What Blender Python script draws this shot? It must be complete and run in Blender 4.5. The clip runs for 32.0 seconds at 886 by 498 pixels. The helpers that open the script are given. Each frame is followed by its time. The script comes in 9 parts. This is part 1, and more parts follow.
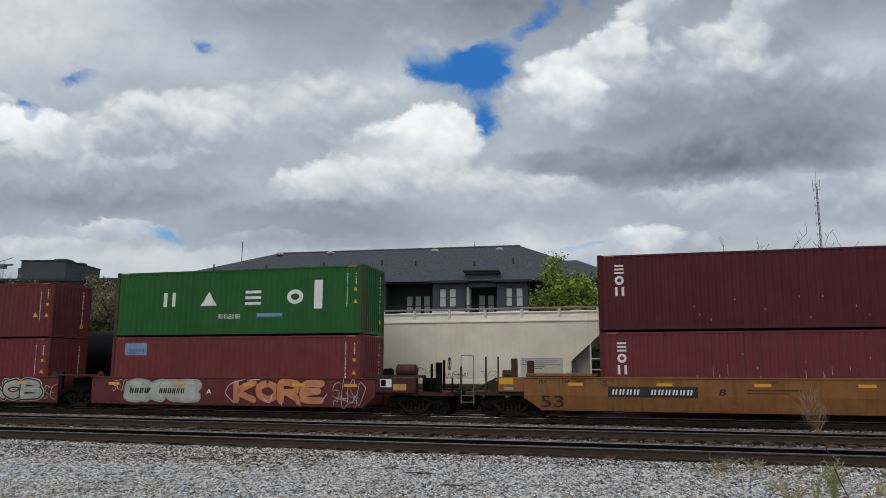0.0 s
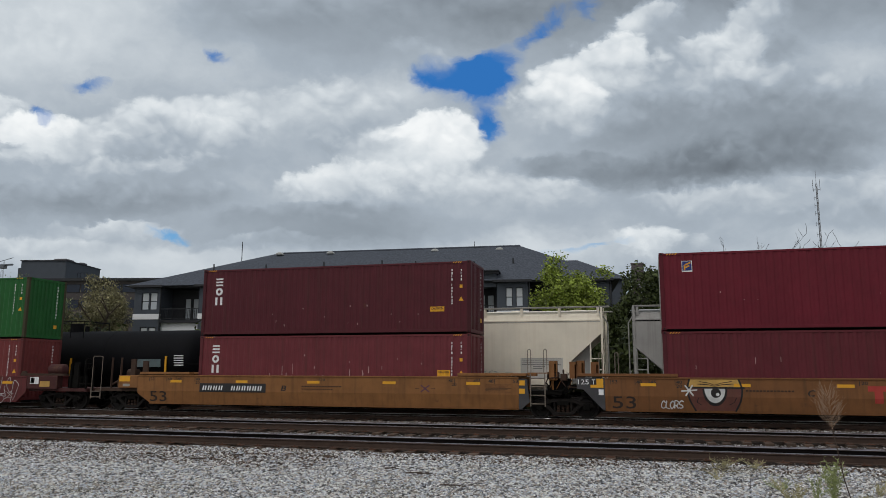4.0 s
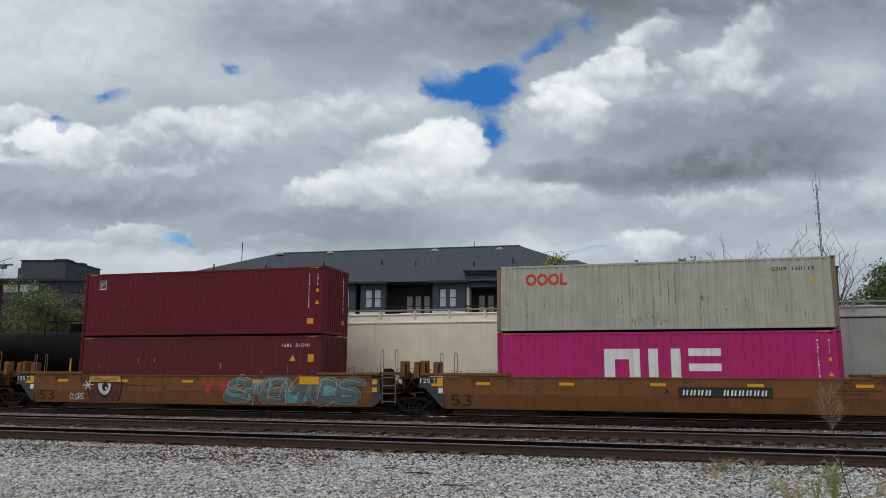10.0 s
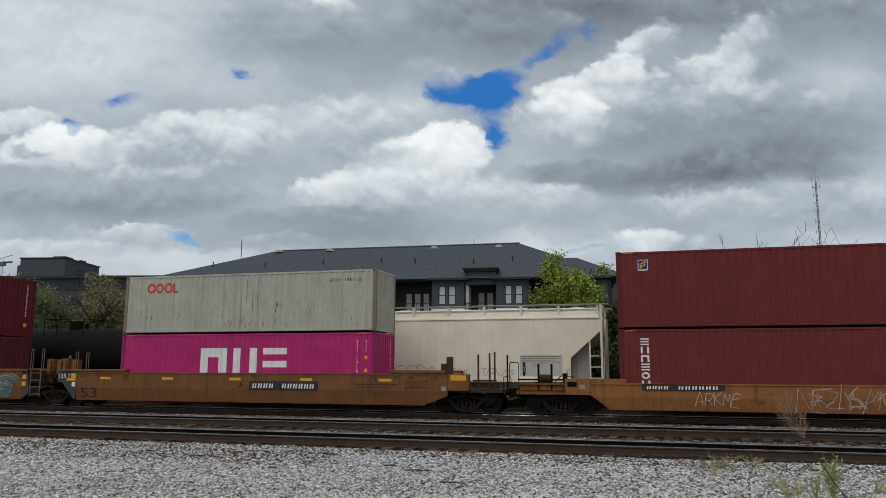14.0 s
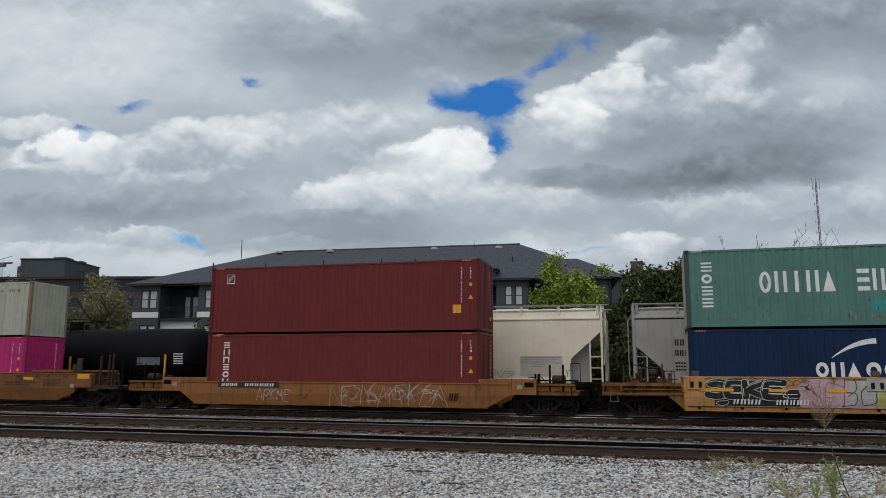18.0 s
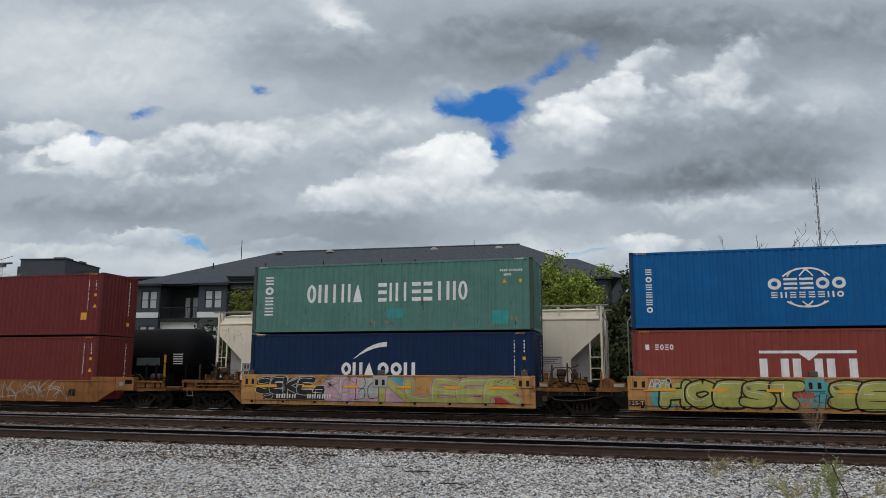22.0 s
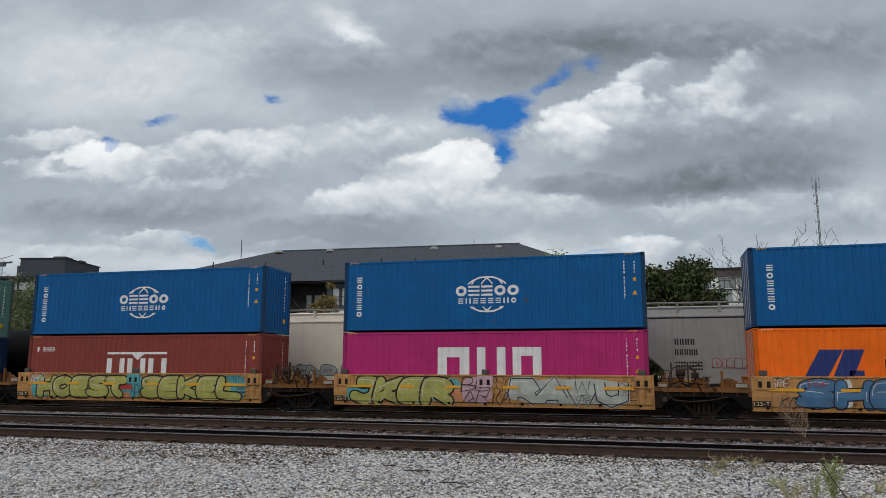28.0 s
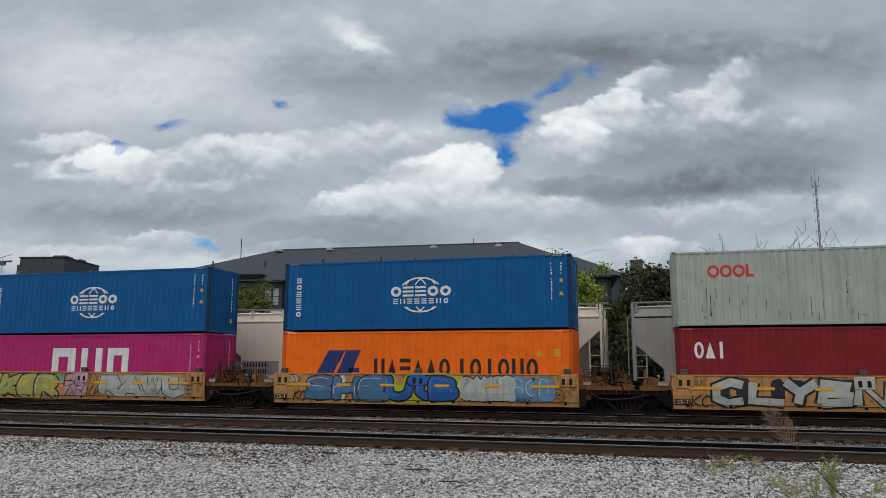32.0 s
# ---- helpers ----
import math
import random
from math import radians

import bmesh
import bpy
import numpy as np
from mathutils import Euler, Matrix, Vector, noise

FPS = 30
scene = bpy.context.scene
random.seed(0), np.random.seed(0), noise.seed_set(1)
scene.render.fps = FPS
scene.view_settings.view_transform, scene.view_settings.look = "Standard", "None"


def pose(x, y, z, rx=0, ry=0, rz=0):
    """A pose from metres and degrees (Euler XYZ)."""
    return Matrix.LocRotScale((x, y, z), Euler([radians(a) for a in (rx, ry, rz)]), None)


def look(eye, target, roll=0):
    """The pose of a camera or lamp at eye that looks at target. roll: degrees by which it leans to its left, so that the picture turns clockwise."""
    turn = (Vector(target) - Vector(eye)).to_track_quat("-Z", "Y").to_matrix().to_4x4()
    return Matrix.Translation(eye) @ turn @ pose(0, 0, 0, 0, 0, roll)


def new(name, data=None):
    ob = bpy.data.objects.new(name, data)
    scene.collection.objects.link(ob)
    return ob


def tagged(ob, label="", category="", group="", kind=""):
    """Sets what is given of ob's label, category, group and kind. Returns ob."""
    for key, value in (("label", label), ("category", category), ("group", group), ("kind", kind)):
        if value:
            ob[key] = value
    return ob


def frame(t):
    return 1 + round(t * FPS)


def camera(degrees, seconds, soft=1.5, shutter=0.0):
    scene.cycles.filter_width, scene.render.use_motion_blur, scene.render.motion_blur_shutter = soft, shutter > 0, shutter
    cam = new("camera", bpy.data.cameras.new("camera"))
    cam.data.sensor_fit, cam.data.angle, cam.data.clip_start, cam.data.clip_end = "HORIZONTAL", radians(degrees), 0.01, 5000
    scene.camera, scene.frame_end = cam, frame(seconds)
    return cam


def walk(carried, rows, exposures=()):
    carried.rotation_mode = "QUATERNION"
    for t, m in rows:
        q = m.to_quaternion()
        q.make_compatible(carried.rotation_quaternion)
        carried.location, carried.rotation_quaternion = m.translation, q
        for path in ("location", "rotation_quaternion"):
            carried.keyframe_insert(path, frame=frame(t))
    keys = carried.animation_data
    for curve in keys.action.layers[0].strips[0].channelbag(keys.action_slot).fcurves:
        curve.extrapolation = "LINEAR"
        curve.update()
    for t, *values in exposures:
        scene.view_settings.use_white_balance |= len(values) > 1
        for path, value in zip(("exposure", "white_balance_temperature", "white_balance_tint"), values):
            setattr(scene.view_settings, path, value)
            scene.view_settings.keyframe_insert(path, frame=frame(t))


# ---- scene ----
LENS = 61.4
EYE = Vector((0.0, 0.0, 1.655))
cam = camera(LENS, 32.0, soft=0.55)


def aim(yaw, pitch):
    """Pose of the hand-held camera: yaw to the left of straight across the tracks, pitch upwards, in degrees."""
    a, b = radians(yaw), radians(pitch)
    way = Vector((-math.sin(a) * math.cos(b), math.cos(a) * math.cos(b), math.sin(b)))
    return look(EYE, EYE + way * 10, 0.23)


# seconds, small turns of the hand in degrees (to the left, upwards)
SWAY = [(0, 0, 0), (9, 0, 0), (11, 0, -0.02), (12, -0.04, -0.065), (13, -0.05, -0.13), (14, -0.05, -0.195), (14.5, -0.05, -0.195),
        (16.5, -0.04, -0.13), (18, -0.04, -0.13), (19, -0.04, -0.07), (21, -0.04, -0.07), (22, -0.04, -0.11), (23.5, -0.04, -0.07),
        (25, -0.04, -0.082), (25.5, -0.04, -0.13), (27.5, -0.06, -0.195), (28.5, -0.04, -0.13), (30, -0.04, -0.087), (31, -0.04, -0.11),
        (31.7, -0.05, -0.13), (32, -0.07, -0.25)]
walk(cam, [(t, aim(15.54 + a, 9.50 + b)) for t, a, b in SWAY])

# ---- world and sun ----
world = bpy.data.worlds.new("overcast_world")
scene.world = world
world.use_nodes = True
wt = world.node_tree
wt.nodes.clear()


SUN_EL, SUN_AZ = 52.0, 200.0
w_sky = wt.nodes.new("ShaderNodeTexSky")
w_sky.sky_type = "NISHITA"
w_sky.sun_disc = False
w_sky.sun_elevation, w_sky.sun_rotation = radians(SUN_EL), radians(SUN_AZ)
w_dim = wt.nodes.new("ShaderNodeVectorMath")
w_dim.operation = "SCALE"
w_dim.inputs["Scale"].default_value = 0.10
w_tc = wt.nodes.new("ShaderNodeTexCoord")
w_noise = wt.nodes.new("ShaderNodeTexNoise")
w_noise.inputs["Scale"].default_value, w_noise.inputs["Detail"].default_value = 2.5, 6
w_ramp = wt.nodes.new("ShaderNodeValToRGB")
w_ramp.color_ramp.elements[0].position, w_ramp.color_ramp.elements[1].position = 0.3, 0.7
w_ramp.color_ramp.elements[0].color = (0.50, 0.50, 0.50, 1)
w_ramp.color_ramp.elements[1].color = (1.0, 0.98, 0.95, 1)
w_mix = wt.nodes.new("ShaderNodeMix")
w_mix.data_type = "RGBA"
w_mix.inputs["Factor"].default_value = 0.85
w_bg = wt.nodes.new("ShaderNodeBackground")
w_out = wt.nodes.new("ShaderNodeOutputWorld")
wt.links.new(w_tc.outputs["Generated"], w_noise.inputs["Vector"])
wt.links.new(w_noise.outputs["Fac"], w_ramp.inputs["Fac"])
wt.links.new(w_sky.outputs["Color"], w_dim.inputs[0])
wt.links.new(w_dim.outputs["Vector"], w_mix.inputs["A"])
wt.links.new(w_ramp.outputs["Color"], w_mix.inputs["B"])
wt.links.new(w_mix.outputs["Result"], w_bg.inputs["Color"])
w_bg.inputs["Strength"].default_value = 0.84
wt.links.new(w_bg.outputs["Background"], w_out.inputs["Surface"])

sun_data = bpy.data.lights.new("sun", "SUN")
sun_data.energy, sun_data.angle, sun_data.color = 0.7, radians(25), (1.0, 0.96, 0.90)
sun_ob = new("sun", sun_data)
_a, _e = radians(SUN_AZ), radians(SUN_EL)
sun_from = Vector((math.sin(_a) * math.cos(_e), math.cos(_a) * math.cos(_e), math.sin(_e)))
sun_ob.matrix_world = look(sun_from * 80, (0, 0, 0))


# ---- materials ----
def lin(c):
    """Linear colour from 0-255 display values."""
    return tuple((v / 255 / 12.92 if v / 255 <= 0.04045 else ((v / 255 + 0.055) / 1.055) ** 2.4) for v in c)


def mat(name, c, rough=0.6, metal=0.0, var=0.12, scale=3.0, streak=0.0, dirt=(60, 50, 42), rust=0.0, bump=0.1, fine=60.0, island=0.0, rnd=0.0, spec=0.5):
    """A painted or natural surface: base colour with broad stains, vertical streaks, rust specks and fine relief."""
    m = bpy.data.materials.new(name)
    m.use_nodes = True
    nt = m.node_tree
    N, Lk = nt.nodes, nt.links
    bs = N["Principled BSDF"]
    col = lin(c) if max(c) > 1.001 else c
    tc = N.new("ShaderNodeTexCoord")
    n1 = N.new("ShaderNodeTexNoise")
    n1.inputs["Scale"].default_value, n1.inputs["Detail"].default_value, n1.inputs["Roughness"].default_value = scale, 5, 0.6
    Lk.new(tc.outputs["Object"], n1.inputs["Vector"])
    hsv = N.new("ShaderNodeHueSaturation")
    hsv.inputs["Color"].default_value = (*col, 1)
    mr = N.new("ShaderNodeMapRange")
    mr.inputs["From Min"].default_value, mr.inputs["From Max"].default_value = 0.3, 0.7
    mr.inputs["To Min"].default_value, mr.inputs["To Max"].default_value = 1 - var, 1 + var
    Lk.new(n1.outputs["Fac"], mr.inputs["Value"])
    val = mr.outputs["Result"]
    if island or rnd:
        if island:
            src = N.new("ShaderNodeNewGeometry").outputs["Random Per Island"]
        else:
            src = N.new("ShaderNodeObjectInfo").outputs["Random"]
        m2 = N.new("ShaderNodeMapRange")
        k = island or rnd
        m2.inputs["To Min"].default_value, m2.inputs["To Max"].default_value = 1 - k, 1 + k
        Lk.new(src, m2.inputs["Value"])
        mu = N.new("ShaderNodeMath")
        mu.operation = "MULTIPLY"
        Lk.new(val, mu.inputs[0])
        Lk.new(m2.outputs["Result"], mu.inputs[1])
        val = mu.outputs["Value"]
    Lk.new(val, hsv.inputs["Value"])
    out = hsv.outputs["Color"]
    if streak:
        mp = N.new("ShaderNodeMapping")
        mp.inputs["Scale"].default_value = (7.0, 7.0, 0.35)
        Lk.new(tc.outputs["Object"], mp.inputs["Vector"])
        n2 = N.new("ShaderNodeTexNoise")
        n2.inputs["Scale"].default_value, n2.inputs["Detail"].default_value = 1.0, 6
        Lk.new(mp.outputs["Vector"], n2.inputs["Vector"])
        r2 = N.new("ShaderNodeMapRange")
        r2.inputs["From Min"].default_value, r2.inputs["From Max"].default_value = 0.5, 0.78
        r2.inputs["To Max"].default_value = streak
        Lk.new(n2.outputs["Fac"], r2.inputs["Value"])
        mx = N.new("ShaderNodeMix")
        mx.data_type = "RGBA"
        mx.inputs["B"].default_value = (*lin(dirt), 1)
        Lk.new(r2.outputs["Result"], mx.inputs["Factor"])
        Lk.new(out, mx.inputs["A"])
        out = mx.outputs["Result"]
    if rust:
        n3 = N.new("ShaderNodeTexNoise")
        n3.inputs["Scale"].default_value, n3.inputs["Detail"].default_value, n3.inputs["Roughness"].default_value = 2.3, 9, 0.7
        Lk.new(tc.outputs["Object"], n3.inputs["Vector"])
        r3 = N.new("ShaderNodeMapRange")
        r3.inputs["From Min"].default_value, r3.inputs["From Max"].default_value = 0.72 - 0.2 * rust, 0.8 - 0.15 * rust
        Lk.new(n3.outputs["Fac"], r3.inputs["Value"])
        mx = N.new("ShaderNodeMix")
        mx.data_type = "RGBA"
        mx.inputs["B"].default_value = (0.10, 0.045, 0.025, 1)
        Lk.new(r3.outputs["Result"], mx.inputs["Factor"])
        Lk.new(out, mx.inputs["A"])
        out = mx.outputs["Result"]
    Lk.new(out, bs.inputs["Base Color"])
    bs.inputs["Roughness"].default_value, bs.inputs["Metallic"].default_value = rough, metal
    bs.inputs["Specular IOR Level"].default_value = spec
    if bump:
        n4 = N.new("ShaderNodeTexNoise")
        n4.inputs["Scale"].default_value, n4.inputs["Detail"].default_value = fine, 3
        Lk.new(tc.outputs["Object"], n4.inputs["Vector"])
        bp = N.new("ShaderNodeBump")
        bp.inputs["Strength"].default_value, bp.inputs["Distance"].default_value = bump, 0.02
        Lk.new(n4.outputs["Fac"], bp.inputs["Height"])
        Lk.new(bp.outputs["Normal"], bs.inputs["Normal"])
    return m


def glass_mat(name, tint):
    m = bpy.data.materials.new(name)
    m.use_nodes = True
    bs = m.node_tree.nodes["Principled BSDF"]
    bs.inputs["Base Color"].default_value = (*tint, 1)
    bs.inputs["Roughness"].default_value, bs.inputs["Specular IOR Level"].default_value = 0.05, 0.9
    bs.inputs["IOR"].default_value = 1.6
    return m


# ---- mesh helpers ----
class Shape:
    """Collects vertices and faces of one part."""

    def __init__(self):
        self.v, self.f, self.cuts = [], [], []

    def cut(self):
        """What follows is a piece of its own."""
        self.cuts.append(len(self.f))

    def pieces(self):
        ends = sorted({0, *self.cuts, len(self.f)})
        out = []
        for a, b in zip(ends, ends[1:]):
            s = Shape()
            for f in self.f[a:b]:
                s.poly([self.v[i] for i in f])
            out.append(s)
        return out

    def poly(self, pts):
        k = len(self.v)
        self.v += [tuple(p) for p in pts]
        self.f.append(tuple(range(k, k + len(pts))))
        return self

    def box(self, x0, x1, y0, y1, z0, z1):
        x0, x1, y0, y1, z0, z1 = min(x0, x1), max(x0, x1), min(y0, y1), max(y0, y1), min(z0, z1), max(z0, z1)
        k = len(self.v)
        self.v += [(x0, y0, z0), (x1, y0, z0), (x1, y1, z0), (x0, y1, z0), (x0, y0, z1), (x1, y0, z1), (x1, y1, z1), (x0, y1, z1)]
        self.f += [(k, k + 3, k + 2, k + 1), (k + 4, k + 5, k + 6, k + 7), (k, k + 1, k + 5, k + 4), (k + 1, k + 2, k + 6, k + 5), (k + 2, k + 3, k + 7, k + 6), (k + 3, k, k + 4, k + 7)]
        return self

    def loop(self, a, b):
        """Closed prism between two equal rings of points."""
        k, n = len(self.v), len(a)
        self.v += [tuple(p) for p in a] + [tuple(p) for p in b]
        self.f.append(tuple(k + i for i in reversed(range(n))))
        self.f.append(tuple(k + n + i for i in range(n)))
        for i in range(n):
            j = (i + 1) % n
            self.f.append((k + i, k + j, k + n + j, k + n + i))
        return self

    def xz(self, pts, y0, y1):
        return self.loop([(x, y1, z) for x, z in pts], [(x, y0, z) for x, z in pts])

    def yz(self, pts, x0, x1):
        return self.loop([(x0, y, z) for y, z in pts], [(x1, y, z) for y, z in pts])

    def tube(self, p, q, r, r2=None, seg=8):
        p, q = Vector(p), Vector(q)
        d = (q - p).normalized()
        u = d.orthogonal().normalized()
        w = d.cross(u)
        r2 = r if r2 is None else r2
        ring = [(math.cos(2 * math.pi * i / seg), math.sin(2 * math.pi * i / seg)) for i in range(seg)]
        return self.loop([p + (u * c + w * s) * r for c, s in ring], [q + (u * c + w * s) * r2 for c, s in ring])

    def pipe(self, pts, r, seg=6):
        for a, b in zip(pts, pts[1:]):
            self.tube(a, b, r, seg=seg)
        return self

    def mesh(self, name, bevel=0.0):
        me = bpy.data.meshes.new(name)
        me.from_pydata(self.v, [], self.f)
        bm = bmesh.new()
        bm.from_mesh(me)
        bmesh.ops.recalc_face_normals(bm, faces=bm.faces)
        if bevel:
            es = [e for e in bm.edges if len(e.link_faces) == 2 and e.calc_face_angle(0) > 0.6]
            bmesh.ops.bevel(bm, geom=es, offset=bevel, segments=1, affect="EDGES", clamp_overlap=True)
        bm.to_mesh(me)
        bm.free()
        return me


def part(name, shape, material, parent, label="", bevel=0.0):
    """Links a shape (or a ready mesh) as ONE mesh object under a thing or a part."""
    me = shape.mesh(name, bevel) if isinstance(shape, Shape) else shape
    if material is not None and not me.materials:
        me.materials.append(material)
    ob = new(name, me)
    ob.parent = parent
    if label:
        ob["label"] = label
    return ob


def thing(name, m, label, category, group="", kind=""):
    ob = new(name)
    ob.empty_display_size = 0.3
    ob.matrix_basis = m
    return tagged(ob, label, category, group, kind)


def smooth(me):
    for p in me.polygons:
        p.use_smooth = True
    return me


def lettering(text, size, extrude=0.004, offset=0.0, shear=0.0, align="CENTER"):
    """A mesh of the characters of the built-in font, in the x-z plane facing -y."""
    cu = bpy.data.curves.new("letters", "FONT")
    cu.body, cu.size, cu.extrude, cu.offset, cu.shear = text, size, extrude, offset, shear
    cu.align_x, cu.align_y = align, "CENTER"
    cu.resolution_u = 3
    tmp = bpy.data.objects.new("letters", cu)
    me = bpy.data.meshes.new_from_object(tmp)
    bpy.data.objects.remove(tmp)
    me.transform(Matrix.Rotation(radians(90), 4, "X"))
    return me


def fit_into(me, x0, x1, z0, z1, y):
    """Scales a lettering mesh into a box on a wall at y."""
    c = np.empty(len(me.vertices) * 3, "f")
    me.vertices.foreach_get("co", c)
    c = c.reshape(-1, 3)
    lo, hi = c.min(0), c.max(0)
    c[:, 0] = x0 + (c[:, 0] - lo[0]) / (hi[0] - lo[0]) * (x1 - x0)
    c[:, 2] = z0 + (c[:, 2] - lo[2]) / (hi[2] - lo[2]) * (z1 - z0)
    c[:, 1] = y + (c[:, 1] - lo[1])
    me.vertices.foreach_set("co", c.ravel())
    me.update()
    return me


def travelled(t):
    """Metres that the train has gone to the left after t seconds."""
    q = t / 16
    return 68.66536 * q + 0.38256 * q ** 2 - 1.88929 * q ** 3 + 2.22510 * q ** 4 - 0.55774 * q ** 5


TRAIN = []   # (thing, place along the train, height)
WHEELS = []  # (wheelset, place in its thing)
TRACK_Y = 30.09


def on_train(ob, s, z=0.0):
    ob.matrix_basis = pose(s, TRACK_Y, z)
    TRAIN.append((ob, s, z))
    return ob


# ---- sky: a sheet of broken cloud drifting away from the camera ----
CLOUD_H = 150.0


def build_sky():
    m = bpy.data.materials.new("cloud_sky")
    m.use_nodes = True
    nt = m.node_tree
    N, Lk = nt.nodes, nt.links
    N.clear()

    def math_node(op, a, b=None, c=None):
        n = N.new("ShaderNodeMath")
        n.operation = op
        for i, v in enumerate((a, b, c)):
            if v is None:
                continue
            if isinstance(v, (int, float)):
                n.inputs[i].default_value = v
            else:
                Lk.new(v, n.inputs[i])
        return n.outputs[0]

    tc = N.new("ShaderNodeTexCoord")
    base = aim(15.50, 9.37).to_3x3()

    def dot(axis):
        n = N.new("ShaderNodeVectorMath")
        n.operation = "DOT_PRODUCT"
        n.inputs[1].default_value = axis
        Lk.new(tc.outputs["Object"], n.inputs[0])
        return n.outputs["Value"]

    # the direction of each piece of cloud, as slopes across and up
    f = dot(base @ Vector((0, 0, -1)))
    across, up = math_node("DIVIDE", dot(base @ Vector((1, 0, 0))), f), math_node("DIVIDE", dot(base @ Vector((0, 1, 0))), f)
    comb = N.new("ShaderNodeCombineXYZ")
    Lk.new(across, comb.inputs[0])
    Lk.new(up, comb.inputs[1])
    flat = comb.outputs[0]

    def noise_of(vec, scale, detail, rough=0.55, seed=0.0, stretch=(1, 1.6, 1)):
        mp = N.new("ShaderNodeMapping")
        mp.inputs["Scale"].default_value = stretch
        mp.inputs["Location"].default_value = (seed, seed * 0.7, seed * 1.3)
        Lk.new(vec, mp.inputs["Vector"])
        n = N.new("ShaderNodeTexNoise")
        n.inputs["Scale"].default_value, n.inputs["Detail"].default_value, n.inputs["Roughness"].default_value = scale, detail, rough
        Lk.new(mp.outputs["Vector"], n.inputs["Vector"])
        return n

    def warp(vec, scale, amount, seed, detail=4):
        n = noise_of(vec, scale, detail, 0.6, seed)
        s = N.new("ShaderNodeVectorMath")
        s.operation = "SUBTRACT"
        Lk.new(n.outputs["Color"], s.inputs[0])
        s.inputs[1].default_value = (0.5, 0.5, 0.5)
        k = N.new("ShaderNodeVectorMath")
        k.operation = "MULTIPLY_ADD"
        Lk.new(s.outputs[0], k.inputs[0])
        k.inputs[1].default_value = (amount, amount * 0.75, 0)
        Lk.new(vec, k.inputs[2])
        return k.outputs[0]

    rag = warp(warp(warp(flat, 6, 0.075, 3.1), 26, 0.034, 7.7, 6), 80, 0.010, 2.9, 5)
    fine = warp(flat, 9, 0.06, 5.2)

    def lump(x, y, rx, ry, amp, tilt=0.0):
        """A soft lump of the cloud field, placed by its direction."""
        mp = N.new("ShaderNodeMapping")
        mp.vector_type = "TEXTURE"
        mp.inputs["Location"].default_value = ((x - 784) / 1320, (441 - y) / 1320, 0)
        mp.inputs["Rotation"].default_value = (0, 0, radians(tilt))
        mp.inputs["Scale"].default_value = (rx / 1320, ry / 1320, 1)
        Lk.new(rag, mp.inputs["Vector"])
        d = N.new("ShaderNodeVectorMath")
        d.operation = "DOT_PRODUCT"
        Lk.new(mp.outputs["Vector"], d.inputs[0])
        Lk.new(mp.outputs["Vector"], d.inputs[1])
        return math_node("MULTIPLY", math_node("POWER", 0.42, d.outputs["Value"]), amp)

    def total(parts_):
        s = parts_[0]
        for p in parts_[1:]:
            s = math_node("ADD", s, p)
        return s

    # broad light and shade of the layer
    light = total([lump(330, 80, 150, 90, 0.18), lump(90, 130, 150, 70, 0.26), lump(60, 30, 160, 60, 0.15), lump(592, 16, 80, 22, 0.42, -35), lump(140, 440, 260, 16, 0.18), lump(420, 470, 420, 34, 0.16),
                   lump(1500, 380, 120, 60, 0.14), lump(900, 440, 200, 30, 0.22), lump(1450, 165, 90, 40, 0.14), lump(700, 195, 90, 24, 0.16)])
    shade = total([lump(480, 100, 130, 46, 0.10), lump(700, 90, 130, 60, 0.10), lump(1260, 35, 220, 50, 0.22), lump(1490, 40, 160, 60, 0.16), lump(860, 70, 170, 60, 0.14), lump(480, 430, 130, 16, 0.12), lump(720, 425, 190, 28, 0.22), lump(1060, 20, 170, 40, 0.18), lump(1000, 60, 130, 70, 0.16)])
    # gaps where blue sky shows, trimmed by the cloud bodies in front
    holes = total([lump(848, 178, 68, 30, 1.2), lump(895, 158, 40, 28, 0.9, 20), lump(882, 244, 24, 28, 1.15), lump(775, 172, 26, 22, 0.7)])

    soft = noise_of(fine, 4.5, 7, 0.55, 1.3).outputs["Fac"]
    puff_n = noise_of(rag, 11, 8, 0.58, 4.4).outputs["Fac"]
    v = math_node("ADD", math_node("SUBTRACT", light, shade), 0.52)
    v = math_node("ADD", v, math_node("MULTIPLY_ADD", soft, 0.28, -0.14))
    h = math_node("ADD", holes, math_node("MULTIPLY_ADD", puff_n, 1.2, -0.60))
    mr = N.new("ShaderNodeMapRange")
    mr.interpolation_type = "SMOOTHSTEP"
    mr.inputs["From Min"].default_value, mr.inputs["From Max"].default_value = 0.26, 1.02
    Lk.new(h, mr.inputs["Value"])
    gap_ = mr.outputs["Result"]

    def step(value, lo, hi):
        n = N.new("ShaderNodeMapRange")
        n.interpolation_type = "SMOOTHSTEP"
        n.inputs["From Min"].default_value, n.inputs["From Max"].default_value = lo, hi
        Lk.new(value, n.inputs["Value"])
        return n.outputs["Result"]

    # heaped tops: rounded lumps with sharp creases, lit from above
    def heap(vec):
        acc = None
        for sc, amp, seed in ((8, 0.5, 2.0), (19, 0.30, 6.0), (44, 0.17, 9.0)):
            n = math_node("ABSOLUTE", math_node("MULTIPLY_ADD", noise_of(vec, sc, 1.0, 0.5, seed, (1, 1.25, 1)).outputs["Fac"], 2.0, -1.0))
            n = math_node("MULTIPLY", n, amp)
            acc = n if acc is None else math_node("ADD", acc, n)
        return acc

    bent = warp(flat, 14, 0.03, 8.8)
    shift = N.new("ShaderNodeVectorMath")
    shift.operation = "ADD"
    Lk.new(bent, shift.inputs[0])
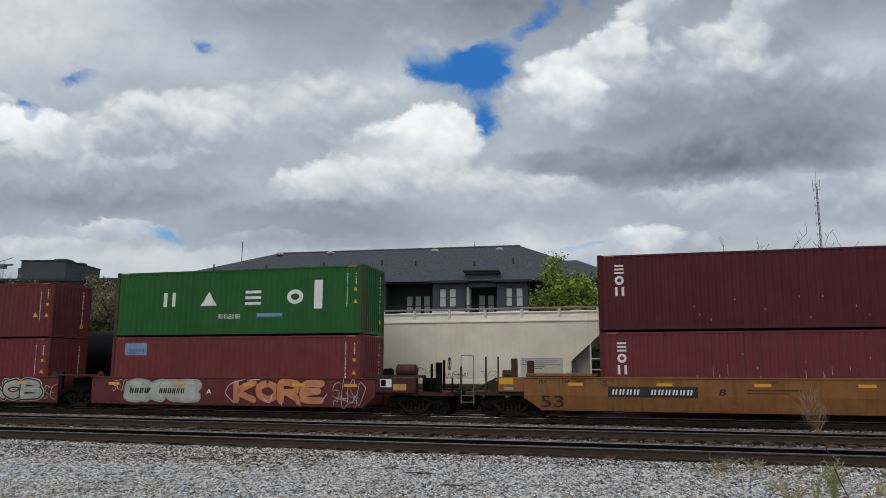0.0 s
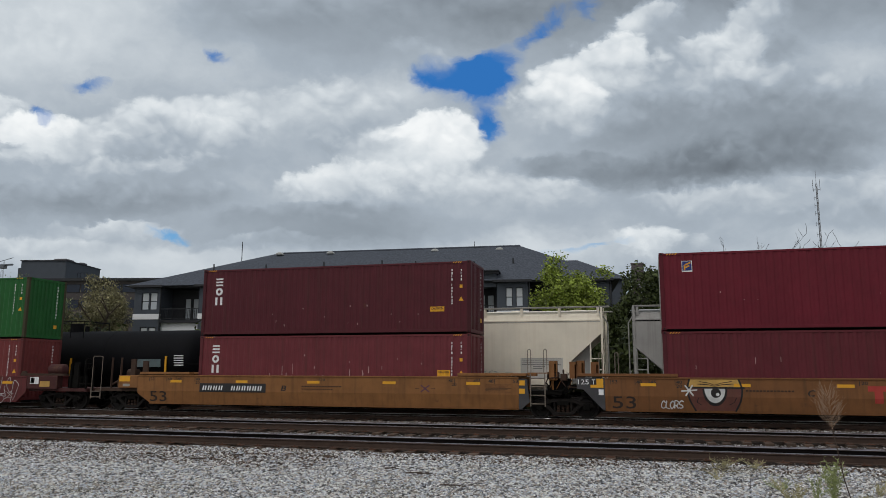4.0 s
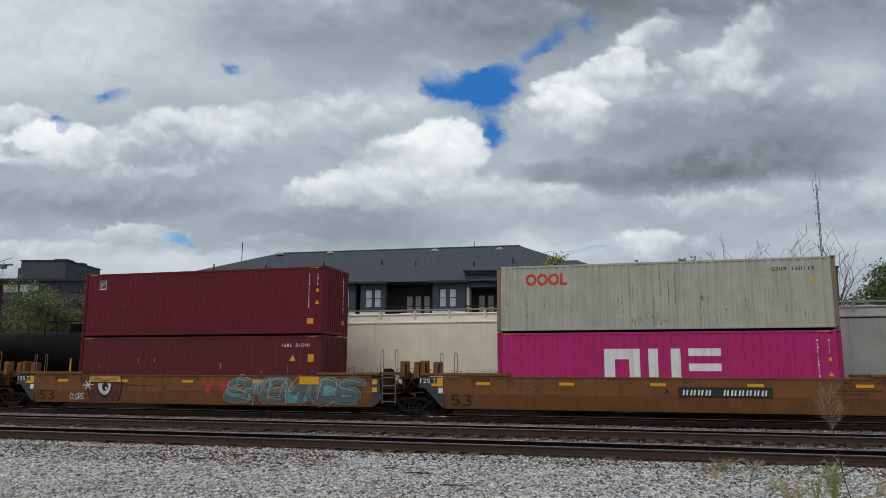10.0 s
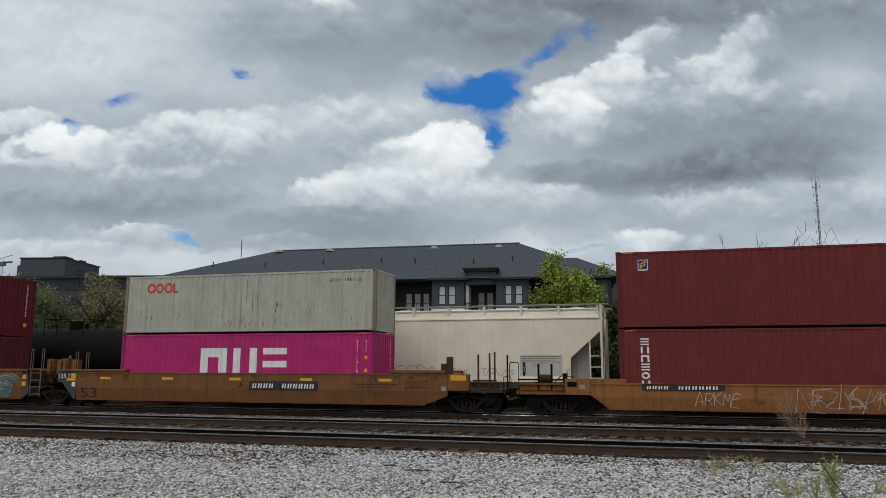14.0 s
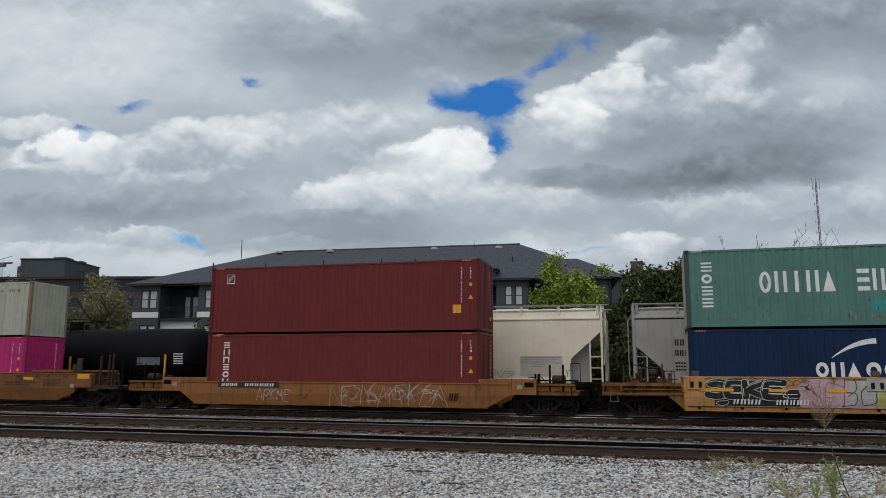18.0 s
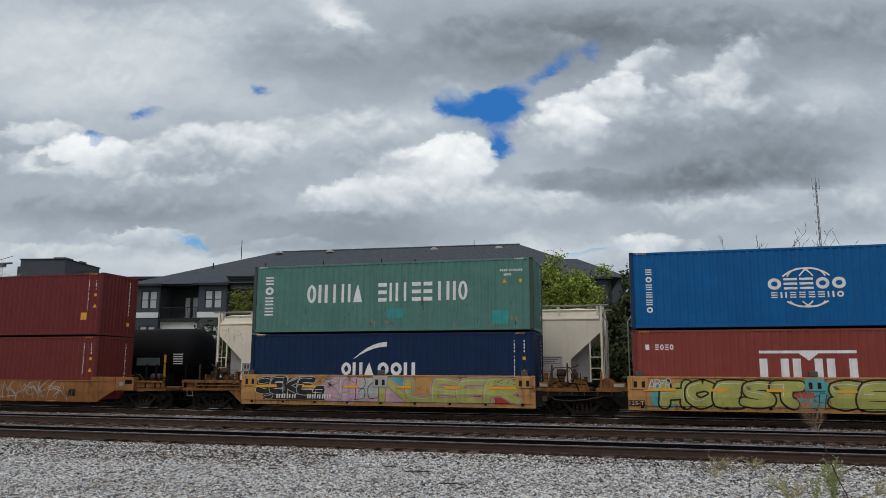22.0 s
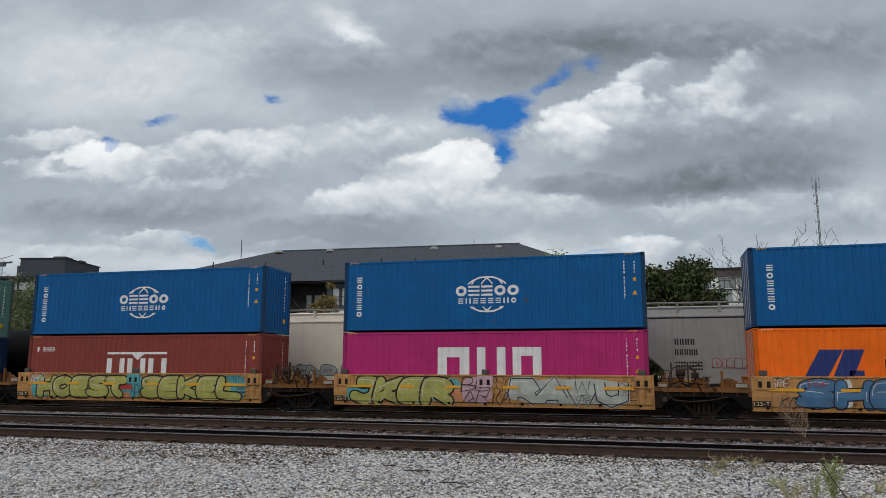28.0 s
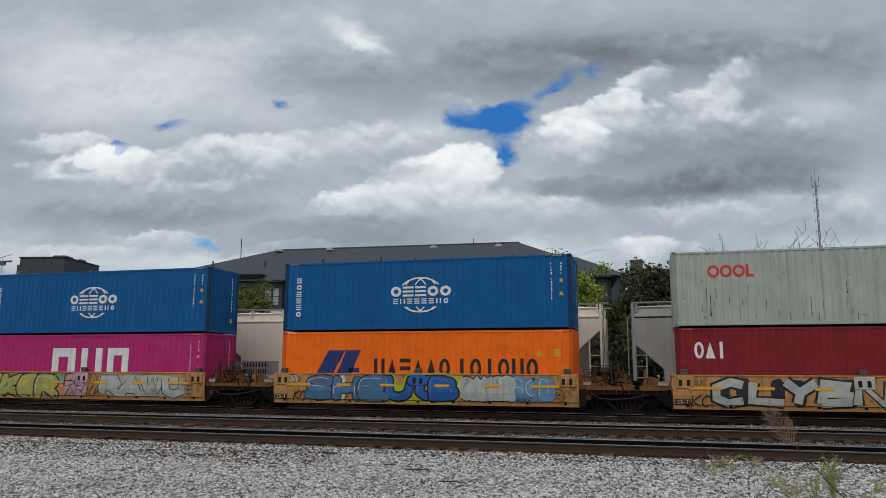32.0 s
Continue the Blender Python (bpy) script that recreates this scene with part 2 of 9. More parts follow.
    shift.inputs[1].default_value = (-0.004, 0.014, 0)
    h0 = heap(bent)
    relief = math_node("SUBTRACT", h0, heap(shift.outputs[0]))
    edge_n = math_node("MULTIPLY_ADD", h0, 1.5, math_node("MULTIPLY_ADD", puff_n, 1.1, -0.90))

    def body(v, gap_, x, y, rx, ry, top, bot, tilt=0.0, alpha=0.9, soft_=0.55):
        """A cloud body in front of what lies behind: ragged bright head, smooth grey base."""
        mp = N.new("ShaderNodeMapping")
        mp.vector_type = "TEXTURE"
        mp.inputs["Location"].default_value = ((x - 784) / 1320, (441 - y) / 1320, 0)
        mp.inputs["Rotation"].default_value = (0, 0, radians(tilt))
        mp.inputs["Scale"].default_value = (rx / 1320, ry / 1320, 1)
        Lk.new(rag, mp.inputs["Vector"])
        d = N.new("ShaderNodeVectorMath")
        d.operation = "DOT_PRODUCT"
        Lk.new(mp.outputs["Vector"], d.inputs[0])
        Lk.new(mp.outputs["Vector"], d.inputs[1])
        sep = N.new("ShaderNodeSeparateXYZ")
        Lk.new(mp.outputs["Vector"], sep.inputs[0])
        inside = math_node("ADD", math_node("SUBTRACT", 1.0, d.outputs["Value"]), math_node("MULTIPLY", edge_n, 0.75))
        # the head is cut sharply, the base fades
        wide = math_node("MAXIMUM", math_node("MULTIPLY_ADD", sep.outputs[1], -0.9, 0.35), 0.0)
        q = math_node("DIVIDE", inside, math_node("ADD", wide, soft_ * 0.45))
        m_ = math_node("MULTIPLY", step(q, 0.0, 1.0), alpha)
        g = step(math_node("ADD", sep.outputs[1], math_node("MULTIPLY_ADD", h0, 0.9, -0.25)), -0.75, 0.85)
        tone = math_node("MULTIPLY_ADD", g, top - bot, bot)
        tone = math_node("ADD", tone, math_node("MULTIPLY", relief, math_node("MULTIPLY_ADD", g, 0.55, 0.12)))
        nv = math_node("ADD", math_node("MULTIPLY", v, math_node("SUBTRACT", 1.0, m_)), math_node("MULTIPLY", tone, m_))
        return nv, math_node("MULTIPLY", gap_, math_node("SUBTRACT", 1.0, m_))

    # back to front
    for args in ((600, 80, 300, 80, 0.50, 0.30, 0, 0.75, 1.2), (250, 60, 220, 110, 0.74, 0.64, 0, 0.45, 1.6), (100, 130, 170, 70, 0.74, 0.60, 0, 0.5, 1.4),
                 (880, 58, 190, 80, 0.34, 0.16, -8, 0.85, 0.9), (1260, 30, 210, 60, 0.34, 0.20, 0, 0.9, 1.0), (1490, 50, 180, 80, 0.42, 0.26, 0, 0.8, 1.4),
                 (30, 232, 100, 30, 0.96, 0.78, 6, 0.7, 1.2), (120, 272, 170, 46, 1.02, 0.84, 4, 0.9, 1.0), (1335, 100, 80, 66, 0.92, 0.5, 30, 0.65, 1.2), (1160, 105, 76, 56, 0.86, 0.46, 25, 0.8, 0.9), (1250, 150, 130, 46, 0.80, 0.46, 5, 0.65, 1.2),
                 (600, 240, 200, 68, 0.80, 0.50, 4, 0.7, 1.2), (770, 150, 70, 30, 0.56, 0.5, -10, 0.5, 1.6), (802, 276, 84, 64, 0.98, 0.82, 0, 0.95, 0.7), (750, 300, 140, 56, 0.98, 0.76, 0, 0.75, 1.2), (640, 345, 160, 46, 0.96, 0.62, 6, 0.75, 1.2),
                 (1180, 230, 270, 100, 0.74, 0.16, 6, 0.85, 1.1), (1430, 230, 240, 95, 0.56, 0.22, 0, 0.7, 1.5), (1055, 195, 150, 80, 0.94, 0.46, 12, 0.95, 0.7), (1005, 222, 92, 62, 0.94, 0.58, 0, 0.85, 0.8), (1290, 300, 320, 54, 0.26, 0.05, 8, 0.85, 1.5),
                 (1372, 135, 44, 24, 0.36, 0.3, 30, 0.6, 1.4), (1250, 318, 300, 40, 0.24, 0.06, 2, 0.75, 1.3), (1010, 306, 120, 30, 0.34, 0.14, 0, 0.7, 1.2), (1400, 250, 230, 50, 0.34, 0.18, 0, 0.55, 1.6), (340, 285, 205, 88, 0.76, 0.42, 4, 0.9, 0.8), (245, 262, 46, 18, 0.84, 0.66, 0, 0.6, 1.5), (428, 258, 58, 22, 0.84, 0.62, -6, 0.6, 1.5), (300, 312, 170, 26, 0.90, 0.50, 4, 0.5, 1.4), (655, 283, 90, 28, 0.56, 0.38, 0, 0.6, 1.3), (60, 276, 60, 16, 0.46, 0.38, -8, 0.6, 1.4),
                 (900, 352, 210, 48, 0.86, 0.54, 0, 0.75, 1.2), (1260, 372, 190, 34, 0.76, 0.54, 0, 0.7, 1.3), (200, 364, 330, 40, 0.46, 0.22, 2, 0.8, 1.1), (560, 394, 240, 36, 0.42, 0.25, 0, 0.75, 1.2), (1500, 372, 150, 60, 0.60, 0.44, 0, 0.65, 1.4),
                 (250, 412, 150, 24, 0.80, 0.64, 0, 0.7, 1.2), (110, 440, 220, 24, 0.70, 0.54, 0, 0.75, 1.2), (1150, 434, 110, 34, 0.98, 0.78, 0, 0.75, 1.5), (480, 436, 150, 20, 0.54, 0.42, 0, 0.6, 1.3), (1440, 405, 170, 30, 0.5, 0.42, 0, 0.6, 1.4)):
        v, gap_ = body(v, gap_, *args)
    # small ragged gaps between the bodies
    small = total([lump(140, 226, 26, 10, 0.74, -20), lump(226, 188, 52, 15, 1.0, 8), lump(438, 147, 24, 12, 0.80, -28), lump(1060, 80, 20, 24, 0.72, 10), lump(1000, 84, 40, 20, 0.62, 25),
                   lump(945, 122, 38, 18, 0.64, 35), lump(330, 415, 54, 13, 1.0, -14), lump(1050, 443, 76, 10, 0.8, 8)])
    gap_ = math_node("MAXIMUM", gap_, step(math_node("ADD", small, math_node("MULTIPLY_ADD", puff_n, 2.0, -1.1)), 0.28, 1.05))
    v = math_node("ADD", v, math_node("MULTIPLY_ADD", puff_n, 0.20, -0.125))
    v = math_node("ADD", v, math_node("MULTIPLY_ADD", noise_of(fine, 3.2, 6, 0.6, 11.0).outputs["Fac"], 0.16, -0.08))
    v = math_node("ADD", v, math_node("MULTIPLY", relief, 0.09))
    ramp = N.new("ShaderNodeValToRGB")
    cr = ramp.color_ramp
    cr.elements[0].position, cr.elements[0].color = 0.0, (*lin((100, 108, 116)), 1)
    cr.elements[1].position, cr.elements[1].color = 1.0, (*lin((244, 247, 248)), 1)
    for p, c in ((0.25, (138, 148, 158)), (0.5, (166, 177, 188)), (0.75, (213, 220, 225))):
        e = cr.elements.new(p)
        e.color = (*lin(c), 1)
    Lk.new(v, ramp.inputs["Fac"])
    blue = N.new("ShaderNodeMix")
    blue.data_type = "RGBA"
    deep = N.new("ShaderNodeMix")
    deep.data_type = "RGBA"
    deep.inputs["A"].default_value, deep.inputs["B"].default_value = (*lin((108, 166, 214)), 1), (*lin((50, 114, 186)), 1)
    Lk.new(step(up, 0.0, 0.17), deep.inputs["Factor"])
    Lk.new(deep.outputs["Result"], blue.inputs["B"])
    Lk.new(gap_, blue.inputs["Factor"])
    Lk.new(ramp.outputs["Color"], blue.inputs["A"])
    em = N.new("ShaderNodeEmission")
    Lk.new(blue.outputs["Result"], em.inputs["Color"])
    o = N.new("ShaderNodeOutputMaterial")
    Lk.new(em.outputs[0], o.inputs["Surface"])
    m.cycles.emission_sampling = "NONE"
    s = Shape()
    a = radians(15.5)
    for i in range(6):
        for j in range(6):
            ys = [140 + 4600 * (k / 6) ** 2 for k in range(7)]
            xs = [-4200 + 8400 * k / 6 for k in range(7)]
            s.poly([(x * math.cos(a) - y * math.sin(a), x * math.sin(a) + y * math.cos(a), CLOUD_H) for x, y in
                    ((xs[i], ys[j]), (xs[i + 1], ys[j]), (xs[i + 1], ys[j + 1]), (xs[i], ys[j + 1]))])
    ob = new("backdrop", s.mesh("backdrop"))
    ob.data.materials.append(m)
    ob.matrix_basis = pose(*EYE)
    return tagged(ob, "broken grey and white cloud with gaps of blue sky", "sky", kind="structure")


sky_sheet = build_sky()

# ---- ground and tracks ----
# darker than the stones on it: shadow in their gaps is in this colour
M_GRAVEL = mat("gravel_ground", (70, 69, 68), 0.95, var=0.3, scale=6, bump=0.9, fine=45, spec=0.2)
M_YARD = mat("yard_gravel", (128, 127, 126), 0.95, var=0.3, scale=9, bump=1.0, fine=30, spec=0.2)
# brown track ballast, darkened so the shade under the train is in its colour
M_SHADEDBALLAST = mat("oil_stained_ballast", (42, 36, 31), 0.95, var=0.3, scale=5, bump=0.9, fine=40, spec=0.15)


def stone_mat(name, colours, dust, dust_at):
    """Mixed crushed stone: each stone takes a colour of the quarry's range, and brown dust lies over them in drifts."""
    m = mat(name, (150, 150, 150), 0.88, var=0.2, scale=18, bump=0.25, fine=90, spec=0.22)
    N, Lk = m.node_tree.nodes, m.node_tree.links
    geo = N.new("ShaderNodeNewGeometry")
    ramp = N.new("ShaderNodeValToRGB")
    ramp.color_ramp.interpolation = "CONSTANT"
    while len(ramp.color_ramp.elements) < len(colours):
        ramp.color_ramp.elements.new(0.5)
    for i, c in enumerate(colours):
        ramp.color_ramp.elements[i].position = i / len(colours)
        ramp.color_ramp.elements[i].color = (*lin(c), 1)
    Lk.new(geo.outputs["Random Per Island"], ramp.inputs["Fac"])
    tc = N.new("ShaderNodeTexCoord")
    mp = N.new("ShaderNodeMapping")
    mp.inputs["Scale"].default_value = (0.45, 1.1, 1.0)
    Lk.new(tc.outputs["Object"], mp.inputs["Vector"])
    nz = N.new("ShaderNodeTexNoise")
    nz.inputs["Scale"].default_value, nz.inputs["Detail"].default_value, nz.inputs["Roughness"].default_value = 1.4, 6, 0.65
    Lk.new(mp.outputs["Vector"], nz.inputs["Vector"])
    r = N.new("ShaderNodeMapRange")
    r.inputs["From Min"].default_value, r.inputs["From Max"].default_value = dust_at, dust_at + 0.22
    r.inputs["To Max"].default_value = 0.5
    Lk.new(nz.outputs["Fac"], r.inputs["Value"])
    mx = N.new("ShaderNodeMix")
    mx.data_type = "RGBA"
    mx.inputs["B"].default_value = (*lin(dust), 1)
    Lk.new(r.outputs["Result"], mx.inputs["Factor"])
    Lk.new(ramp.outputs["Color"], mx.inputs["A"])
    hsv = next(n for n in N if n.bl_idname == "ShaderNodeHueSaturation")
    Lk.new(mx.outputs["Result"], hsv.inputs["Color"])
    return m


M_STONE = stone_mat("ballast_stone", ((86, 86, 88), (200, 204, 212), (224, 226, 228), (156, 152, 148), (236, 237, 238), (186, 192, 202), (134, 136, 140), (214, 210, 204),
                                      (242, 243, 242), (178, 168, 158), (208, 214, 222), (108, 106, 104), (230, 230, 228), (168, 174, 184), (218, 216, 212), (146, 142, 138)), (146, 132, 118), 0.58)
M_BANDSTONE = stone_mat("dusty_ballast_stone", ((140, 138, 136), (176, 176, 178), (104, 98, 94), (196, 197, 198), (148, 142, 136)), (90, 76, 66), 0.45)
M_BROWNSTONE = stone_mat("rusty_ballast_stone", ((94, 76, 64), (66, 54, 46), (120, 104, 92), (80, 60, 48), (142, 132, 122), (58, 50, 46)), (72, 56, 46), 0.45)
M_RAILSIDE = mat("rusty_rail", (66, 51, 43), 0.85, 0.1, var=0.22, scale=5, bump=0.3)
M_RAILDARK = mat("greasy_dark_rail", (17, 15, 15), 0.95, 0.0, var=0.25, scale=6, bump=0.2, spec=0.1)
M_RAILTOP = mat("worn_rail_top", (178, 178, 188), 0.4, 1.0, var=0.12, scale=9, bump=0.03)
M_RAILUSED = mat("bright_rail_top", (226, 226, 230), 0.35, 1.0, var=0.06, scale=9, bump=0.02)
M_TIE = mat("weathered_tie", (86, 70, 59), 0.9, var=0.4, scale=5, streak=0.3, bump=0.5, rnd=0.35)
M_PLATE = mat("rusty_tie_plate", (84, 56, 42), 0.85, 0.2, var=0.3, scale=9, bump=0.3, rnd=0.3)
M_GRASSLAND = mat("far_ground", (82, 84, 62), 0.95, var=0.3, scale=0.6, bump=0.5, fine=9, spec=0.2)


def ground_z(y):
    """Height of the gravel across the tracks."""
    pts = [(-60, -0.34), (13.0, -0.34), (15.4, -0.30), (17.0, -0.225), (17.4, -0.225), (17.6, -0.25), (20.2, -0.25), (21.2, -0.25), (22.0, -0.275), (22.6, -0.275), (23.2, -0.25), (25.4, -0.245), (26.4, -0.215), (28.5, -0.22), (29.2, -0.235), (31.8, -0.22), (33.5, -0.3), (37.5, -0.3), (40, -0.45), (70, -0.3), (5000, -0.3)]
    for (a, za), (b, zb) in zip(pts, pts[1:]):
        if y <= b:
            return za + (zb - za) * (y - a) / (b - a)
    return -0.3


def build_ground():
    ys = [-60, -20, 0, 8, 10, 12, 13, 14, 15, 15.4, 16, 16.5, 17, 17.25, 17.5, 18.5, 20.2, 20.7, 21.2, 22, 22.6, 23.2, 25.4, 26.4, 27, 27.6, 28.5, 29.2, 31.8, 33.5, 37.5, 40, 50, 70, 120, 400, 1500, 4900]
    xs = [-4800, -1500, -400, -150] + [-90 + 4 * i for i in range(46)] + [150, 400, 1500, 4800]
    v = [(x, y, ground_z(y)) for y in ys for x in xs]
    n = len(xs)
    f = [(j * n + i, j * n + i + 1, (j + 1) * n + i + 1, (j + 1) * n + i) for j in range(len(ys) - 1) for i in range(n - 1)]
    me = bpy.data.meshes.new("ground")
    me.from_pydata(v, [], f)
    me.materials.append(M_GRAVEL)
    me.materials.append(M_GRASSLAND)
    me.materials.append(M_YARD)
    me.materials.append(M_SHADEDBALLAST)
    for p in me.polygons:
        p.material_index = 1 if p.center.y > 40 else 2 if p.center.y < 9.5 else 3 if p.center.y > 17.4 and not 26.4 < p.center.y < 28.5 else 0
    ob = new("ground", me)
    return tagged(ob, "grey crushed-stone railway yard ground", "ground", kind="structure")


build_ground()


def build_stones(name, material, label, x0, x1, y0, y1, count, size, seed, lift=0.0, tilt=None):
    """Loose stones strewn over the ground, as one mesh."""
    rng = np.random.default_rng(seed)
    base = np.array([(1, 0, 0), (-1, 0, 0), (0, 1, 0), (0, -1, 0), (0, 0, 1), (0, 0, -1), (0.7, 0.7, 0.35), (-0.65, 0.6, -0.3)], float)
    tri = np.array([(0, 6, 4), (6, 2, 4), (2, 7, 1), (2, 1, 4), (1, 3, 4), (3, 0, 4), (6, 0, 5), (2, 6, 5), (7, 2, 5), (1, 7, 5), (3, 1, 5), (0, 3, 5)])
    x, y = rng.uniform(x0, x1, count), rng.uniform(y0, y1, count)
    if tilt:
        # widens away from the camera
        x = y * rng.uniform(tilt[0], tilt[1], count)
    z = np.interp(y, *zip(*[(yy, ground_z(yy)) for yy in np.linspace(y0 - 1, y1 + 1, 120)])) + lift
    z = z + 0.006 * np.sin(x * 3.1 + y * 1.7) + 0.008 * np.sin(x * 0.9 - y * 2.3) + rng.uniform(-0.012, 0.012, count)
    sc = size * rng.uniform(0.5, 1.0, (count, 1)) * rng.uniform(0.5, 1.25, (count, 3)) * np.array((1.35, 1.05, 0.5))
    jit = base[None] * rng.uniform(0.65, 1.2, (count, 8, 1)) * sc[:, None, :]
    a, b, c = rng.uniform(0, 6.28, (3, count))
    b, c = (b - 3.14) * 0.2, (c - 3.14) * 0.2
    ca, sa, cb, sb, cc, sn = np.cos(a), np.sin(a), np.cos(b), np.sin(b), np.cos(c), np.sin(c)
    R = np.empty((count, 3, 3))
    R[:, 0] = np.stack((ca * cb, ca * sb * sn - sa * cc, ca * sb * cc + sa * sn), 1)
    R[:, 1] = np.stack((sa * cb, sa * sb * sn + ca * cc, sa * sb * cc - ca * sn), 1)
    R[:, 2] = np.stack((-sb, cb * sn, cb * cc), 1)
    co = np.einsum("nij,nkj->nki", R, jit) + np.stack((x, y, z + sc[:, 2] * 0.45), 1)[:, None, :]
    idx = (tri[None] + (np.arange(count) * 8)[:, None, None]).reshape(-1)
    me = bpy.data.meshes.new(name)
    me.vertices.add(count * 8)
    me.vertices.foreach_set("co", co.reshape(-1))
    nf = count * 12
    me.loops.add(nf * 3)
    me.loops.foreach_set("vertex_index", idx.astype(np.int32))
    me.polygons.add(nf)
    me.polygons.foreach_set("loop_start", np.arange(0, nf * 3, 3, dtype=np.int32))
    me.update(calc_edges=True)
    me.materials.append(material)
    return tagged(new(name, me), label, "gravel", kind="stuff")


build_stones("gravel", M_STONE, "loose light-grey crushed stone beside the tracks", 0, 1, 9.9, 17.5, 122000, 0.043, 11, tilt=(-1.06, 0.34))
build_stones("gravel", M_BANDSTONE, "band of grey crushed stone between two tracks", -34, 14, 26.4, 28.55, 11000, 0.05, 12, -0.005)
build_stones("gravel", M_BROWNSTONE, "brown-stained stones along the edge of the track", -24, 7, 16.3, 17.6, 4200, 0.042, 15, 0.012)
build_stones("gravel", M_BROWNSTONE, "brown-stained stones spread beside the track", -20, -7, 14.6, 16.6, 3600, 0.04, 18, 0.012)
build_stones("gravel", M_BROWNSTONE, "brown dusty ballast between the ties of a track", -26, 11, 17.5, 21.9, 22000, 0.045, 13, -0.02)
build_stones("gravel", M_BANDSTONE, "dusty stones round the tie ends of the middle track", -30, 12, 21.6, 23.0, 9000, 0.042, 16, -0.008)
build_stones("gravel", M_BROWNSTONE, "brown dusty ballast between the ties of a track", -34, 14, 22.7, 26.4, 12000, 0.045, 14, -0.03)
build_stones("gravel", M_BROWNSTONE, "dark dusty ballast at the foot of the train track", -36, 16, 28.5, 29.3, 6000, 0.05, 17, -0.01)


def rail_profile(y):
    return [(y - 0.07, -0.185), (y + 0.07, -0.185), (y + 0.07, -0.172), (y + 0.012, -0.155), (y + 0.012, -0.05), (y + 0.036, -0.038), (y + 0.036, -0.004),
            (y + 0.030, 0.0), (y - 0.030, 0.0), (y - 0.036, -0.004), (y - 0.036, -0.038), (y - 0.012, -0.05), (y - 0.012, -0.155), (y - 0.07, -0.172)]


TIE = Shape().box(-0.115, 0.115, -1.3, 1.3, -0.36, -0.19).mesh("tie", 0.012)
TIE.materials.append(M_TIE)
PLATE = Shape().box(-0.09, 0.09, -0.19, 0.19, -0.19, -0.172).box(-0.05, -0.02, -0.13, -0.10, -0.172, -0.14).box(0.02, 0.05, 0.10, 0.13, -0.172, -0.14).mesh("tie_plate")
PLATE.materials.append(M_PLATE)


def build_track(y, label, x0, x1, seed, used=False):
    rng = random.Random(seed)
    tr = thing("railway_track", pose(0, y, 0), label, "railway track", "parallel railway tracks", "structure")
    for side in (-0.755, 0.755):
        part("rail", Shape().yz(rail_profile(side), -160, 160), M_RAILSIDE, tr)
        g = -1 if side > 0 else 1
        # the running surface is polished on top, round its corners and down the gauge side
        prof = [(-0.0385, -0.030), (-0.0385, -0.016), (-0.027, -0.001), (-0.014, 0.003), (0.014, 0.003), (0.027, -0.001), (0.0385, -0.026 if used else -0.012), (0.030, -0.028 if used else -0.014)]
        part("rail_head", Shape().yz([(side - g * a, z) for a, z in prof], -160, 160), M_RAILUSED if used else M_RAILTOP, tr, "polished steel rail head")
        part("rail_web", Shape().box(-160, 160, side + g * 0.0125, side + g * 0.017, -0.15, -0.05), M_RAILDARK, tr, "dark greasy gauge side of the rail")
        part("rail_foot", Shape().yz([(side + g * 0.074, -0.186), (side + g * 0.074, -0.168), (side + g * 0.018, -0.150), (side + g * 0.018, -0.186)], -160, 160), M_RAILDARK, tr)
    x = x0
    while x < x1:
        t = part("tie", TIE, None, tr)
        t.matrix_basis = pose(x + rng.uniform(-0.04, 0.04), rng.uniform(-0.13, 0.13), rng.uniform(-0.045, 0.004), rng.uniform(-0.8, 0.8), 0, rng.uniform(-3, 3))
        for side in (-0.755, 0.755):
            p = part("tie_plate", PLATE, None, tr)
            p.matrix_basis = pose(x, side, 0)
        x += 0.52


build_track(18.66, "empty railway track with rusty rails and weathered ties", -27, 11, 1)
build_track(23.95, "empty middle railway track with rusty rails", -36, 15, 2)
build_track(TRACK_Y, "railway track under the moving container train", -30, 18, 3, True)
build_track(35.3, "siding track under standing freight cars", -30, 18, 4)

# ---- containers ----
L40, WID = 12.192, 2.438
PITCH = 0.278


def corr(x):
    """Depth of the corrugated side at x: flat outer and inner ribs with slopes between."""
    q = (x / PITCH) % 1.0
    if q < 0.30:
        return 0.0
    if q < 0.5:
        return (q - 0.30) / 0.20
    if q < 0.80:
        return 1.0
    return (1.0 - q) / 0.20


def breaks(x0, x1):
    out = {x0, x1}
    k = math.floor(x0 / PITCH) - 1
    while k * PITCH < x1:
        for q in (0.0, 0.30, 0.5, 0.80):
            b = (k + q) * PITCH
            if x0 < b < x1:
                out.add(b)
        k += 1
    return sorted(out)


DEPTH = 0.028
FACE = -WID / 2 + 0.008


def skin(x):
    return FACE + DEPTH * corr(x)


def decal(s, x0, x1, lo, hi, gap=0.004):
    """Paint that follows the corrugation between x0 and x1; lo and hi give its edges at x."""
    xs = breaks(x0, x1)
    for a, b in zip(xs, xs[1:]):
        s.poly([(a, skin(a) - gap, lo(a)), (b, skin(b) - gap, lo(b)), (b, skin(b) - gap, hi(b)), (a, skin(a) - gap, hi(a))])
    return s


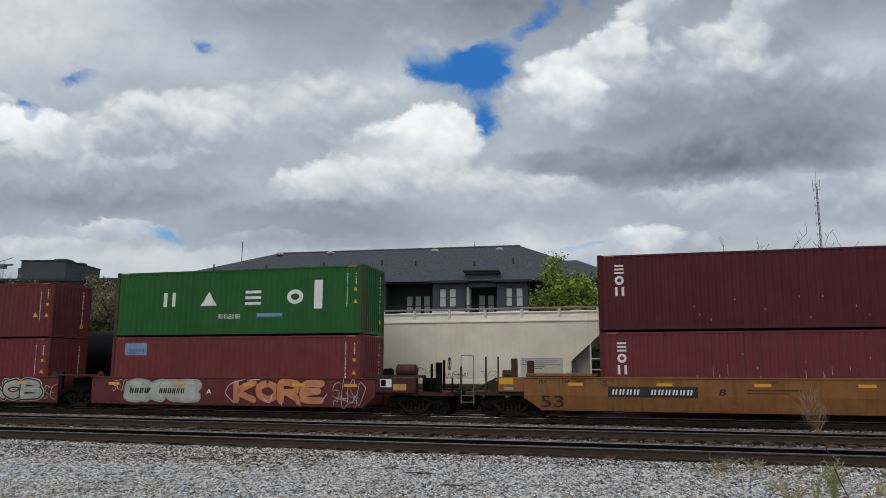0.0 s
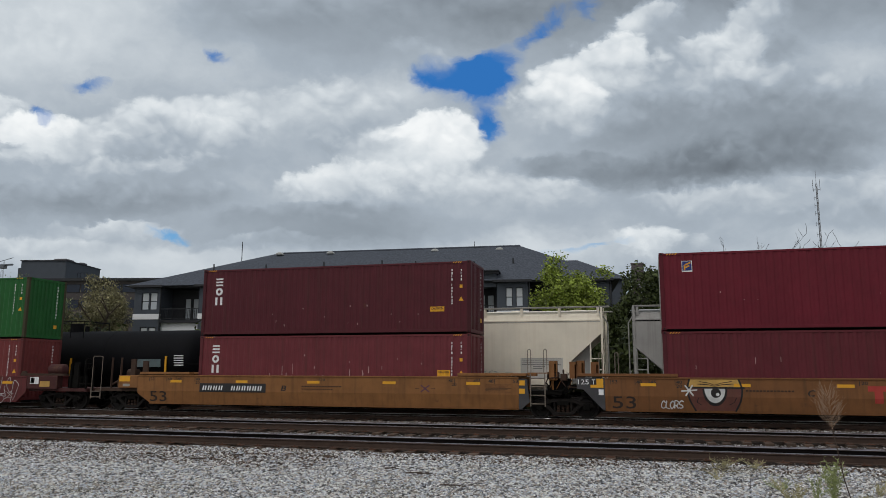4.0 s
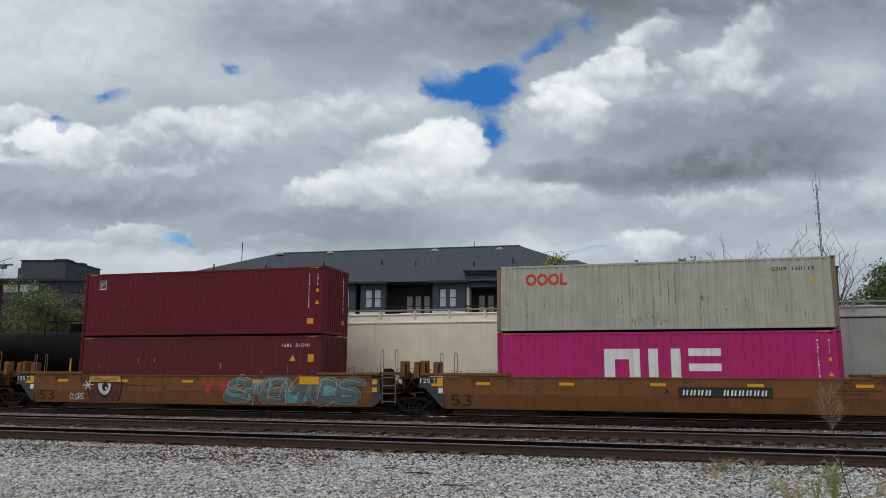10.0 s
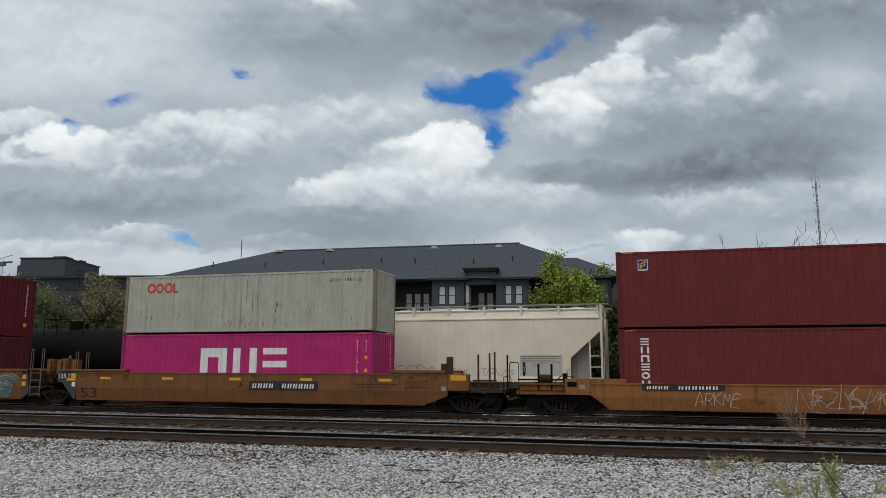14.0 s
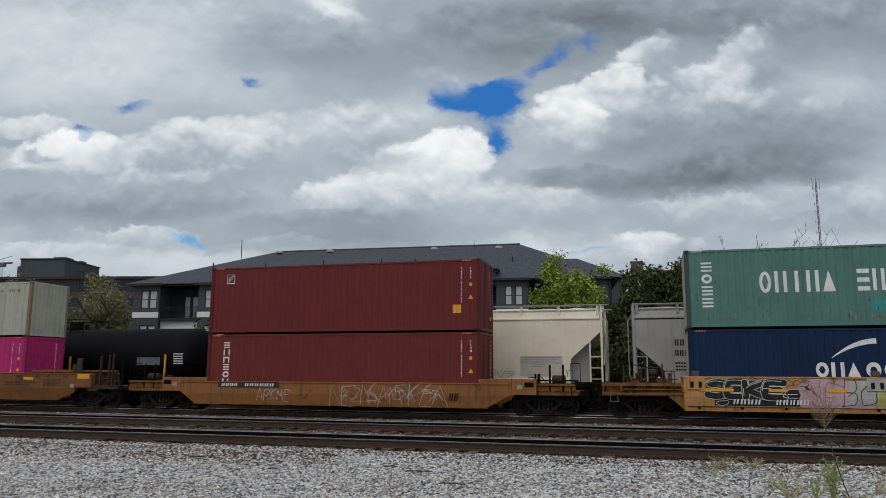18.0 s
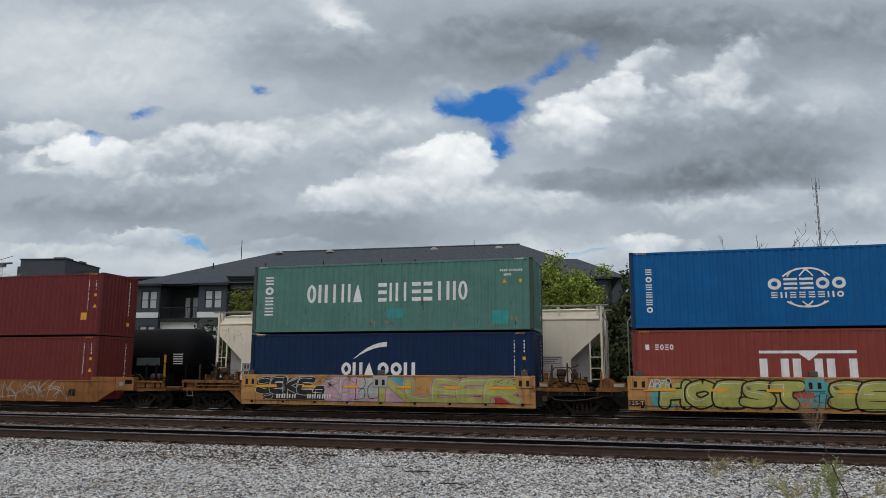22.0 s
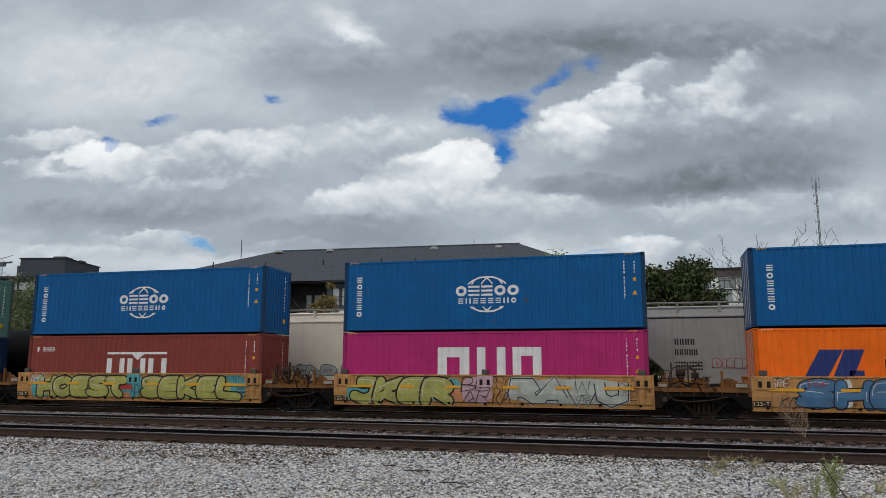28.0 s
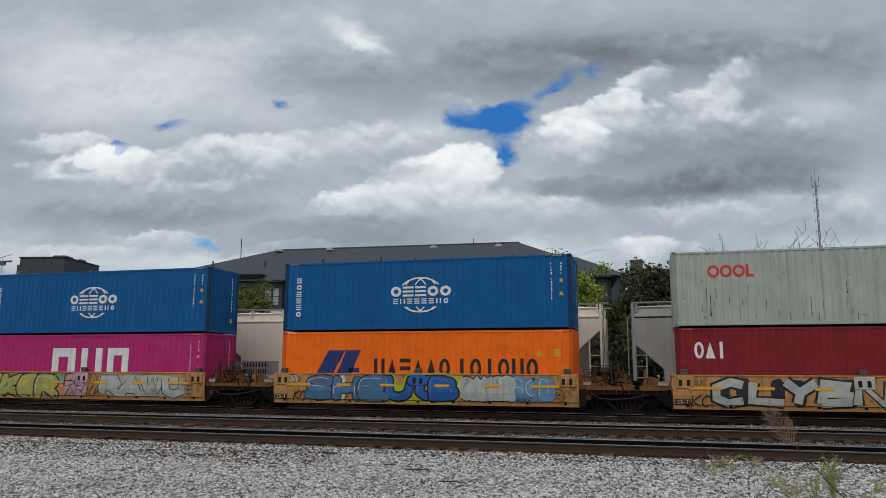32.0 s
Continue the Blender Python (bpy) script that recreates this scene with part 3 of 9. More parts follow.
def bar(s, x0, x1, z0, z1, slant=0.0):
    """A rectangle, or with slant a leaning parallelogram."""
    if not slant:
        return decal(s, x0, x1, lambda x: z0, lambda x: z1)
    h = z1 - z0
    cuts = sorted((x0, x0 + slant, x1, x1 + slant))
    for u, v in zip(cuts, cuts[1:]):
        if v - u > 0.004:
            decal(s, u, v, lambda x: z0 if x <= x1 else z0 + (x - x1) / slant * h, lambda x: z1 if x >= x0 + slant else z0 + (x - x0) / slant * h)
    return s


def ring(s, cx, cz, rx, rz, w, half=0):
    """An oval ring; half 1 is its top part and -1 its bottom part only."""
    n = 16
    for i in range(n):
        a, b = cx - rx + 2 * rx * i / n, cx - rx + 2 * rx * (i + 1) / n

        def outer(x):
            return rz * math.sqrt(max(0, 1 - ((x - cx) / rx) ** 2))

        def inner(x):
            return (rz - w) * math.sqrt(max(0, 1 - ((x - cx) / (rx - w)) ** 2)) if abs(x - cx) < rx - w else 0.0
        if half >= 0:
            decal(s, a, b, lambda x: cz + inner(x), lambda x: cz + outer(x))
        if half <= 0:
            decal(s, a, b, lambda x: cz - outer(x), lambda x: cz - inner(x))
    return s


def wedge(s, x0, x1, z0, z1):
    c = (x0 + x1) / 2
    return decal(decal(s, x0, c, lambda x: z0, lambda x: z0 + (z1 - z0) * (x - x0) / (c - x0)), c, x1, lambda x: z0, lambda x: z1 - (z1 - z0) * (x - c) / (x1 - c))


def blocks(s, kinds, x0, x1, z0, z1, gap=0.3):
    """A row of plain shapes, one for each sign of a mark: i bar, u two bars, e three bars, o ring, f frame, a wedge, b block, space."""
    n = len(kinds)
    w = (x1 - x0) / (n - gap)
    for i, k in enumerate(kinds):
        s.cut()
        a = x0 + i * w
        b = a + w * (1 - gap)
        t = min((b - a) * 0.3, (z1 - z0) * 0.28)
        if k == "i":
            bar(s, (a + b) / 2 - t / 2, (a + b) / 2 + t / 2, z0, z1)
        elif k == "u":
            bar(s, a, a + t, z0, z1)
            s.cut()
            bar(s, b - t, b, z0, z1)
        elif k == "e":
            h = (z1 - z0) / 5
            for j in (0, 2, 4):
                s.cut()
                bar(s, a, b, z0 + j * h, z0 + (j + 1) * h)
        elif k == "o":
            ring(s, (a + b) / 2, (z0 + z1) / 2, (b - a) / 2, (z1 - z0) / 2, t)
        elif k == "f":
            bar(s, a, a + t, z0, z1)
            bar(s, b - t, b, z0, z1)
            bar(s, a + t, b - t, z1 - t, z1)
        elif k == "a":
            wedge(s, a, b, z0, z1)
        elif k == "b":
            bar(s, a, b, z0, z1)
    return s


MAT = {}


def paint(c, streak=0.18, rust=0.25, rough=0.55):
    key = (c, streak, rust)
    if key not in MAT:
        k = 1.03
        MAT[key] = mat("container_paint", tuple(min(255, v * k) for v in c), rough, var=0.12, scale=1.3, streak=streak, rust=rust, bump=0.08, fine=30, spec=0.22)
    return MAT[key]


M_WHITE = mat("white_marking", (232, 234, 236), 0.6, var=0.08, scale=2, streak=0.15)
M_BLACK = mat("black_marking", (26, 26, 28), 0.6, var=0.1, scale=2)
M_YELLOW = mat("yellow_marking", (226, 164, 34), 0.5, var=0.06, scale=4, bump=0)
M_RED = mat("red_marking", (205, 62, 48), 0.6, var=0.08, scale=2)
M_NAVY = mat("navy_marking", (26, 48, 118), 0.6, var=0.08, scale=2)
M_PALEBLUE = mat("pale_blue_label", (120, 150, 190), 0.6, var=0.08, scale=2)
M_TEAL = mat("teal_patch", (48, 150, 150), 0.6, var=0.1, scale=3)
M_DARKHOLE = mat("dark_recess", (18, 17, 17), 0.9, var=0.1, bump=0)
M_STEEL = mat("dull_steel", (90, 88, 86), 0.5, 0.6, var=0.15, scale=6)
M_ROD = mat("galvanised_rod", (150, 148, 146), 0.5, 0.3, var=0.15, scale=5)
INK = {"white": M_WHITE, "black": M_BLACK, "yellow": M_YELLOW, "red": M_RED, "navy": M_NAVY, "pale": M_PALEBLUE, "teal": M_TEAL, "soot": mat("dark_run", (62, 54, 46), 0.8, var=0.2, scale=3), "rust": mat("rust_run", (160, 132, 96), 0.85, var=0.25, scale=5), "scar": mat("pale_scrape", (186, 158, 156), 0.7, var=0.2, scale=4)}
CACHE = {}


def cached(key, make):
    if key not in CACHE:
        CACHE[key] = make()
    return CACHE[key]


def side_mesh(h, far):
    s = Shape()
    x0, x1 = -L40 / 2 + 0.15, L40 / 2 - 0.15
    for a, b in zip(breaks(x0, x1), breaks(x0, x1)[1:]):
        ya, yb = skin(a), skin(b)
        pa, pb = ya + 0.02, yb + 0.02
        if far:
            ya, yb, pa, pb = -ya, -yb, -pa, -pb
        s.poly([(a, ya, 0.15), (b, yb, 0.15), (b, yb, h - 0.10), (a, ya, h - 0.10)])
        s.poly([(a, pa, 0.15), (b, pb, 0.15), (b, pb, h - 0.10), (a, pa, h - 0.10)])
    return s


def end_mesh(h, x, sign):
    s = Shape()
    n = 9
    p = (WID - 0.30) / n
    ys = []
    for i in range(n):
        y = -WID / 2 + 0.15 + i * p
        ys += [(y, 0.0), (y + p * 0.36, 0.0), (y + p * 0.5, 1.0), (y + p * 0.86, 1.0)]
    ys.append((WID / 2 - 0.15, 0.0))
    for (a, da), (b, db) in zip(ys, ys[1:]):
        xa, xb = x - sign * (0.012 + 0.05 * da), x - sign * (0.012 + 0.05 * db)
        s.poly([(xa, a, 0.15), (xb, b, 0.15), (xb, b, h - 0.10), (xa, a, h - 0.10)])
        s.poly([(xa - sign * 0.02, a, 0.15), (xb - sign * 0.02, b, 0.15), (xb - sign * 0.02, b, h - 0.10), (xa - sign * 0.02, a, h - 0.10)])
    return s


def container(s_right, z, h, colour, label, marks=(), ids=True, streak=0.18, rust=0.25, group="shipping containers on the train", hazard=True, label_col="yellow", post=None, rows=False):
    """A 40-foot steel container with corrugated walls. Marks are (ink, function that draws into a Shape)."""
    pm = paint(colour, streak, rust)
    fm = paint(post or tuple(int(v * 0.84) for v in colour), 0.3, 0.5)
    c = thing("shipping_container", pose(0, 0, 0), label, "container", group)
    on_train(c, s_right - L40 / 2, z)
    X, Y = L40 / 2, WID / 2

    def shared(key, make, bevel=0.0):
        def build():
            return make().mesh(key, bevel)
        me = cached((key, h, pm.name, fm.name), build)
        return me
    part("side_panel", shared("side_panel", lambda: side_mesh(h, False)), pm, c)
    part("side_panel", shared("side_panel_far", lambda: side_mesh(h, True)), pm, c)
    part("end_panel", shared("end_panel", lambda: end_mesh(h, X, 1)), pm, c)
    for i, y0 in enumerate((-Y + 0.15, 0.006)):
        d = part("door", shared("door%d" % i, lambda: Shape().box(-X + 0.02, -X + 0.07, y0, y0 + Y - 0.156, 0.15, h - 0.1), 0.008), pm, c)
        for yy in (0.28, 0.78):
            part("lock_rod", shared("lock_rod%d%d" % (i, int(yy * 100)), lambda: Shape().tube((-X + 0.005, y0 + yy, 0.1), (-X + 0.005, y0 + yy, h - 0.06), 0.019, seg=6)), M_ROD, d)
    part("roof", shared("roof", lambda: Shape().box(-X + 0.1, X - 0.1, -Y + 0.03, Y - 0.03, h - 0.05, h - 0.02)), pm, c)
    part("floor", shared("floor", lambda: Shape().box(-X + 0.1, X - 0.1, -Y + 0.08, Y - 0.08, 0.03, 0.14)), M_DARKHOLE, c)
    for sy in (-1, 1):
        part("top_rail", shared("top_rail%d" % sy, lambda: Shape().box(-X + 0.15, X - 0.15, sy * Y, sy * (Y - 0.06), h - 0.10, h - 0.022), 0.006), pm, c)
        part("bottom_rail", shared("bottom_rail%d" % sy, lambda: Shape().box(-X + 0.15, X - 0.15, sy * (Y - 0.004), sy * (Y - 0.09), 0.045, 0.15), 0.006), pm, c)
    for sx in (-1, 1):
        part("end_rail", shared("end_rail%d" % sx, lambda: Shape().box(sx * X, sx * (X - 0.07), -Y + 0.15, Y - 0.15, h - 0.10, h - 0.006)), pm, c)
        part("end_sill", shared("end_sill%d" % sx, lambda: Shape().box(sx * X, sx * (X - 0.07), -Y + 0.15, Y - 0.15, 0.02, 0.15)), pm, c)
        for sy in (-1, 1):
            part("corner_post", shared("corner_post%d%d" % (sx, sy), lambda: Shape().box(sx * (X - 0.003), sx * (X - 0.155), sy * (Y - 0.003), sy * (Y - 0.15), 0.115, h - 0.115), 0.012), fm, c)
            for zz in (0.0, h - 0.118):
                cc = part("corner_casting", shared("corner_casting%d%d%d" % (sx, sy, zz > 1), lambda: Shape().box(sx * X, sx * (X - 0.178), sy * Y, sy * (Y - 0.162), zz, zz + 0.118), 0.012), fm, c)
                if sy < 0:
                    # no opening is cut: a near-black plate paints the hole's inner shade
                    part("casting_hole", shared("casting_hole%d%d" % (sx, zz > 1), lambda: Shape().box(sx * (X - 0.06), sx * (X - 0.12), -Y - 0.002, -Y + 0.02, zz + 0.03, zz + 0.09)), M_DARKHOLE, cc)
    if hazard:
        for x0 in (-X + 0.26, X - 0.75):
            s = Shape()
            for i in range(4):
                a = x0 + i * 0.10
                s.poly([(a, -Y - 0.003, h - 0.090), (a + 0.042, -Y - 0.003, h - 0.090), (a + 0.09, -Y - 0.003, h - 0.036), (a + 0.048, -Y - 0.003, h - 0.036)])
            part("hazard_stripe", s, M_YELLOW if label_col == "yellow" else M_WHITE, c, "diagonal stripes on the top rail")["kind"] = "stuff"
    if ids:
        s = Shape()
        k = random.Random(s_right * 7 + z)
        if rows:
            for i in range(11):
                bar(s, X - 1.32 + 0.08 * i + (0.05 if i > 3 else 0), X - 1.28 + 0.08 * i + (0.05 if i > 3 else 0), h - 0.55, h - 0.46)
            for i in range(4):
                bar(s, X - 1.18 + 0.08 * i, X - 1.135 + 0.08 * i, h - 0.72, h - 0.64)
        for j, xx in enumerate(() if rows else (X - 0.80, X - 0.42)):
            zz = h - 0.34
            for i in range(11 if j == 0 else 4):
                hh = 0.07 + 0.02 * (i % 2)
                bar(s, xx, xx + (0.022 if k.random() < 0.4 else 0.045), zz - hh, zz)
                zz -= 0.125 + (0.10 if i == 3 else 0)
        part("identity_marking", s, M_BLACK if colour[0] > 140 and colour[2] > 120 else M_WHITE, c, "column of small painted bars")["kind"] = "stuff"
        e = Shape()
        for i in range(24):
            zz = h - 0.3 - 0.17 * (i // 2)
            e.box(-X + 0.012, -X + 0.018, -0.70 + 0.42 * (i % 2), -0.66 + 0.42 * (i % 2) + 0.02 * (i % 3), zz - 0.12, zz)
        part("door_marking", e, M_WHITE, c, "rows of small painted bars on the doors")["kind"] = "stuff"
        e = Shape()
        for i in range(11):
            zz = h - 0.3 - 0.15 * i
            e.box(X - 0.010, X - 0.006, 0.62, 0.66 + 0.03 * (i % 2), zz - 0.09, zz)
        part("end_marking", e, M_WHITE, c, "column of small painted bars")["kind"] = "stuff"
        part("warning_label", Shape().box(X - 0.010, X - 0.006, 0.55, 0.75, 0.5, 0.68), M_YELLOW, c, "small yellow label")
        lx, lz = (X - 0.56, h - 1.0) if rows else (X - 0.46, h - 1.10)
        wx, wz = (X - 1.24, h - 1.0) if rows else (X - 0.50, h - 1.62)
        part("warning_label", bar(Shape(), lx, lx + 0.11, lz, lz + 0.13), M_YELLOW, c, "small yellow label")
        part("warning_label", wedge(Shape(), wx, wx + 0.19, wz, wz + 0.17), M_YELLOW, c, "small yellow triangle")
    for name, ink, fn in marks:
        s = Shape()
        fn(s)
        if name == "scrape":
            part(name, s, INK[ink], c)["kind"] = "stuff"
            continue
        for piece in s.pieces():
            o = part(name, piece, INK[ink], c)
            if name == "caution_label" and o.dimensions.x > 0.5:
                xs = [v.co.x for v in o.data.vertices]
                zs = [v.co.z for v in o.data.vertices]
                me = fit_into(lettering("CAUTION", 0.5, 0.001, 0.006), min(xs) + 0.05, max(xs) - 0.05, max(zs) - 0.12, max(zs) - 0.03, FACE - 0.010)
                part("lettering", me, M_BLACK, o)
    return c


HC, STD = 2.896, 2.591
Z1 = 0.345                   # floor of the lower container above the rail
Z2 = Z1 + HC + 0.03


def column(kinds, x, w, z_top, step, hgt):
    def fn(s):
        for i, k in enumerate(kinds):
            blocks(s, k, x, x + w, z_top - i * step - hgt, z_top - i * step, 0.0)
    return fn


def wear(seed, n, x0, x1, z0, z1, l0, l1, w=0.016):
    """Thin upright scrapes and runs on a wall."""
    def fn(s):
        k = random.Random(seed)
        for i in range(n):
            x, z, ln = k.uniform(x0, x1), k.uniform(z0, z1), k.uniform(l0, l1)
            bar(s, x, x + w * k.uniform(0.6, 1.6), max(0.17, z - ln), z)
    return fn


def at(fn, *a, **k):
    return lambda s: fn(s, *a, **k)


def arc(s, cx, cz, rx, rz, w, z0, z1, gap):
    """The part of an oval ring that lies between two heights."""
    n = 40
    pts = [(cx + rx * math.cos(2 * math.pi * i / n), cz + rz * math.sin(2 * math.pi * i / n)) for i in range(n + 1)]
    ins = [(cx + (rx - w) * math.cos(2 * math.pi * i / n), cz + (rz - w) * math.sin(2 * math.pi * i / n)) for i in range(n + 1)]
    for i in range(n):
        zz = [p[1] for p in (pts[i], pts[i + 1])]
        if min(zz) >= z0 and max(zz) <= z1:
            q = [pts[i], pts[i + 1], ins[i + 1], ins[i]]
            s.poly([(x, FACE - gap, z) for x, z in q])


def globe(s):
    for z0, z1 in ((1.83, 3.0), (0.0, 0.99)):
        s.cut()
        arc(s, 0.0, 1.42, 0.98, 0.72, 0.06, z0, z1, 0.006)
        s.cut()
        arc(s, -0.20, 1.42, 0.55, 0.71, 0.05, z0, z1, 0.009)
        s.cut()
        arc(s, 0.20, 1.42, 0.55, 0.71, 0.05, z0, z1, 0.012)
    blocks(s, "oeeoo", -1.28, 1.28, 1.36, 1.77, 0.14)
    blocks(s, "eueeeeuo", -1.18, 1.18, 1.06, 1.27, 0.3)


def swoosh(s):
    """A thin crescent that widens to the upper right."""
    q = lambda x: (x + 1.36) / 1.43
    decal(s, -1.36, 0.07, lambda x: 1.84 + 0.50 * (1 - max(0.0, 1 - q(x)) ** 1.9), lambda x: 1.86 + 0.66 * (1 - max(0.0, 1 - q(x)) ** 2.0))


G_LOW = (112, 54, 54)
YEL_SQ = ("caution_label", "yellow", at(bar, 4.9, 5.3, 0.72, 1.0))

# first pair and the green one behind it
container(-27.0, Z2, STD, (100, 46, 48), "faded maroon steel shipping container on the upper tier", (("warning_label", "yellow", at(wedge, 4.9, 5.2, 0.95, 1.2)),))
container(-27.0, Z1, HC, (112, 50, 54), "maroon steel container standing in a maroon well car", (YEL_SQ,))
container(-11.4, Z2, HC, (36, 92, 46), "green steel shipping container with large white shapes", (
    ("logo", "white", at(blocks, "u", -3.55, -2.95, 1.30, 1.92, 0.0)), ("logo", "white", at(blocks, "a", -1.65, -0.85, 1.30, 1.92, 0.0)),
    ("logo", "white", at(blocks, "e", 0.55, 1.30, 1.30, 1.92, 0.0)), ("logo", "white", at(blocks, "o", 2.55, 3.30, 1.30, 1.92, 0.0)),
    ("sign_panel", "white", at(bar, 3.80, 4.20, 1.08, 2.30)), ("small_marking", "white", at(blocks, "uuuiuaeoiuei", -0.75, 0.35, 0.72, 0.92, 0.3)),
    ("patch", "pale", at(bar, 1.15, 2.35, 0.78, 0.93))), rust=0.3, post=(66, 62, 44))
container(-11.4, Z1, HC, G_LOW, "maroon steel container with a blue panel in a well car", (
    ("sign_panel", "pale", at(bar, -5.42, -4.28, 2.08, 2.62)), ("sign_panel_mark", "white", at(blocks, "ieaeou", -5.3, -4.4, 2.17, 2.36, 0.25))))
# three-unit car: pairs of maroon boxes, then grey over magenta
TEX = column("eou", -5.46, 0.34, 2.50, 0.42, 0.34)
container(10.3, Z2, HC, (82, 34, 42), "dark maroon steel container with three white shapes on top of another", (("logo", "white", TEX), ("caution_label", "yellow", at(bar, 4.4, 5.0, 0.86, 1.06)), ("scrape", "scar", wear(3, 12, -4.8, 4.2, 0.4, 1.3, 0.02, 0.10, 0.022))), streak=0.3)
container(10.3, Z1, HC, (108, 50, 56), "scuffed maroon container with three white shapes in a well car", (("logo", "white", TEX), ("caution_label", "yellow", at(bar, 4.72, 5.24, 1.20, 1.46)),
          ("scrape", "scar", wear(1, 16, -2.8, 2.4, 0.8, 1.75, 0.1, 0.45, 0.02)), ("scrape", "scar", wear(2, 8, -4.5, 4.5, 1.2, 2.2, 0.03, 0.1, 0.025))), streak=0.35)


def f_edge(s):
    bar(s, -5.29, -4.92, 2.16, 2.57)


def f_logo(s):
    decal(s, -5.268, -4.942, lambda x: 2.205, lambda x: 2.55, 0.008)


def f_mark(s):
    """Two thin leaves that rise to the right from one stem."""
    for z, x1 in ((2.39, -4.97), (2.29, -5.02)):
        decal(s, -5.18, x1, lambda x: z + (x + 5.18) * 0.40, lambda x: z + 0.05 + (x + 5.18) * 0.46, 0.012)
        s.cut()
    decal(s, -5.22, -5.165, lambda x: 2.235, lambda x: 2.42, 0.012)


container(29.75, Z2, HC, (100, 28, 42), "deep red steel container with a small navy badge", (("badge_edge", "white", f_edge), ("badge", "navy", f_logo), ("badge_mark", "yellow", f_mark), ("caution_label", "yellow", at(bar, 5.25, 5.55, 0.45, 0.68)), ("scrape", "scar", wear(4, 5, -4.5, 3, 1.0, 2.0, 0.02, 0.05, 0.02))), streak=0.1)
container(29.75, Z1, HC, (94, 38, 46), "dull maroon steel container in a well car", (("caution_label", "yellow", at(bar, 5.35, 5.62, 1.78, 2.1)), ("warning_label", "yellow", at(wedge, 4.5, 4.8, 1.82, 2.08)), ("small_marking", "white", at(blocks, "ieue eieiu", 4.1, 5.4, 2.42, 2.54, 0.35)), ("scrape", "scar", wear(5, 14, -5, 5, 0.9, 2.0, 0.05, 0.3))), streak=0.3, ids=False)


def trio(x):
    def fn(s):
        ring(s, x + 0.22, 2.02, 0.215, 0.23, 0.10)
        s.cut()
        ring(s, x + 0.66, 2.02, 0.215, 0.23, 0.10)
        s.cut()
        ring(s, x + 1.10, 2.02, 0.215, 0.23, 0.10)
        s.cut()
        bar(s, x + 1.34, x + 1.44, 1.79, 2.25)
        bar(s, x + 1.442, x + 1.62, 1.79, 1.89)
    return fn


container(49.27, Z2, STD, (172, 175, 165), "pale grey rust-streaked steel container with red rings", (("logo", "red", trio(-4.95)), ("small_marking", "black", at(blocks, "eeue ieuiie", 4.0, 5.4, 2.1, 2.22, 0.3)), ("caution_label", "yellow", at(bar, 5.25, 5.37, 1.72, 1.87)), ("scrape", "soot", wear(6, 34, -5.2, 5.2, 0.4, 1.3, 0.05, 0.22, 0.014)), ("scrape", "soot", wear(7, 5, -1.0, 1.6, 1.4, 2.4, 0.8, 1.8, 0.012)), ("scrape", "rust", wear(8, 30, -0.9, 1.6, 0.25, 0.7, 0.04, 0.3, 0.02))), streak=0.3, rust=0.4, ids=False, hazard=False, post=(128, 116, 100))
BIG3 = at(lambda s: (blocks(s, "f", -2.02, -0.72, 0.3, 2.26, 0.0), blocks(s, "u", -0.42, 0.72, 0.3, 2.26, 0.0), blocks(s, "e", 1.0, 2.12, 0.9, 2.26, 0.0)))
container(49.27, Z1, HC, (176, 44, 112), "bright magenta steel container with large white shapes", (("logo", "white", BIG3),), streak=0.06, rust=0.05)
container(71.15, Z2, HC, (106, 42, 44), "brick-red steel container with a small navy badge", (("badge_edge", "white", f_edge), ("badge", "navy", f_logo), ("badge_mark", "yellow", f_mark), ("caution_label", "yellow", at(bar, 4.95, 5.3, 0.72, 1.05))), streak=0.08, rust=0.1)
container(71.15, Z1, HC, (108, 46, 44), "brick-red container with a column of white shapes", (("logo", "white", column("eufeou", -5.30, 0.30, 2.55, 0.31, 0.25)),), streak=0.08, rust=0.1)
# five-unit car
container(91.1, Z2, HC, (84, 126, 119), "weathered sea-green container with white block shapes", (
    ("logo", "white", at(blocks, "ouiua", -3.55, -1.05, 1.25, 2.02, 0.22)), ("logo", "white", at(blocks, "euieeiuo", -0.35, 3.45, 1.25, 2.02, 0.22)),
    ("side_mark", "white", column("eoee", -5.52, 0.38, 2.42, 0.44, 0.34)), ("patch", "teal", at(bar, 4.45, 5.1, 0.28, 0.8)), ("patch", "teal", at(bar, 0.05, 0.75, 0.55, 0.95)), ("scrape", "soot", wear(10, 20, -5.4, 5.4, 0.4, 1.2, 0.05, 0.25)), ("scrape", "rust", wear(11, 14, -5.4, 5.4, 0.25, 0.6, 0.05, 0.25, 0.04))), streak=0.16, rust=0.45, post=(64, 78, 72), rows=True, label_col="white")
container(91.1, Z1, HC, (12, 40, 76), "navy blue steel container with white shapes", (
    ("logo", "white", swoosh), ("logo", "white", at(blocks, "oua", -1.9, -0.48, 1.18, 1.70, 0.15)), ("logo", "white", at(blocks, "oou", -0.32, 1.28, 1.18, 1.70, 0.15))), streak=0.06, rust=0.1)
SIDE6 = column("eoeeeo", -5.52, 0.23, 2.24, 0.285, 0.21)
container(106.95, Z2, HC, (0, 90, 151), "bright blue container with a white ring emblem", (("logo", "white", globe), ("side_mark", "white", SIDE6)), streak=0.05, rust=0.15, post=(14, 56, 92))
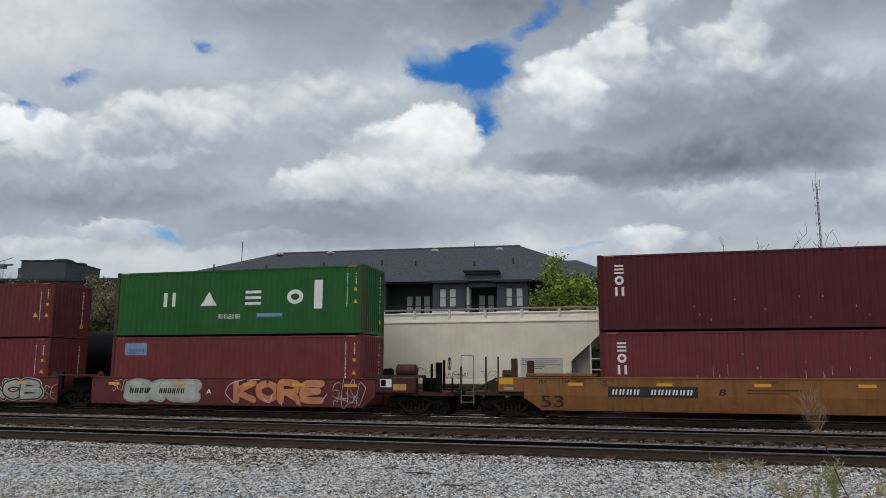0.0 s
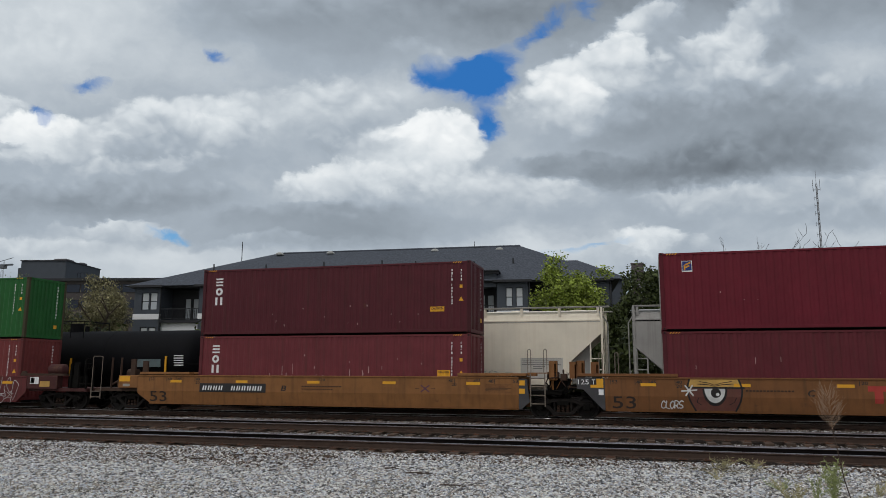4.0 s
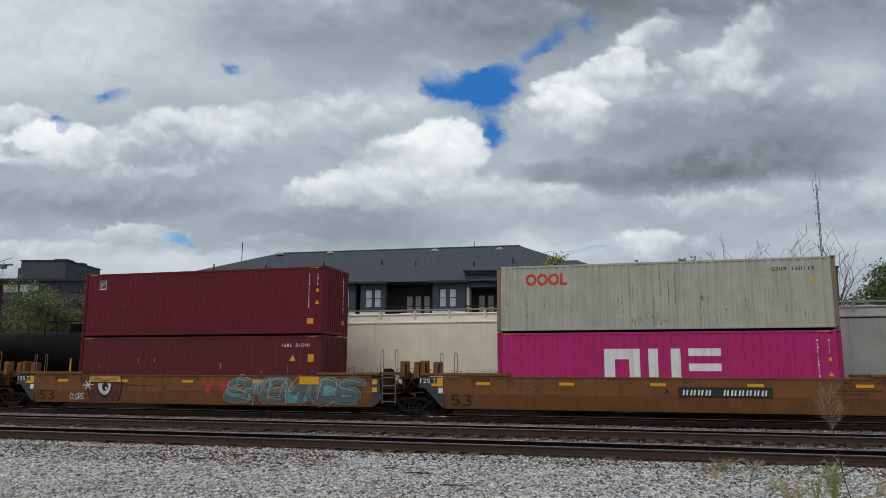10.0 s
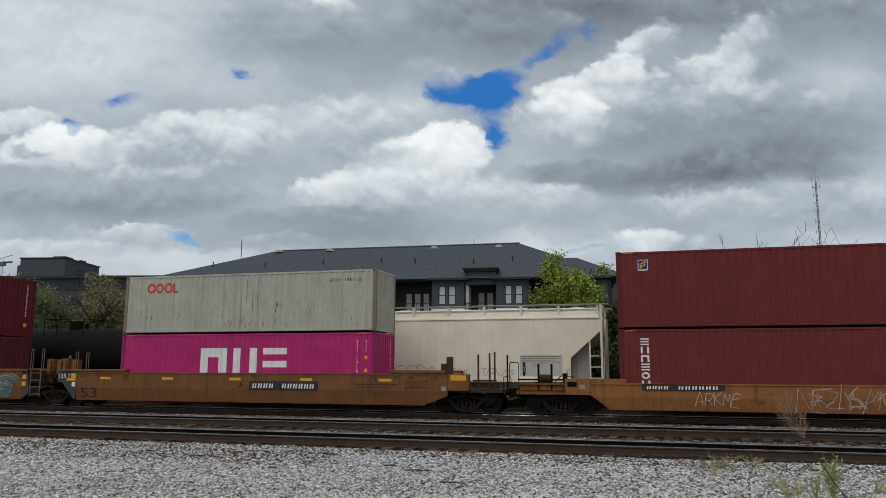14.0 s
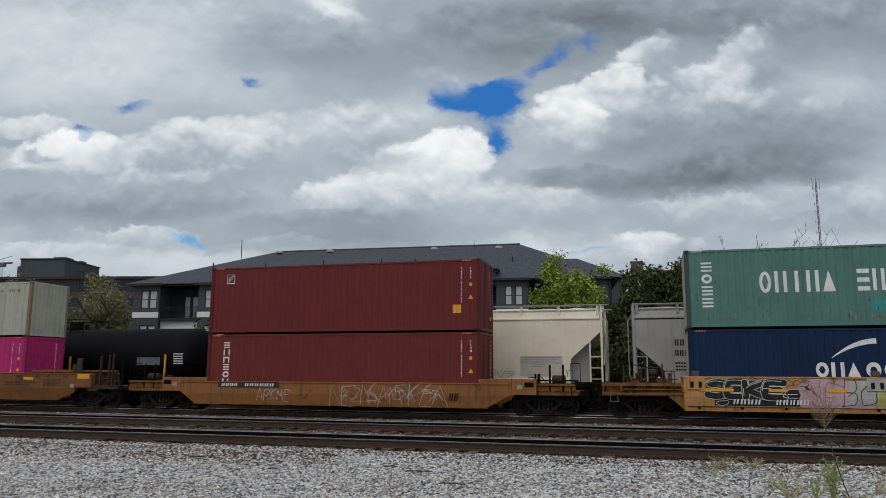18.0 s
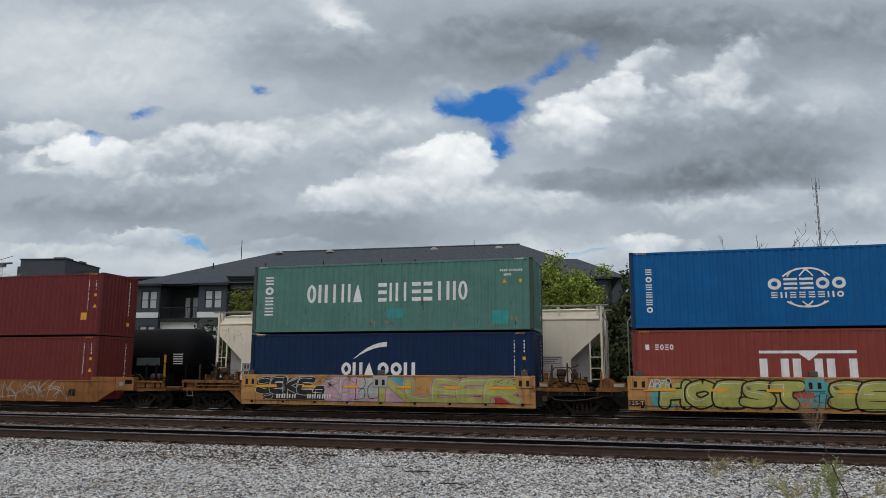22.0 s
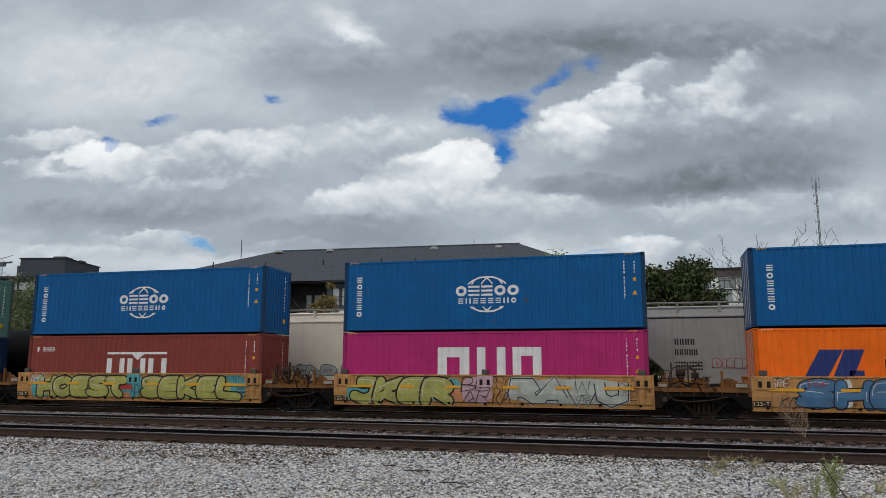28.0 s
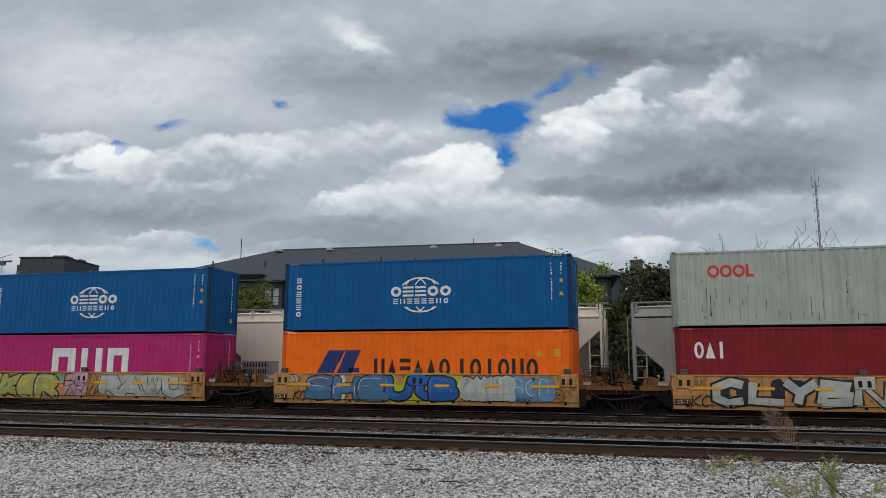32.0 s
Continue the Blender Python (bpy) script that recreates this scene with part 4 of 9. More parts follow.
container(106.95, Z1, HC, (134, 64, 58), "brown-red steel container with tall white bars", (
    ("logo", "white", lambda s: (bar(s, -1.72, 1.42, 2.02, 2.12), decal(s, -0.42, -0.1, lambda x: 2.02 - (x + 0.42) * 0.8, lambda x: 2.02), decal(s, -0.1, 0.22, lambda x: 2.02 - (0.22 - x) * 0.8, lambda x: 2.02), blocks(s, "uuu", -1.72, 1.42, 0.9, 1.84, 0.12))), ("small_marking", "white", at(blocks, "b eoeo", -5.62, -4.62, 2.16, 2.36, 0.2))), streak=0.08, rust=0.15)
container(122.83, Z2, HC, (0, 90, 151), "bright blue container with a white ring emblem and rust spots", (("logo", "white", globe), ("side_mark", "white", SIDE6)), streak=0.05, rust=0.4, post=(14, 56, 92))
BIG2 = at(lambda s: (blocks(s, "f", -2.02, -0.72, 0.3, 2.26, 0.0), blocks(s, "u", -0.42, 0.72, 0.3, 2.26, 0.0), blocks(s, "f", 1.0, 2.12, 0.3, 2.26, 0.0)))
container(122.83, Z1, HC, (178, 44, 114), "magenta steel container with large white shapes", (("logo", "white", BIG2),), streak=0.06, rust=0.05)
container(138.66, Z2, HC, (0, 90, 151), "bright blue container with a white ring emblem", (("logo", "white", globe), ("side_mark", "white", SIDE6)), streak=0.05, rust=0.15, post=(14, 56, 92))
container(138.66, Z1, HC, (245, 114, 24), "bright orange steel container with navy and black shapes", (
    ("logo", "navy", lambda s: (bar(s, -4.65, -3.90, 0.9, 2.12, 0.68), s.cut(), bar(s, -3.70, -3.06, 0.9, 2.12, 0.52), bar(s, -3.058, -2.6, 1.22, 1.4))),
    ("logo", "black", at(blocks, "uaeaao", -1.95, 1.25, 1.0, 1.78, 0.18)), ("logo", "black", at(blocks, "ioiouo", 1.5, 4.75, 1.0, 1.78, 0.18)),
    ("caution_label", "yellow", at(bar, 5.35, 5.62, 1.85, 2.15)), ("warning_label", "yellow", at(wedge, 4.65, 4.95, 1.88, 2.12))), streak=0.05, rust=0.05, ids=False, label_col="white")
container(154.55, Z2, STD + 0.2, (168, 177, 171), "pale grey scraped steel container with red rings", (("logo", "red", trio(-4.85)), ("scrape", "soot", wear(12, 26, -5.2, 5.2, 0.4, 1.6, 0.1, 0.8, 0.014)), ("scrape", "rust", wear(13, 10, -5.2, 5.2, 0.3, 0.7, 0.1, 0.3, 0.04))), streak=0.3, rust=0.4, ids=False, hazard=False)
container(154.55, Z1, HC, (128, 34, 44), "crimson steel container with white shapes", (("logo", "white", at(blocks, "oai", -5.43, -4.33, 1.78, 2.38, 0.12)),), streak=0.06, rust=0.1)

# ---- well cars ----
def wellpaint(c, rust=0.45, streak=0.35):
    return mat("well_car_paint", tuple(v * 0.98 for v in c), 0.7, var=0.16, scale=1.6, streak=streak, dirt=(58, 44, 34), rust=rust, bump=0.15, fine=25, spec=0.3)


P_MAROON = wellpaint((104, 50, 52))
P_MAROONDARK = wellpaint((74, 40, 40), 0.75, 0.6)
P_BROWN = wellpaint((138, 95, 56), 0.45)
P_BROWNDIRTY = wellpaint((122, 82, 49), 0.5, 0.42)
P_OCHRE = wellpaint((146, 98, 56), 0.62, 0.5)
P_YELLOW = wellpaint((190, 142, 88), 0.72, 0.6)
M_FADED = mat("faded_black_marking", (44, 36, 32), 0.8, var=0.15, scale=3, streak=0.2, dirt=(90, 64, 42))
P_DECK = mat("brown_walkway_steel", (66, 48, 38), 0.8, 0.2, var=0.25, scale=4, rust=0.5, bump=0.2)
M_CREAMMARK = mat("cream_marking", (206, 190, 158), 0.7, var=0.12, scale=6, streak=0.2)
P_BOGIE = mat("grimy_cast_bogie", (29, 26, 25), 0.9, 0.0, var=0.3, scale=5, streak=0.2, dirt=(44, 38, 33), bump=0.2, spec=0.2)
P_WORN = mat("rust_worn_yellow_steel", (124, 86, 50), 0.85, 0.0, var=0.35, scale=3, streak=0.65, dirt=(44, 33, 26), rust=0.82, bump=0.2, spec=0.2)
P_PLACARD = mat("dusty_placard", (150, 148, 142), 0.7, var=0.15, scale=6, streak=0.3)
P_HAND = mat("worn_handrail", (122, 112, 102), 0.7, 0.2, var=0.25, scale=6, bump=0)
# grime, taken near black so the deep underfloor shadow is part of the colour
P_DARK = mat("grimy_undercarriage", (17, 16, 15), 0.95, 0.0, var=0.3, scale=4, streak=0.2, dirt=(34, 29, 26), bump=0.2, spec=0.15)
P_WHEEL = mat("wheel_steel", (30, 26, 25), 0.7, 0.2, var=0.25, scale=6, bump=0.1)
P_BLACKPANEL = mat("black_number_panel", (36, 36, 38), 0.6, var=0.1, scale=2)
P_CHAR = mat("charcoal_end_plate", (62, 62, 66), 0.7, var=0.15, scale=3, streak=0.25)
G_COL = {k: mat("spray_paint", c, 0.7, var=0.20, scale=2.2, streak=0.26, dirt=(112, 84, 60), rust=0.30, bump=0.08) for k, c in {
    "white": (206, 208, 208), "grey": (166, 168, 166), "black": (22, 22, 24), "olive": (172, 172, 94), "teal": (84, 160, 168), "pink": (196, 162, 176),
    "blue": (72, 118, 158), "bright": (22, 96, 176), "lime": (176, 190, 40), "tan": (200, 134, 96), "sky": (104, 146, 184), "red": (172, 56, 50), "slate": (92, 108, 112),
    "brown": (98, 56, 48), "gold": (196, 156, 84), "navy": (30, 33, 50), "plum": (84, 50, 72), "mauve": (150, 122, 130), "silver": (178, 184, 180)}.items()}
NEAR = -1.47


def wheel_mesh(r):
    s = Shape()
    n = 28
    for sg in (1, -1):
        rings = [(r + 0.026, -0.675), (r + 0.026, -0.695), (r, -0.705), (r, -0.83), (r * 0.86, -0.83), (r * 0.80, -0.77), (r * 0.42, -0.79), (r * 0.36, -0.86), (0.0, -0.86)]
        k = len(s.v)
        for rad, y in rings:
            for i in range(n):
                a = 2 * math.pi * i / n
                s.v.append((rad * math.cos(a), sg * y, rad * math.sin(a)))
        for j in range(len(rings) - 1):
            for i in range(n):
                i2 = (i + 1) % n
                s.f.append((k + j * n + i, k + j * n + i2, k + (j + 1) * n + i2, k + (j + 1) * n + i))
        s.tube((0.0, sg * 0.86, 0.0), (0.0, sg * 0.93, 0.0), 0.09, seg=8)
        for i in range(3):
            a = 2 * math.pi * i / 3
            s.box(0.05 * math.cos(a) - 0.015, 0.05 * math.cos(a) + 0.015, sg * 0.93, sg * 0.945, 0.05 * math.sin(a) - 0.015, 0.05 * math.sin(a) + 0.015)
    s.tube((0, -0.8, 0), (0, 0.8, 0), 0.08, seg=10)
    return s.mesh("wheelset")


R_WHEEL = 0.42
WHEEL_ME = wheel_mesh(R_WHEEL)
WHEEL_ME.materials.append(P_WHEEL)


def frame_mesh(y):
    """Cast side frame of a bogie with its arched top, raised ends over the journals and an open window for the springs."""
    s = Shape()
    y0, y1 = y - 0.09, y + 0.09
    s.xz([(-1.18, 0.46), (-1.14, 0.62), (-0.70, 0.64), (-0.42, 0.74), (0.42, 0.74), (0.70, 0.64), (1.14, 0.62), (1.18, 0.46), (1.05, 0.40), (0.72, 0.46), (0.40, 0.60), (-0.40, 0.60), (-0.72, 0.46), (-1.05, 0.40)], y0, y1)
    s.xz([(-0.74, 0.50), (-0.62, 0.54), (-0.26, 0.24), (0.26, 0.24), (0.62, 0.54), (0.74, 0.50), (0.36, 0.12), (-0.36, 0.12)], y0, y1)
    s.box(-0.36, -0.28, y0 + 0.02, y1 - 0.02, 0.2, 0.62).box(0.28, 0.36, y0 + 0.02, y1 - 0.02, 0.2, 0.62)
    return s.mesh("side_frame", 0.015)


def spring_mesh(y):
    s = Shape()
    for x in (-0.17, 0.0, 0.17):
        for k in range(5):
            s.tube((x, y, 0.24 + k * 0.058), (x, y, 0.27 + k * 0.058), 0.072 if k % 2 else 0.06, seg=8)
    return s.mesh("spring_nest")


FRAME_ME = {y: frame_mesh(y) for y in (-1.0, 1.0)}
SPRING_ME = {y: spring_mesh(y) for y in (-1.0, 1.0)}


def truck(car, x, moving=True):
    """A two-axle bogie under a car, its wheelsets rolling."""
    t = part("truck", Shape().box(x - 0.22, x + 0.22, -1.12, 1.12, 0.50, 0.66).tube((x, 0, 0.6), (x, 0, 0.86), 0.22, seg=12).box(x - 0.62, x - 0.52, -0.7, 0.7, 0.3, 0.42).box(x + 0.52, x + 0.62, -0.7, 0.7, 0.3, 0.42), P_DARK, car)
    for y in (-1.0, 1.0):
        f = part("side_frame", FRAME_ME[y], P_BOGIE, t)
        f.matrix_basis = pose(x, 0, 0)
        f = part("spring_nest", SPRING_ME[y], P_DECK, t)
        f["kind"] = "stuff"
        f.matrix_basis = pose(x, 0, 0)
        for dx in (-0.89, 0.89):
            part("journal_box", Shape().box(x + dx - 0.13, x + dx + 0.13, y - 0.12 * (1 if y < 0 else -1), y + 0.1 * (1 if y < 0 else -1), R_WHEEL - 0.11, R_WHEEL + 0.14), P_DARK, t, bevel=0.02)
    for dx in (-0.89, 0.89):
        w = part("wheelset", WHEEL_ME, None, car)
        w.matrix_basis = pose(x + dx, 0, R_WHEEL)
        if moving:
            WHEELS.append((w, x + dx, R_WHEEL))


def letters_on(car, name, text, x0, x1, z0, z1, ink, y=NEAR, gap=0.010, shear=0.0, offset=0.0, label=""):
    """Painted characters, each a part of its own."""
    me = fit_into(lettering(text, 0.5, 0.002, offset, shear), x0, x1, z0, z1, y - gap)
    bm = bmesh.new()
    bm.from_mesh(me)
    bm.verts.index_update()
    left = set(bm.verts)
    glyphs = []
    while left:
        todo, seen = [next(iter(left))], set()
        while todo:
            v = todo.pop()
            if v in seen:
                continue
            seen.add(v)
            todo += [e.other_vert(v) for e in v.link_edges]
        left -= seen
        glyphs.append(sorted(seen, key=lambda v: v.index))
    glyphs.sort(key=lambda g: min(v.co.x for v in g))
    for g in glyphs:
        at_ = {v: k for k, v in enumerate(g)}
        gm = bpy.data.meshes.new(name)
        gm.from_pydata([v.co[:] for v in g], [], [[at_[v] for v in f.verts] for f in bm.faces if f.verts[0] in at_])
        part(name, gm, ink, car, label)
    bm.free()


GLYPH = {"K": [[(0, 0), (0, 1)], [(0.95, 1), (0.15, 0.5), (1.0, 0)]], "O": [[(0.5, 1), (0.08, 0.75), (0.06, 0.28), (0.5, 0), (0.94, 0.28), (0.92, 0.75), (0.5, 1)]],
         "R": [[(0.02, 0), (0.05, 1), (0.75, 0.95), (0.88, 0.72), (0.65, 0.5), (0.1, 0.46)], [(0.45, 0.46), (1.0, 0)]], "E": [[(0.95, 1), (0.1, 0.95), (0.05, 0.08), (0.98, 0)], [(0.08, 0.5), (0.75, 0.52)]],
         "H": [[(0.05, 0), (0.05, 1)], [(0.97, 0), (0.92, 1)], [(0.05, 0.48), (0.95, 0.55)]], "S": [[(0.98, 0.9), (0.5, 1), (0.08, 0.85), (0.15, 0.58), (0.8, 0.44), (0.95, 0.18), (0.5, 0), (0.02, 0.1)]],
         "T": [[(0, 0.95), (1, 1)], [(0.5, 0.97), (0.45, 0.3), (0.75, 0.02)]], "L": [[(0.12, 1), (0.1, 0.1), (1.15, 0.0)]], "A": [[(0, 0), (0.5, 1), (1, 0)], [(0.22, 0.33), (0.78, 0.33)]],
         "W": [[(0, 1), (0.25, 0), (0.5, 0.7), (0.75, 0), (1, 1)]], "J": [[(0.25, 1), (0.9, 0.98), (0.85, 0.25), (0.45, 0), (0, 0.2)]], "N": [[(0, 0), (0.05, 1), (0.9, 0), (0.97, 1)]],
         "U": [[(0, 1), (0.06, 0.2), (0.5, 0), (0.94, 0.2), (1, 1)]], "B": [[(0.05, 0), (0.05, 1), (0.8, 0.9), (0.75, 0.6), (0.1, 0.52)], [(0.1, 0.52), (0.97, 0.4), (0.85, 0.06), (0.05, 0)]],
         "M": [[(0, 0), (0.1, 1), (0.5, 0.4), (0.9, 1), (1, 0)]], "C": [[(0.98, 0.85), (0.5, 1), (0.08, 0.75), (0.08, 0.25), (0.5, 0), (0.98, 0.15)]], "Y": [[(0, 1), (0.5, 0.5)], [(1, 1), (0.5, 0.5), (0.45, 0)]],
         "D": [[(0.05, 0), (0.05, 1), (0.7, 0.9), (0.95, 0.5), (0.7, 0.08), (0.05, 0)]], "I": [[(0.5, 0), (0.5, 1)]]}


def curved(pl, n=6):
    """A smooth line through the given points."""
    out = []
    for i in range(len(pl) - 1):
        p0, p1, p2, p3 = (Vector(pl[max(0, min(len(pl) - 1, i + k))]) for k in (-1, 0, 1, 2))
        for j in range(n):
            u = j / n
            q = 0.5 * (2 * p1 + (p2 - p0) * u + (2 * p0 - 5 * p1 + 4 * p2 - p3) * u * u + (3 * p1 - p0 - 3 * p2 + p3) * u ** 3)
            out.append(p1.lerp(p2, u).lerp(q, 0.8))
    return out + [Vector(pl[-1])]


def ribbon(s, pl, w, y, w2=None, cap=True):
    """A painted line of some width along points in the side's plane."""
    pl = [Vector(q) for q in pl]
    pl = [q for i, q in enumerate(pl) if i == 0 or (q - pl[i - 1]).length > 0.004]
    if len(pl) < 2:
        return
    w2 = w if w2 is None else w2
    ls, rs = [], []
    for i, q in enumerate(pl):
        d1 = (q - pl[i - 1]).normalized() if i else (pl[1] - q).normalized()
        d2 = (pl[i + 1] - q).normalized() if i < len(pl) - 1 else d1
        d = d1 + d2
        d = d.normalized() if d.length > 0.2 else d1
        k = min(1.15, 1.0 / max(0.3, d.dot(d1)))
        h = (w + (w2 - w) * i / (len(pl) - 1)) / 2 * k
        nrm = Vector((-d.y, d.x))
        ls.append(q + nrm * h)
        rs.append(q - nrm * h)
    for i in range(len(pl) - 1):
        yy = y - 0.00003 * (i + 1)
        s.poly([(v.x, yy, v.y) for v in (ls[i], ls[i + 1], rs[i + 1], rs[i])])
    if cap:
        for q, h, e in ((pl[0], w / 2, pl[0] - pl[1]), (pl[-1], w2 / 2, pl[-1] - pl[-2])):
            a0 = math.atan2(e.y, e.x)
            s.poly([(q.x + h * math.cos(a0 + t), y, q.y + h * math.sin(a0 + t)) for t in (-1.57, -0.95, -0.35, 0.35, 0.95, 1.57)])


def blob(s, p, r, y):
    s.poly([(p[0] + r * math.cos(2 * math.pi * i / 10), y, p[1] + r * math.sin(2 * math.pi * i / 10)) for i in range(10)])


def piece(car, x0, x1, z0, z1, word, fill, edge, seed, weight=0.34, glow=None, gw=0.08, ew=0.068, lean=0.06, hi="white", block=False, step=0.0030, over=0.12, base=0.009, dots=None):
    """A row of fat sprayed letters that overlap, each with its edge and a thin highlight."""
    rng = random.Random(seed)
    n = len(word)
    w = (x1 - x0) / n
    for i, ch in enumerate(word):
        th = (z1 - z0) * weight * rng.uniform(0.9, 1.1)
        lo = w * (0.5 if ch == "I" else 1) * over
        cx, cw = x0 + i * w + th * 0.5 - lo, w - th + 2 * lo
        top, bot = z1 - th * 0.5 - ew * 0.5 - rng.uniform(0, 0.03), z0 + th * 0.5 + ew * 0.5 + rng.uniform(0, 0.03)
        j = 0.05
        lines = [[(cx + (px + rng.uniform(-j, j)) * cw + (pz - 0.5) * lean * cw, bot + (pz + rng.uniform(-j, j) * 0.6) * (top - bot)) for px, pz in pl] for pl in GLYPH[ch]]
        if not block:
            lines = [curved(pl) for pl in lines]
        g0 = base + i * step
        layers = [(edge, th + 2 * ew, g0), (fill, th, g0 + 0.0016)]
        if glow:
            layers.insert(0, (glow, th + 2 * ew + 2 * gw, 0.0062 + 0.0004 * i))
        for ink, ww, gap in layers:
            sh = Shape()
            for k, pl in enumerate(lines):
                ribbon(sh, pl, ww, NEAR - gap - 0.0005 * k, ww * 0.9, cap=not block)
            part("graffiti_letter", sh, G_COL[ink], car)
        if hi:
            for q, pl in enumerate(lines):
                m = max(2, int(len(pl) * 0.6))
                sh = Shape()
                ribbon(sh, [Vector(v) + Vector((-th * 0.28, th * 0.22)) for v in pl[:m]], 0.022, NEAR - g0 - 0.0032 - 0.0001 * q)
                part("graffiti_highlight", sh, G_COL[hi], car)
    if dots:
        sh = Shape()
        for k in range(34):
            blob(sh, (rng.uniform(x0, x1), rng.uniform(z0 + 0.1, z1 - 0.1)), rng.uniform(0.012, 0.045), NEAR - base - n * step - 0.0001 * k)
        part("paint_spatter", sh, G_COL[dots], car)["kind"] = "stuff"


def tag(car, x0, x1, z0, z1, word, ink, seed, w=0.03, gap=0.028, name="graffiti_tag", round_=True, j=0.14):
    """A quick tag drawn with one thin line."""
    rng = random.Random(seed)
    n = len(word)
    cw = (x1 - x0) / n
    sh = Shape()
    k = 0
    for i, ch in enumerate(word):
        for pl in GLYPH[ch]:
            pts = [(x0 + cw * (i + 0.06 + 0.88 * (px + rng.uniform(-j, j))) + (pz - 0.5) * 0.2 * cw, z0 + (z1 - z0) * (pz + rng.uniform(-j, j))) for px, pz in pl]
            ribbon(sh, curved(pts, 5) if round_ else pts, w, NEAR - gap - 0.0001 * k, w * 0.7)
            k += 1
    part(name, sh, G_COL[ink], car)["kind"] = "stuff"


def scribble(car, x0, x1, z0, z1, ink, seed, turns=9, w=0.022):
    """Loose thin lines sprayed across one another."""
    rng = random.Random(seed)
    sh = Shape()
    for k in range(turns):
        q = x0 + (x1 - x0) * (k + 0.5) / turns
        r = (x1 - x0) / turns
        pts = [(q + rng.uniform(-1.3, 1.3) * r, rng.uniform(z0, z1)) for i in range(rng.randint(3, 6))]
        ribbon(sh, curved(pts, 6), w * rng.uniform(0.7, 1.2), NEAR - 0.028 - 0.0002 * k, w * 0.6)
    part("graffiti_scribble", sh, G_COL[ink], car)["kind"] = "stuff"


def patch(car, x0, x1, z0, z1, ink, seed, gap=0.003, name="graffiti_patch", rag=0.86):
    """An uneven sprayed field."""
    rng = random.Random(seed)
    n = 44
    cx, cz, rx, rz = (x0 + x1) / 2, (z0 + z1) / 2, (x1 - x0) / 2, (z1 - z0) / 2
    k = 0.95
    pts = []
    for i in range(n):
        a = 2 * math.pi * i / n
        k = min(1.0, max(rag, k + rng.uniform(-0.05, 0.05)))
        c, s_ = math.cos(a), math.sin(a)
        pts.append((cx + rx * k * math.copysign(abs(c) ** 0.55, c), NEAR - gap, cz + rz * k * math.copysign(abs(s_) ** 0.5, s_)))
    part(name, Shape().poly(pts), G_COL[ink], car)


def fold_side(car, crease, k=0.17):
    """Leans the lower half of the near side inwards, with all that is painted on it."""
    names = ("side_sill", "lower_plate", "bottom_flange", "graffiti", "number", "letter", "marking", "label", "lettering", "rivet", "paint", "caution", "reflector", "cross", "seam", "text_line")
    for ob in car.children:
        me = ob.data
        if me is None or not ob.name.startswith(names) or min(v.co.y for v in me.vertices) > NEAR + 0.09 or min(v.co.z for v in me.vertices) > crease:
            continue
        bm = bmesh.new()
        bm.from_mesh(me)
        bmesh.ops.bisect_plane(bm, geom=bm.verts[:] + bm.edges[:] + bm.faces[:], plane_co=(0, 0, crease), plane_no=(0, 0, 1), dist=1e-5)
        for v in bm.verts:
            if v.co.z < crease and v.co.y < 0:
                v.co.y += (crease - v.co.z) * k
        bm.to_mesh(me)
        bm.free()


def flat(car, name, x0, x1, z0, z1, m, gap=0.009, label="", y=NEAR):
    return part(name, Shape().box(x0, x1, y - gap, y + 0.002, z0, z1), m, car, label)


def bars_on(car, x0, x1, z0, z1, m, n, gap=0.013, name="marking"):
    """Plain bars in place of small lettering."""
    w = (x1 - x0) / n
    s = Shape()
    for i in range(n):
        a = x0 + i * w
        lean = (z1 - z0) * 0.18
        if z1 - z0 > 0.09:
            for b in (a + w * 0.08, a + w * 0.52):
                s.xz([(b, z0), (b + w * 0.24, z0), (b + w * 0.24 + lean, z1), (b + lean, z1)], NEAR - gap, NEAR + 0.001)
        else:
            s.box(a, a + w * 0.72, NEAR - gap, NEAR + 0.001, z0, z1)
    o = part(name, s, m, car)
    o["kind"] = "stuff"
    return o


def ladder(car, x, z0, z1, m, w=0.42, y=-1.42, n=5):
    s = Shape().pipe([(x, y, z0), (x, y, z1)], 0.024).pipe([(x + w, y, z0), (x + w, y, z1)], 0.024)
    l = part("ladder", s, m, car)
    for i in range(n):
        z = z0 + (z1 - z0) * (i + 0.3) / n
        part("rung", Shape().tube((x, y, z), (x + w, y, z), 0.02, seg=6), m, l)


def hoop(car, x, z0, z1, m, w=0.14, y=-1.38):
    part("handrail", Shape().pipe([(x, y, z0), (x, y, z1 - 0.05), (x + 0.03, y, z1), (x + w - 0.03, y, z1), (x + w, y, z1 - 0.05), (x + w, y, z0)], 0.016), m, car)


def post(car, x, z0, z1, m, w=0.10, y=-1.3):
    part("post", Shape().box(x - w / 2, x + w / 2, y - 0.05, y + 0.05, z0, z1), m, car, bevel=0.01)


def guide(car, x, z0, z1, m, w=0.30):
    """Container guide: an upright box with a dark open window."""
    a, b = x - w / 2, x + w / 2
    part("container_guide", Shape().box(a, b - 0.10, -1.25, -0.95, z0, z1).box(b - 0.10, b, -1.25, -0.95, z1 - 0.10, z1).box(b - 0.10, b, -1.0, -0.95, z0, z1 - 0.10).box(b - 0.025, b, -1.25, -1.0, z0, z1 - 0.10), m, car)


